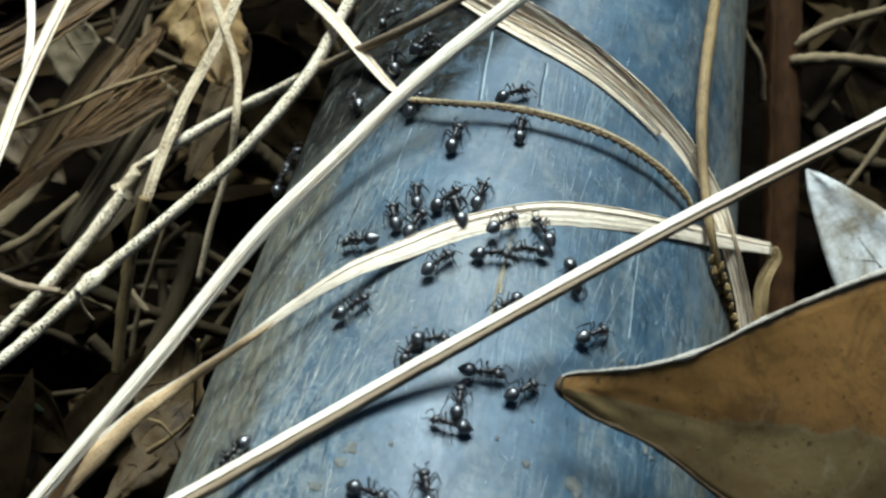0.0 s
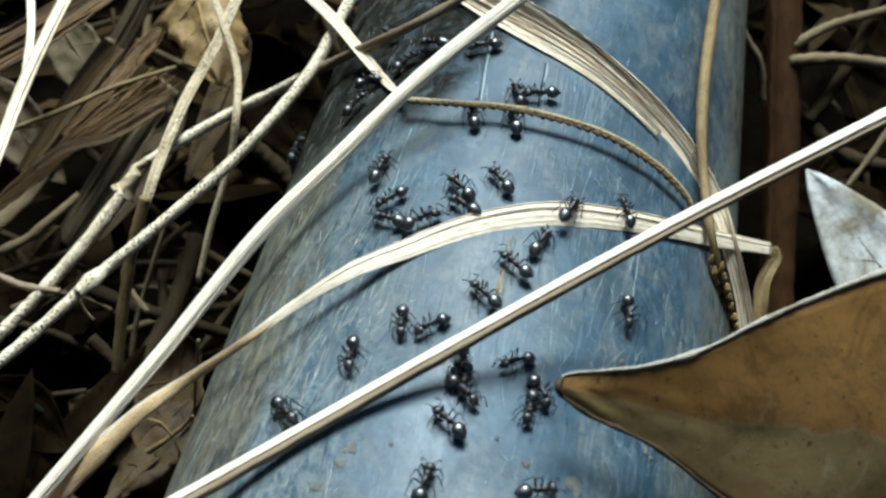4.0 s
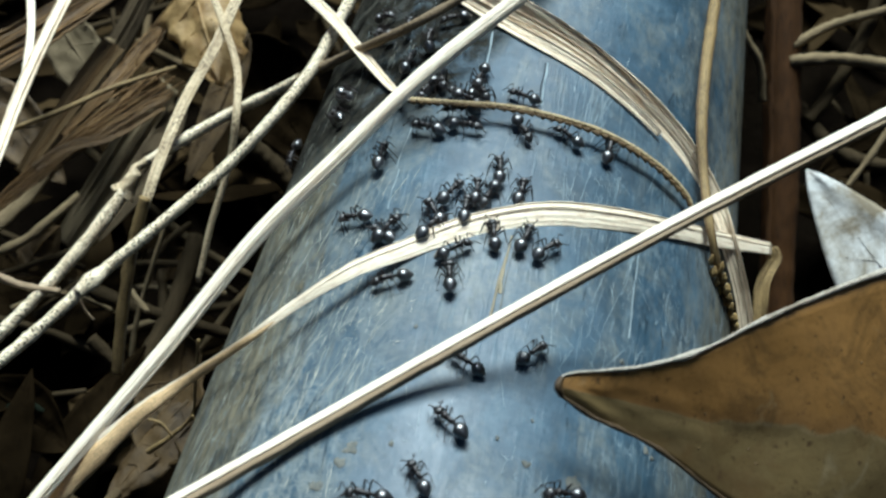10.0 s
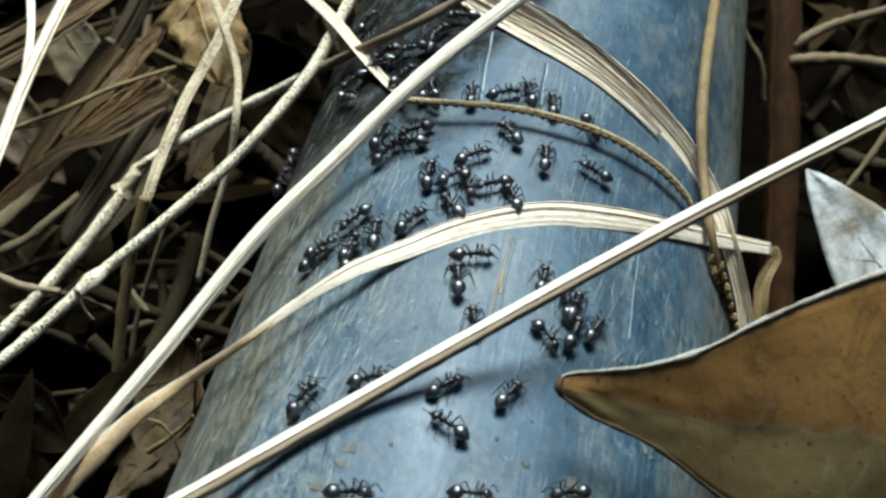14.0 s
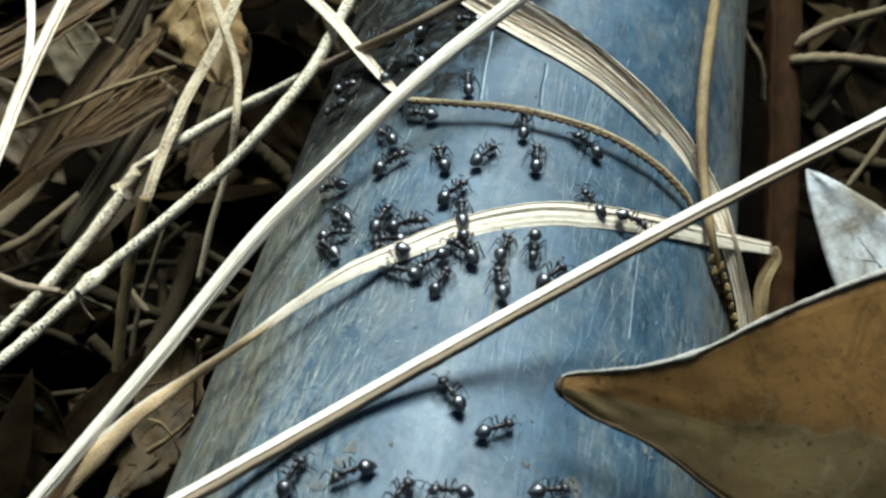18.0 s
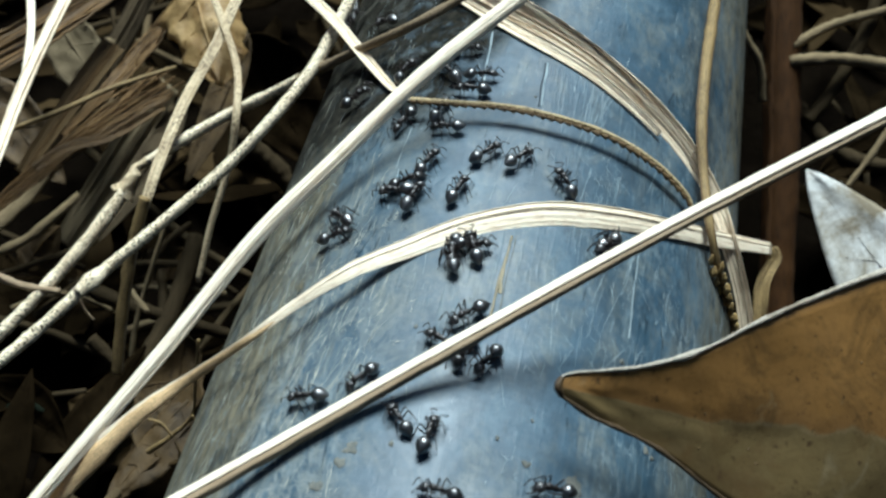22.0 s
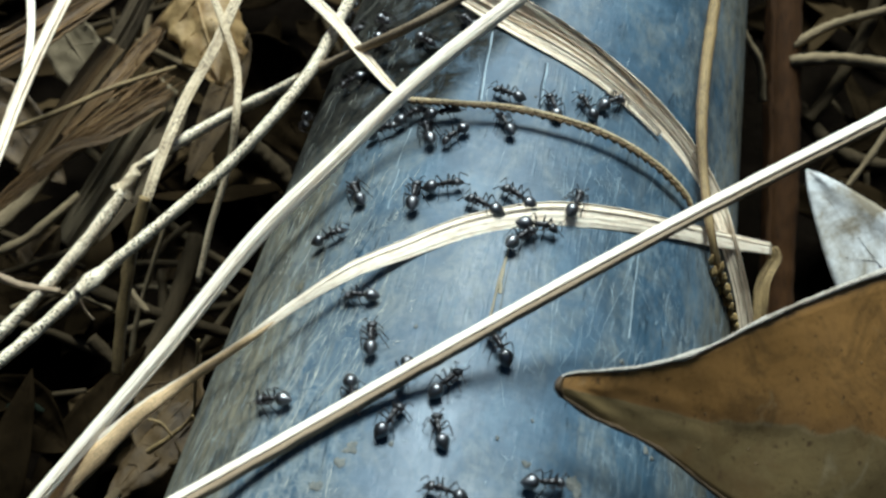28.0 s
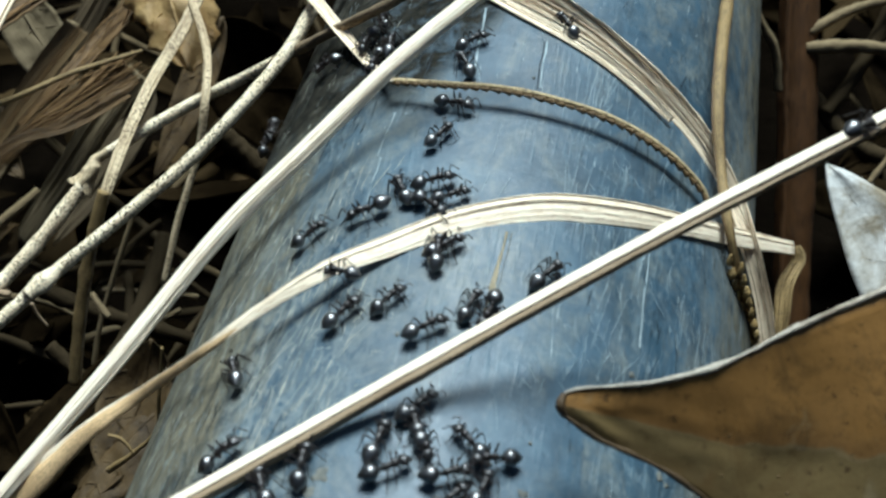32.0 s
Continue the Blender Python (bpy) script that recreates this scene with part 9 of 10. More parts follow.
    crawl(next(crew), (0, -5.7, 100, -93, 0), (6.06, -5.7, 100, -93, 0), (6.36, -6.2, 80.1, -93, 0), (6.7, -7.2, 40.4, -93, 0), (7, -7.7, 20.6, 7, 0), (7.31, -7.1, 16.3, -74, 0), (7.65, -5.8, 7.6, -74, 0), (8, -5.1, 3.3, -81, 0), (9, -4.1, 5.9, -11, 0), (10, -5.5, 2.7, -74, 0), (11, -5.9, 1, -67, 0), (12, -5.4, 0.7, -67, 0), (13, -5.1, 0.6, -67, 0), (14, -5.2, -0.6, 64, 0), (17, -6.1, 1.6, 92, 0), (17.42, -5.5, -1.1, -67, 0), (17.67, -4.2, -6.6, -67, 0), (18, -3.6, -9.3, -10, 0), (18.41, -4.3, -9.8, -157, 0), (18.66, -5.7, -10.9, -157, 0), (19, -6.4, -11.5, 5, 0), (19.33, -4.1, -13.4, -24, 0), (19.68, 0.6, -17.3, -24, 0), (20, 3, -19.3, 138, 0), (20.31, 1.7, -17.1, 138, 0), (20.56, -1, -12.7, 138, 0), (21, -2.3, -10.5, -27, 0), (22, -2.1, -6.2, 87, 0), (22.36, -1.5, -2.1, 75, 0), (22.68, -0.4, 6.1, 75, 0), (23, 0.2, 10.3, 62, 0), (23.4, 1, 7.9, -58, 0), (23.65, 2.6, 3.2, -58, 0), (24, 3.4, 0.9, -61, 0), (25, 3.6, -1.8, -73, 0), (26.04, 1.4, -1.5, 176, 0), (26.36, -3.2, -0.9, 176, 0), (28, -5.4, -0.6, -72, 0), (28.39, -3.6, -3.2, -38, 0), (28.72, 0.1, -8.4, -38, 0), (29, 1.9, -11.1, -177, 0), (30, -0.2, -11.3, 119, 0), (30.41, -1.5, -12.1, -161, 0), (30.66, -4.1, -13.8, -161, 0), (31, -5.4, -14.6, -11, 0), (31.3, -4, -12.8, 35, 0), (31.55, -1.1, -9.1, 35, 0), (32, 0.3, -7.3, 50, 0))
    crawl(next(crew), (0, 4.1, -95, 98, 0), (6.06, 4.1, -95, 98, 0), (6.41, 3.1, -81.2, 98, 0), (6.75, 1.1, -53.6, 98, 0), (7, 0.1, -39.8, 105, 0), (7.3, -0.1, -37.9, 105, 0), (7.55, -0.7, -34.1, 105, 0), (8, -1, -32.2, -90, 0), (9, -1, -35.6, 112, 0), (9.3, -1.9, -31.3, 112, 0), (9.65, -3.8, -22.7, 112, 0), (10, -4.8, -18.3, -158, 0), (10.42, -5.7, -19.1, -158, 0), (10.67, -7.7, -20.6, -158, 0), (11, -8.6, -21.3, -112, 0), (12, -7.7, -16.5, 22, 0), (13, -5.3, -19.3, -33, 0), (13.39, -4.1, -20.8, -33, 0), (13.64, -1.6, -23.7, -33, 0), (14, -0.4, -25.2, 43, 0), (14.98, 0.6, -42.6, -84, 0), (16, 2.6, -77.5, -84, 0), (16.94, 3.6, -95, -84, 0), (32, 3.6, -95, -84, 0))
    crawl(next(crew), (0, 1.1, -95, 98, 0), (6.06, 1.1, -95, 98, 0), (6.38, 0.1, -82.4, 98, 0), (6.71, -1.9, -57.2, 98, 0), (7, -2.9, -44.6, -51, 0), (8, -2.9, -40.7, -5, 0), (9, -0.4, -41.1, -37, 0), (10, 0.3, -42.1, 128, 0), (11, -0.9, -39.2, -62, 0), (11.32, -1.5, -33.2, 100, 0), (11.67, -2.6, -21.4, 100, 0), (12, -3.1, -15.5, -38, 0), (12.3, -0.6, -19.2, -38, 0), (12.65, 4.6, -26.6, -38, 0), (13, 7.1, -30.3, -41, 0), (14, 5.9, -32.3, 75, 0), (17, 6.4, -29.5, -97, 0), (17.31, 7.2, -28, 41, 0), (17.56, 9, -25.2, 41, 0), (18, 9.8, -23.8, 13, 0), (18.26, 17.4, -24.8, -4, 0), (18.59, 32.5, -26.8, -4, 0), (18.94, 40, -27.8, -4, 0), (32, 40, -27.8, -4, 0))
    crawl(next(crew), (0, 6.4, -95, 97, 0), (7.06, 6.4, -95, 97, 0), (7.39, 5.4, -79, 97, 0), (7.72, 3.4, -47.1, 97, 0), (8, 2.4, -31.1, -10, 0), (8.43, 4.1, -31.6, -10, 0), (8.68, 7.3, -32.7, -10, 0), (9, 8.9, -33.3, 104, 0), (10, 10.9, -36.2, -47, 0), (11, 12.4, -39.1, 99, 0), (11.33, 11.9, -34, 99, 0), (11.68, 11.1, -23.6, 99, 0), (12, 10.7, -18.4, 122, 0), (13, 10.1, -16.5, 122, 0), (14, 10, -15.7, -78, 0), (14.77, 17.5, -16.7, -4, 0), (15.54, 32.5, -18.7, -4, 0), (16.18, 40, -19.7, 90, 0), (22.06, 40, -17.7, 176, 0), (22.35, 32.8, -16.7, 176, 0), (22.68, 18.4, -14.7, 176, 0), (23, 11.2, -13.7, -4, 0), (23.28, 18.4, -14.7, -4, 0), (23.61, 32.8, -16.7, -4, 0), (23.94, 40, -17.7, -4, 0), (32, 40, -17.7, -4, 0))
    crawl(next(crew), (0, -18, -95, 95, 0), (9.06, -18, -95, 95, 0), (9.35, -19, -71.6, 95, 0), (9.68, -21, -24.9, 95, 0), (10, -22, -1.6, -3, 0), (11, -20.5, -1.9, -33, 0), (11.45, -20.9, 0.4, 109, 0), (11.7, -21.8, 4.8, 109, 0), (12, -22.2, 7, 160, 0), (12.27, -24.7, 8.7, 160, 0), (12.62, -29.7, 12.1, 160, 0), (13, -32.2, 13.8, -35, 0), (14, -32.7, 14.4, 3, 0), (15.38, -31.8, 14.3, -2, 0), (15.63, -29.9, 14.2, -2, 0), (17, -29, 14.1, -99, 0), (17.32, -29.1, 12.1, -99, 0.3), (17.57, -29.5, 8.1, -99, 0.9), (18, -29.7, 6.1, 8, 1.2), (18.43, -28.7, 7.9, 45, 1.2), (18.68, -26.8, 11.4, 45, 1.2), (19, -25.8, 13.2, 58, 1.2), (19.31, -25.7, 7.2, -88, 0.9), (19.66, -25.4, -4.7, -88, 0.3), (20, -25.3, -10.7, 91, 0), (20.34, -25.3, -7.6, 91, 0), (20.59, -25.4, -1.3, 91, 0), (21, -25.5, 1.8, 24, 0), (21.36, -26.7, 1.6, -174, 0), (21.61, -29.2, 1.1, -174, 0), (22, -30.4, 0.8, 81, 0), (22.38, -30.2, 4, 81, 0), (22.63, -29.7, 10.2, 81, 0), (23, -29.4, 13.3, -8, 0), (24, -29, 9.5, 53, 0), (24.4, -26.9, 9, -7, 0), (24.69, -22.8, 8.1, -7, 0), (25, -20.7, 7.6, -28, 0), (26.17, -18.2, 5.8, -21, 0), (26.56, -13.1, 2.3, -21, 0), (28, -10.5, 0.5, -34, 0), (28.39, -11.7, 4, 121, 0), (28.71, -14, 11.2, 121, 0), (29, -15.1, 14.8, -120, 0), (29.28, -15.2, 9.3, -91, 0), (29.63, -15.3, -1.7, -91, 0), (30, -15.4, -7.2, 19, 0), (30.33, -15.9, -6.1, 132, 0), (30.58, -17, -3.9, 132, 0), (31, -17.5, -2.8, 54, 0), (31.29, -17, -4.2, -56, 0), (31.54, -16, -7, -56, 0), (32, -15.5, -8.4, 31, 0))
    crawl(next(crew), (0, 16.9, -95, 103, 0), (6.06, 16.9, -95, 103, 0), (6.32, 15.9, -87.1, 103, 0), (6.65, 13.9, -71.2, 103, 0), (7, 12.9, -63.2, 127, 0), (7.33, 13.9, -71.2, -77, 0), (7.67, 15.9, -87.1, -77, 0), (7.94, 16.9, -95, -180, 0), (9.87, 14.7, -95, -180, 0), (10.18, 10.3, -95, -180, 0), (13.06, 8.1, -95, 97, 0), (13.33, 7.1, -79.8, 97, 0), (13.66, 5.1, -49.5, 97, 0), (14, 4.1, -34.3, -83, 0), (14.75, 5.1, -49.5, -83, 0), (15.67, 7.1, -79.8, -83, 0), (16.62, 8.1, -95, -180, 0), (22.06, 6.9, -95, 100, 0), (22.36, 5.9, -84.1, 100, 0), (22.68, 3.9, -62.4, 100, 0), (23, 2.9, -51.5, -80, 0), (23.33, 3.9, -62.4, -80, 0), (23.66, 5.9, -84.1, -80, 0), (23.94, 6.9, -95, -80, 0), (32, 6.9, -95, -80, 0))
    crawl(next(crew), (0, -21.8, -95, 95, 0), (9.06, -21.8, -95, 95, 0), (9.4, -22.8, -73.5, 95, 0), (9.73, -24.8, -30.6, 95, 0), (10, -25.8, -9.1, -33, 0), (11, -24.1, -7.2, -5, 0), (12, -25, -4.4, -88, 0), (12.42, -24.5, -7.3, -71, 0), (12.67, -23.4, -12.9, -71, 0), (13, -22.9, -15.8, -5, 0), (13.39, -22.1, -14.8, 33, 0), (13.64, -20.5, -13, 33, 0), (14, -19.7, -12, -0, 0), (15.02, -20.8, -11.6, 166, 0), (15.27, -22.8, -10.7, 166, 0), (17, -23.8, -10.2, 82, 0), (17.35, -24.9, -10.9, -160, 0), (17.6, -26.9, -12.3, -160, 0), (18, -27.9, -12.9, 77, 0), (18.31, -28, -9.5, 95, 0.3), (18.58, -28.4, -2.5, 95, 0.9), (19, -28.5, 1, -12, 1.2), (20, -28, -0.9, -17, 1.2), (20.38, -28.1, 1.4, 99, 1.2), (20.63, -28.5, 5.8, 99, 1.2), (21, -28.7, 8, 71, 1.2), (21.39, -29.1, 6, -111, 1.2), (21.64, -30, 2, -111, 1.2), (22, -30.4, 0, -23, 1.2), (22.29, -27.8, 1.7, 19, 0.9), (22.64, -22.7, 5.1, 19, 0.3), (23, -20.1, 6.8, 4, 0), (23.33, -21, 4.3, -125, 0), (23.58, -22.8, -0.6, -125, 0), (24, -23.7, -3, -127, 0), (25, -25, -4.9, 53, 0), (28, -24.4, -0.2, -68, 0), (29, -23, -0.6, 21, 0), (30, -23.7, -3.8, 34, 0), (30.43, -24, -5.2, -113, 0), (30.68, -24.7, -8.1, -113, 0), (31, -25, -9.5, -104, 0), (32, -26.3, -6.3, 127, 0))
    crawl(next(crew), (0, -78, -2.5, 0, 0), (9.06, -78, -2.5, 0, 0), (9.31, -66.3, -2.5, 0, 0.3), (9.64, -42.9, -2.5, 0, 0.9), (10, -31.2, -2.5, 48, 1.2), (10.36, -34.3, -2.2, 178, 0.9), (10.71, -40.4, -1.8, 178, 0.3), (11, -43.5, -1.5, 46, 0), (12, -46.3, 0.1, 131, 0), (12.45, -46.7, -2.9, -105, 0), (12.7, -47.6, -9, -105, 0), (13, -48.1, -12, 20, 0), (14, -49.1, -11.4, 74, 0), (15.82, -49.8, -9.5, 122, 0), (16.07, -51.1, -5.6, 122, 0), (17, -51.7, -3.7, 12, 0), (17.32, -53.8, -5.6, -155, 0), (17.65, -58, -9.2, -155, 0), (18, -60.1, -11.1, -121, 0), (19, -61.6, -15.8, -117, 0), (19.31, -65.7, -15.8, -180, 0), (19.64, -73.9, -15.8, -180, 0), (19.94, -78, -15.8, 90, 0), (23.02, -78, -13, 0, 0), (23.35, -73.8, -13, 0, 0), (23.69, -65.4, -13, 0, 0), (24, -61.2, -13, -39, 0), (24.37, -59.2, -11.5, 22, 0), (24.68, -55.2, -8.4, 22, 0), (25, -53.1, -6.9, 6, 0), (28, -53.5, -6.1, 22, 0), (29, -54.2, -6.8, -12, 0), (30, -53.8, -6.9, -26, 0), (31, -52.4, -8.1, 55, 0), (31.47, -51.6, -6, 55, 0), (31.72, -50.1, -2, 55, 0), (32, -49.3, 0, 37, 0))
    crawl(next(crew), (0, -24.1, -95, 95, 0), (9.06, -24.1, -95, 95, 0), (9.39, -25.1, -75.5, 95, 0), (9.72, -27.1, -36.5, 95, 0), (10, -28.1, -17, 29, 0), (10.33, -27.6, -18.3, -55, 0), (10.58, -26.5, -21.1, -55, 0), (11, -26, -22.4, 40, 0), (12, -25.7, -24.1, -134, 0), (13, -26.7, -26.1, -141, 0), (14, -26.3, -25.9, -134, 0), (15.74, -25.9, -27.1, -53, 0), (15.99, -24.9, -29.5, -53, 0), (17, -24.4, -30.7, -58, 0), (18, -24.6, -29.8, -50, 0), (19, -24.6, -29.2, -43, 0), (20, -24.4, -29.2, -40, 0), (21, -24.5, -30.8, -56, 0), (22, -25, -29.5, -51, 0), (23, -24, -30.7, -11, 0), (23.37, -22.7, -32, -27, 0), (23.62, -20, -34.5, -27, 0), (24, -18.6, -35.7, -18, 0), (24.32, -17.6, -50.5, -83, 0), (24.65, -15.6, -80.2, -83, 0), (24.94, -14.6, -95, -83, 0), (32, -14.6, -95, -83, 0))
    crawl(next(crew), (0, 40, -31.5, 175, 0), (8.06, 40, -31.5, 175, 0), (8.39, 33.2, -30.5, 175, 0), (8.72, 19.7, -28.5, 175, 0), (9, 12.9, -27.5, -63, 0), (10, 10.7, -28.8, -4, 0), (10.25, 18, -29.8, -4, 0), (10.58, 32.7, -31.8, -4, 0), (10.94, 40, -32.8, -90, 0), (15.31, 40, -42.8, -90, 0), (16.08, 40, -62.8, -90, 0), (18.27, 40, -72.8, 171, 0), (19, 26, -68.8, 137, 0), (19.34, 23.9, -65.1, 137, 0), (19.69, 19.7, -57.9, 137, 0), (20, 17.6, -54.3, -5, 0), (20.48, 23.2, -55.3, -5, 0), (21, 34.4, -57.3, -5, 0), (21.49, 40, -58.3, 90, 0), (25.01, 40, -56.5, 90, 0), (25.26, 40, -52.8, 90, 0), (29.06, 40, -51, 174, 0), (29.37, 34.8, -50, 174, 0), (29.69, 24.4, -48, 174, 0), (30, 19.2, -47, -6, 0), (30.27, 24.4, -48, -6, 0), (30.6, 34.8, -50, -6, 0), (30.94, 40, -51, -6, 0), (32, 40, -51, -6, 0))
    crawl(next(crew), (0, -13.1, 100, -93, 0), (11.06, -13.1, 100, -93, 0), (11.37, -13.6, 81.4, -93, 0), (11.7, -14.6, 44.1, -93, 0), (12, -15.1, 25.4, -68, 0), (12.28, -14.8, 24, -67, 0), (12.53, -14.1, 21, -67, 0), (13, -13.8, 19.6, -115, 0), (14, -14.7, 20.2, -76, 0), (15.38, -15.1, 22.9, 103, 0), (15.63, -15.8, 28.2, 103, 0), (17, -16.1, 30.9, -122, 0), (17.4, -17, 28.4, -122, 0), (17.65, -18.7, 23.4, -122, 0), (18, -19.5, 20.8, -47, 0), (18.36, -20.3, 18, -118, 0), (18.61, -22, 12.3, -118, 0), (19, -22.8, 9.5, -100, 0), (20, -23.3, 7.6, -17, 0), (20.33, -23, 12.9, 84, 0.3), (20.68, -22.4, 23.5, 84, 0.9), (21, -22.1, 28.9, 40, 1.2), (22, -23.8, 26.2, 33, 1.2), (22.36, -23.3, 44.6, 87, 0.9), (22.69, -22.3, 81.5, 87, 0.3), (22.94, -21.8, 100, 87, 0), (32, -21.8, 100, 87, 0))
    crawl(next(crew), (0, -19.8, -95, 97, 0), (11.06, -19.8, -95, 97, 0), (11.41, -20.8, -79.1, 97, 0), (11.74, -22.8, -47.3, 97, 0), (12, -23.8, -31.4, 27, 0), (12.28, -21.7, -29.3, 27, 0), (12.63, -17.3, -25.2, 27, 0), (13, -15.2, -23.1, -56, 0), (14, -15.1, -22.7, 39, 0), (15.06, -14.1, -40.8, -84, 0), (16.09, -12.1, -76.9, -84, 0), (16.94, -11.1, -95, -84, 0), (32, -11.1, -95, -84, 0))
    crawl(next(crew), (0, -23.1, -95, 95, 0), (13.06, -23.1, -95, 95, 0), (13.38, -24.1, -74.4, 95, 0), (13.71, -26.1, -33.2, 95, 0), (14, -27.1, -12.6, 35, 0), (14.93, -27, -11.1, 80, 0), (15.18, -26.7, -8.3, 80, 0), (17, -26.6, -6.9, -161, 0), (17.32, -28.7, -8.2, -161, 0), (17.64, -32.8, -10.9, -161, 0), (18, -34.9, -12.3, -76, 0), (18.29, -37.2, -10.4, 156, 0), (18.64, -41.6, -6.7, 156, 0), (19, -43.9, -4.8, -42, 0), (20, -46.3, -7.8, -5, 0), (20.28, -47.6, -11.1, -125, 0), (20.59, -50.1, -17.7, -125, 0), (21, -51.3, -21, 38, 0), (22, -51, -23.8, -92, 0), (23, -50.3, -25.6, -86, 0), (24, -50.3, -25.7, -84, 0), (25, -50.1, -25.7, -81, 0), (28, -50.7, -31.1, -84, 0), (29, -50.7, -31.3, -86, 0), (30, -51, -33.4, -83, 0), (31, -50.8, -30.8, -76, 0), (31.38, -51.6, -30.5, 170, 0), (31.63, -53.3, -30, 170, 0), (32, -54.2, -29.7, 50, 0))
    crawl(next(crew), (0, -26.2, -95, 96, 0), (13.06, -26.2, -95, 96, 0), (13.41, -27.2, -77.3, 96, 0), (13.74, -29.2, -41.9, 96, 0), (14, -30.2, -24.2, 12, 0), (15.19, -28.4, -22.6, 26, 0), (15.47, -24.9, -19.4, 26, 0), (17, -23.1, -17.8, 38, 0), (17.38, -24.8, -20.8, -136, 0), (17.72, -28.1, -26.8, -136, 0), (18, -29.8, -29.9, -46, 0), (19, -29.3, -30.1, -9, 0), (19.35, -25.8, -31.2, -9, 0), (19.7, -18.7, -33.4, -9, 0), (20, -15.2, -34.5, -83, 0), (20.27, -14.2, -49.6, -83, 0), (20.59, -12.2, -79.9, -83, 0), (20.94, -11.2, -95, -83, 0), (32, -11.2, -95, -83, 0))
    crawl(next(crew), (0, -78, 21.8, 0, 0), (13.06, -78, 21.8, 0, 0), (13.4, -68, 21.8, 0, 0), (13.73, -48.1, 21.8, 0, 0), (14, -38.1, 21.8, 11, 0), (15.41, -35.8, 23.4, 20, 0), (15.77, -31, 26.6, 20, 0), (17, -28.6, 28.3, 32, 0), (17.45, -29.4, 25.2, -116, 0), (17.71, -31, 19.2, -116, 0), (18, -31.8, 16.2, 33, 0), (18.42, -33.4, 16.4, 176, 0), (18.67, -36.8, 16.8, 176, 0), (19, -38.5, 17, -15, 0), (19.35, -36.3, 14.2, -35, 0), (19.7, -32, 8.5, -35, 0), (20, -29.9, 5.7, 34, 0), (20.34, -30.8, 8.4, 124, 0), (20.59, -32.8, 13.8, 124, 0), (21, -33.8, 16.5, 113, 0), (21.36, -31.6, 18.7, 29, 0), (21.71, -27.3, 23.2, 29, 0), (22, -25.1, 25.4, -146, 0), (23, -26.9, 23.1, -139, 0), (23.38, -27.4, 17.8, -99, 0.3), (23.73, -28.3, 7.2, -99, 0.9), (24, -28.8, 1.9, 2, 1.2), (24.45, -27.3, 1.9, 2, 0.9), (24.7, -24.3, 2.1, 2, 0.3), (25, -22.8, 2.2, -24, 0), (28, -22.2, 6, -61, 0), (29, -21.4, 10.5, -108, 0), (29.36, -21.8, 9, -119, 0), (29.61, -22.7, 5.9, -119, 0), (30, -23.2, 4.4, 21, 0), (30.36, -22.9, 10.3, 84, 0), (30.71, -22.2, 22, 84, 0), (31, -21.8, 27.9, 29, 0), (31.32, -24.3, 24.7, -146, 0), (31.67, -29.3, 18.4, -146, 0), (32, -31.8, 15.2, 31, 0))
    crawl(next(crew), (0, -78, -13, 0, 0), (11.02, -78, -13, 0, 0), (11.29, -73.8, -13, 0, 0), (11.63, -65.4, -13, 0, 0), (12, -61.2, -13, -114, 0), (12.27, -65.4, -13, -180, 0), (12.61, -73.8, -13, -180, 0), (12.98, -78, -13, -180, 0), (19.93, -78, -14.1, 0, 0), (21.06, -70.8, -14.1, 0, 0), (21.51, -56.4, -14.1, 0, 0), (22, -49.2, -14.1, -139, 0), (23, -49.9, -12.8, -37, 0), (24, -49.8, -15.3, -131, 0), (24.32, -49.3, -17.2, -66, 0), (24.57, -48.4, -21.1, -66, 0), (25, -47.9, -23, -74, 0), (26.01, -45.5, -22.1, 11, 0), (26.37, -40.6, -20.3, 11, 0), (28, -38.1, -19.4, -83, 0), (28.36, -37.6, -15.9, 73, 0), (28.64, -36.4, -8.9, 73, 0), (29, -35.9, -5.4, -6, 0), (29.41, -35.4, -6.8, -59, 0.3), (29.66, -34.5, -9.4, -59, 0.9), (30, -34.1, -10.8, -16, 1.2), (31, -36.9, -11.8, -71, 0), (31.38, -36.6, -13.4, -76, 0), (31.63, -36.2, -16.6, -76, 0), (32, -36, -18.3, -72, 0))
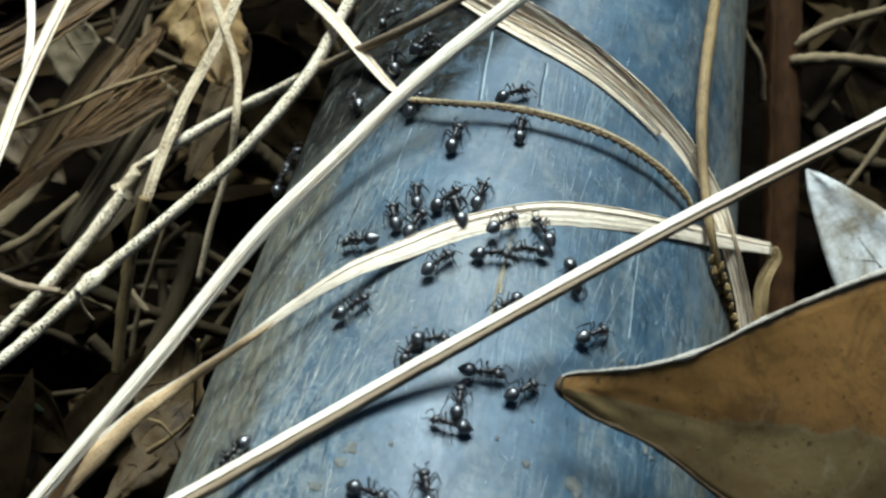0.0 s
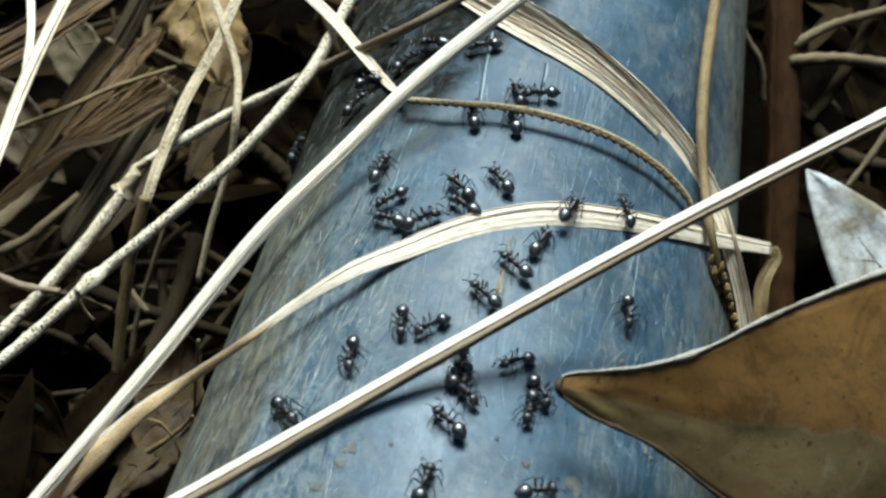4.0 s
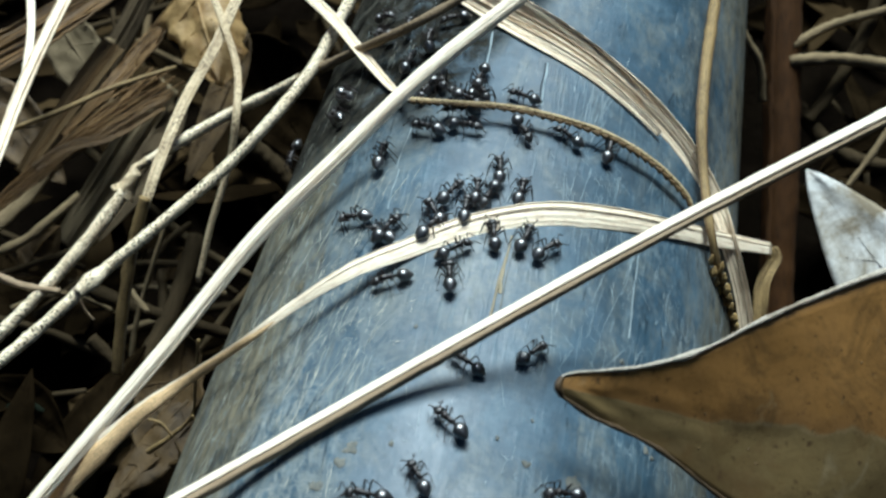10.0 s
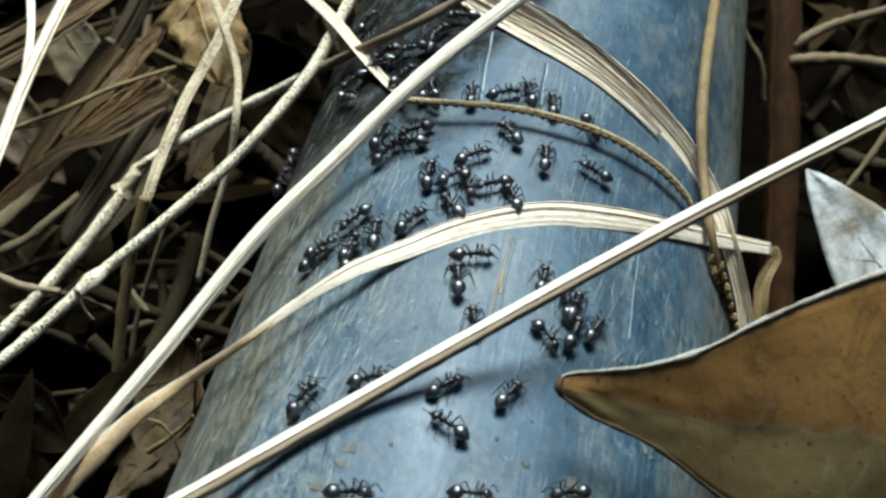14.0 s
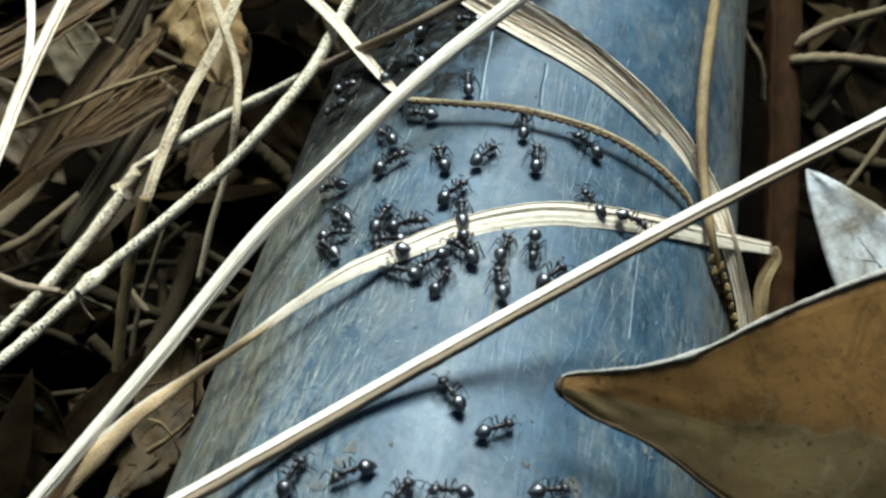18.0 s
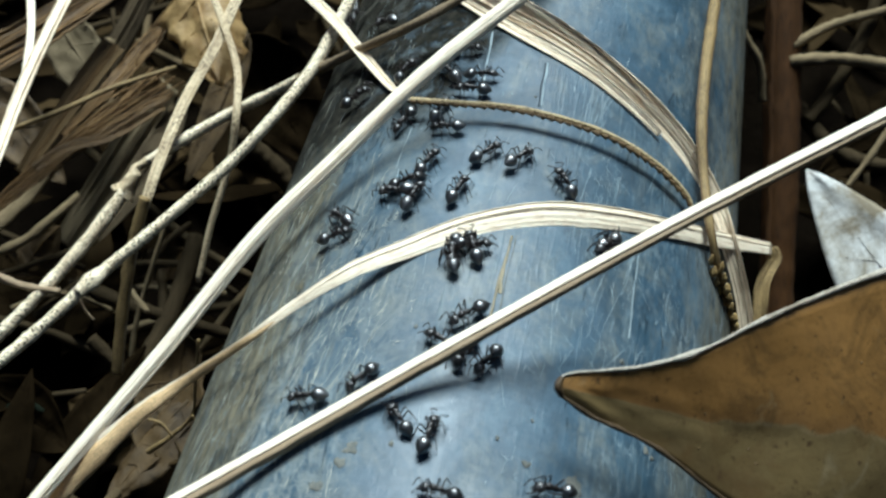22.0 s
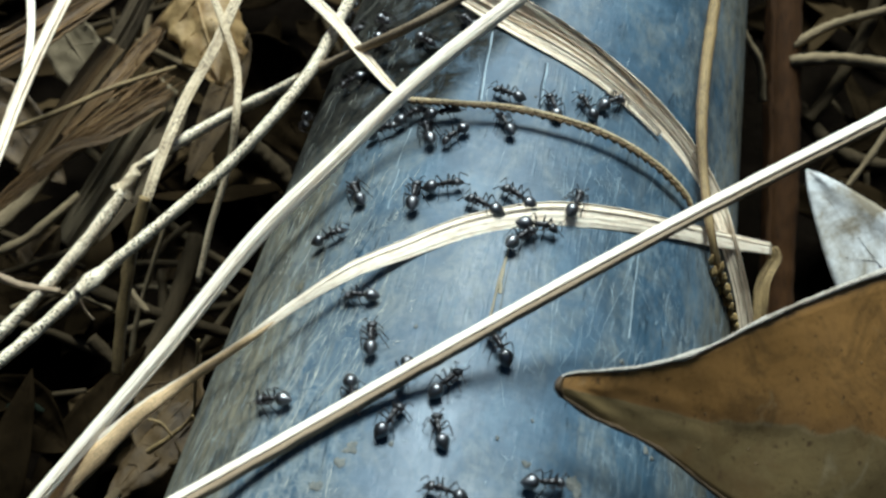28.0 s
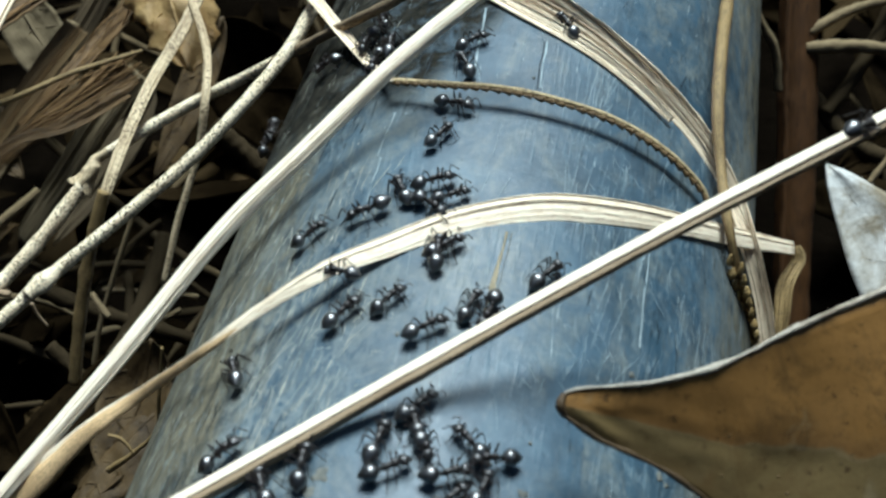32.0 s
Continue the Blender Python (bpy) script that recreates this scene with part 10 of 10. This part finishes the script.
    crawl(next(crew), (0, -78, -8.2, 0, 0), (11.11, -78, -8.2, 0, 0), (12, -62.2, -8.2, -84, 0), (13, -62.1, -10.2, -84, 0), (14, -62.1, -9.3, 82, 0), (15.27, -61.8, -5.1, 82, 0), (15.59, -61.1, 3.1, 82, 0), (17, -60.8, 7.2, -99, 0), (17.4, -61, 5, -99, 0), (17.65, -61.4, 0.5, -99, 0), (18, -61.6, -1.7, 21, 0), (18.3, -58.8, 0.3, 21, 0), (18.65, -53.2, 4.2, 21, 0), (19, -50.5, 6.2, -5, 0), (20, -50, 5.1, -42, 0), (20.37, -48.8, 5.6, 13, 0), (20.62, -46.4, 6.6, 13, 0), (21, -45.3, 7.1, 43, 0), (22, -44.9, 3, -167, 0), (22.43, -46.2, 2.4, -167, 0), (22.68, -48.8, 1.3, -167, 0), (23, -50.1, 0.7, 140, 0), (24, -51.8, 3.4, 3, 0), (24.36, -50.7, 4.1, 18, 0), (24.61, -48.5, 5.4, 18, 0), (25, -47.4, 6.1, -35, 0), (26.06, -46.3, 6.7, 15, 0), (26.31, -44, 7.9, 15, 0), (28, -42.9, 8.4, -40, 0), (28.45, -41.8, 6.7, -40, 0), (28.7, -39.5, 3.2, -40, 0), (29, -38.4, 1.4, -5, 0), (29.42, -37.3, -0.1, -35, 0), (29.67, -35, -3, -35, 0), (30, -33.9, -4.5, 7, 0), (31, -34.6, -2.7, -58, 0), (32, -31.7, -3.5, -9, 0))
    crawl(next(crew), (0, -25.3, -95, 97, 0), (13.06, -25.3, -95, 97, 0), (13.35, -26.3, -79.1, 97, 0), (13.68, -28.3, -47.2, 97, 0), (14, -29.3, -31.3, 65, 0), (17, -27.5, -30.4, 68, 0), (18, -27.9, -29, 90, 0), (19, -28, -28.3, 94, 0), (20, -28, -28.6, 93, 0), (21, -28.2, -28, 86, 0), (22, -28, -28.6, 75, 0), (23, -28.2, -28.6, 83, 0), (24, -28.3, -29.2, 75, 0), (25, -28.2, -29.7, 76, 0), (28, -27.9, -30.1, 73, 0), (29, -27.9, -30.1, 73, 0), (30, -28, -29.6, 72, 0), (31, -27.9, -30.9, 58, 0), (32, -28.3, -28, 47, 0))
    crawl(next(crew), (0, 15.3, -95, 101, 0), (12.06, 15.3, -95, 101, 0), (12.35, 14.3, -85.8, 101, 0), (12.68, 12.3, -67.3, 101, 0), (13, 11.3, -58, 134, 0), (13.33, 9.2, -54, 134, 0), (13.68, 5.1, -46.1, 134, 0), (14, 3.1, -42.1, -97, 0), (15.47, 3, -43.6, -97, 0), (15.72, 2.8, -46.4, -97, 0), (17, 2.7, -47.9, 93, 0), (18, 2.6, -43.5, 101, 0), (19, 2.3, -41.1, -86, 0), (20, 2.4, -44, -34, 0), (20.32, 3.2, -45, -34, 0), (20.57, 4.8, -47, -34, 0), (21, 5.6, -48, 33, 0), (21.27, 7.8, -45.4, 33, 0), (21.62, 12.1, -40.1, 33, 0), (22, 14.3, -37.5, -66, 0), (23, 15.4, -42, -59, 0), (23.32, 15.9, -43.4, -59, 0), (23.57, 16.7, -46.1, -59, 0), (24, 17.2, -47.4, 97, 0), (24.43, 17.1, -46, 97, 0), (24.68, 16.9, -43.1, 97, 0), (25, 16.8, -41.6, -81, 0), (26.02, 17, -43.8, -81, 0), (26.27, 17.4, -48.2, -81, 0), (28, 17.5, -50.4, 98, 0), (28.37, 17.4, -49, 98, 0), (28.62, 17.2, -46.2, 98, 0), (29, 17.1, -44.8, -169, 0), (29.31, 16.2, -45.1, -169, 0), (29.56, 14.5, -45.7, -169, 0), (30, 13.7, -46, -5, 0), (30.27, 20.3, -47, -5, 0), (30.6, 33.4, -49, -5, 0), (30.94, 40, -50, -5, 0), (32, 40, -50, -5, 0))
    crawl(next(crew), (0, 40, -73.3, 166, 0), (12.4, 40, -73.3, 166, 0), (13, 31.3, -69.3, -14, 0), (13.6, 40, -73.3, -14, 0), (16.4, 40, -73.1, 163, 0), (17, 33, -69.1, 125, 0), (18, 32, -66.4, -141, 0), (19, 30.6, -68.5, -13, 0), (19.6, 40, -72.5, -13, 0), (21.4, 40, -72.5, 166, 0), (22, 31.3, -68.5, -14, 0), (22.6, 40, -72.5, -14, 0), (23.38, 40, -71.8, 170, 0), (24, 27.2, -67.8, -156, 0), (24.62, 40, -71.8, -10, 0), (32, 40, -71.8, -10, 0))
    crawl(next(crew), (0, -15.8, 100, -93, 0), (21.06, -15.8, 100, -93, 0), (21.33, -16.3, 78.7, -93, 0), (21.66, -17.3, 36.1, -93, 0), (22, -17.8, 14.8, -41, 0), (22.33, -15.7, 13.8, -16, 0), (22.64, -11.5, 11.6, -16, 0), (23, -9.5, 10.5, -4, 0), (23.31, -9.6, 8.3, -98, 0), (23.56, -9.9, 3.9, -98, 0), (24, -10.1, 1.6, 145, 0), (24.27, -11.8, 5.7, 127, 0), (24.62, -15.1, 13.9, 127, 0), (25, -16.8, 18, -68, 0), (25.95, -14.1, 15.9, -23, 0), (26.38, -8.6, 11.6, -23, 0), (28, -5.9, 9.5, -28, 0), (28.31, -5.2, 8.8, -28, 0), (28.56, -3.8, 7.5, -28, 0), (29, -3.1, 6.8, 115, 0), (30, -5.7, 4.1, -82, 0), (30.37, -5.6, 2, -87, 0), (30.62, -5.5, -2.1, -87, 0), (31, -5.5, -4.2, -73, 0), (32, -3.8, -8, -32, 0))
    crawl(next(crew), (0, -78, -20.5, 0, 0), (30.73, -78, -20.5, 0, 0), (31.08, -73, -20.5, 0, 0), (31.52, -63, -20.5, 0, 0), (32, -58, -20.5, -26, 0))
    crawl(next(crew), (0, 60, 30, 180, 0), (16.1, 60, 30, 180, 0), (17, 18.7, 30.4, 55, 0), (17.3, 22.7, 31.4, 10, 0), (17.9, 60, 20, 10, 0), (19.1, 60, 20, 170, 0), (20, 16.3, 33.1, -35, 0), (21, 16.1, 35.9, -8, 0), (21.3, 20.1, 35.9, 0, 0), (21.9, 60, 20, 0, 0), (32, 60, 20, 0, 0))
    crawl(next(crew), (0, -13.2, 43.9, -145, 39.3), (3.9, -13.2, 43.9, -145, 39.3), (5.2, -30.7, 29.2, -135, 17.6), (5.5, -30.9, 29, 45, 17.4), (7.1, -30.7, 29.2, 45, 17.6), (7.4, -29.2, 30.9, 44, 19.3), (7.8, -28.5, 31.7, 44, 20.1), (8.2, -26.1, 34.2, 42, 22.9), (8.7, -16.8, 41.7, 37, 34.5), (9.3, -14.6, 43.1, 36, 37.4), (10.5, -14.6, 43.1, -144, 37.4), (10.95, -20.3, 39.2, -141, 30), (11.1, -22.8, 37.2, -140, 26.9), (11.2, -24.5, 35.7, -139, 24.8), (11.4, -27.9, 32.3, -137, 20.7), (11.6, -30.1, 29.9, -135, 18.2), (11.8, -34.4, 24.3, -132, 13.6), (12, -39.1, 16.8, -129, 9.2), (12.9, -65.2, -44.8, -126, 5.8), (13.2, -66, -46.5, -127, 6.4), (29.2, -66, -46.5, 53, 6.4), (29.9, -65.6, -45.5, 54, 6.1), (30.8, -37.9, 18.9, 50, 10.3), (31, -36.1, 21.8, 49, 12), (31.2, -33.7, 25.4, 47, 14.4), (31.3, -32.2, 27.3, 46, 16), (31.4, -31.1, 28.7, 45, 17.2), (31.5, -30.1, 30, 45, 18.3), (31.7, -27.6, 32.6, 43, 21.1), (32, -24.6, 35.6, 41, 24.7))
    crawl(next(crew), (0, -2.1, -64.1, 60, 0), (1, -1.3, -66, 60, 0), (3, 1, -67, 30, 0), (6, -2.3, -57.1, 40, 0), (8, 2.2, -67, 170, 0), (10, -0.1, -67, 200, 0), (12, 0.1, -67, 170, 0), (14, -0.7, -67, 160, 0), (17, 0.1, -67, 150, 0), (18, -1, -98, -90, 0), (30, -1, -98, 90, 0), (31, -0.7, -67, 35, 0), (32, 1.1, -67, 35, 0))
    crawl(next(crew), (0, -4.9, -67, 20, 0), (1, -4.2, -67, 20, 0), (2, -4, -98, -90, 0), (7.2, -2, -98, 90, 0), (8, -1.3, -67, 10, 0), (9, -2, -98, -100, 0), (11, -9, -98, 90, 0), (12, -8.8, -67, 20, 0), (14, -4.7, -67, 20, 0), (17, -3.7, -67, 20, 0), (18, -4, -98, -90, 0), (27.2, 7, -98, 90, 0), (28, 6.9, -67, 160, 0), (31, 3, -67, 175, 0), (32, 2.3, -67, 175, 0))


motions()
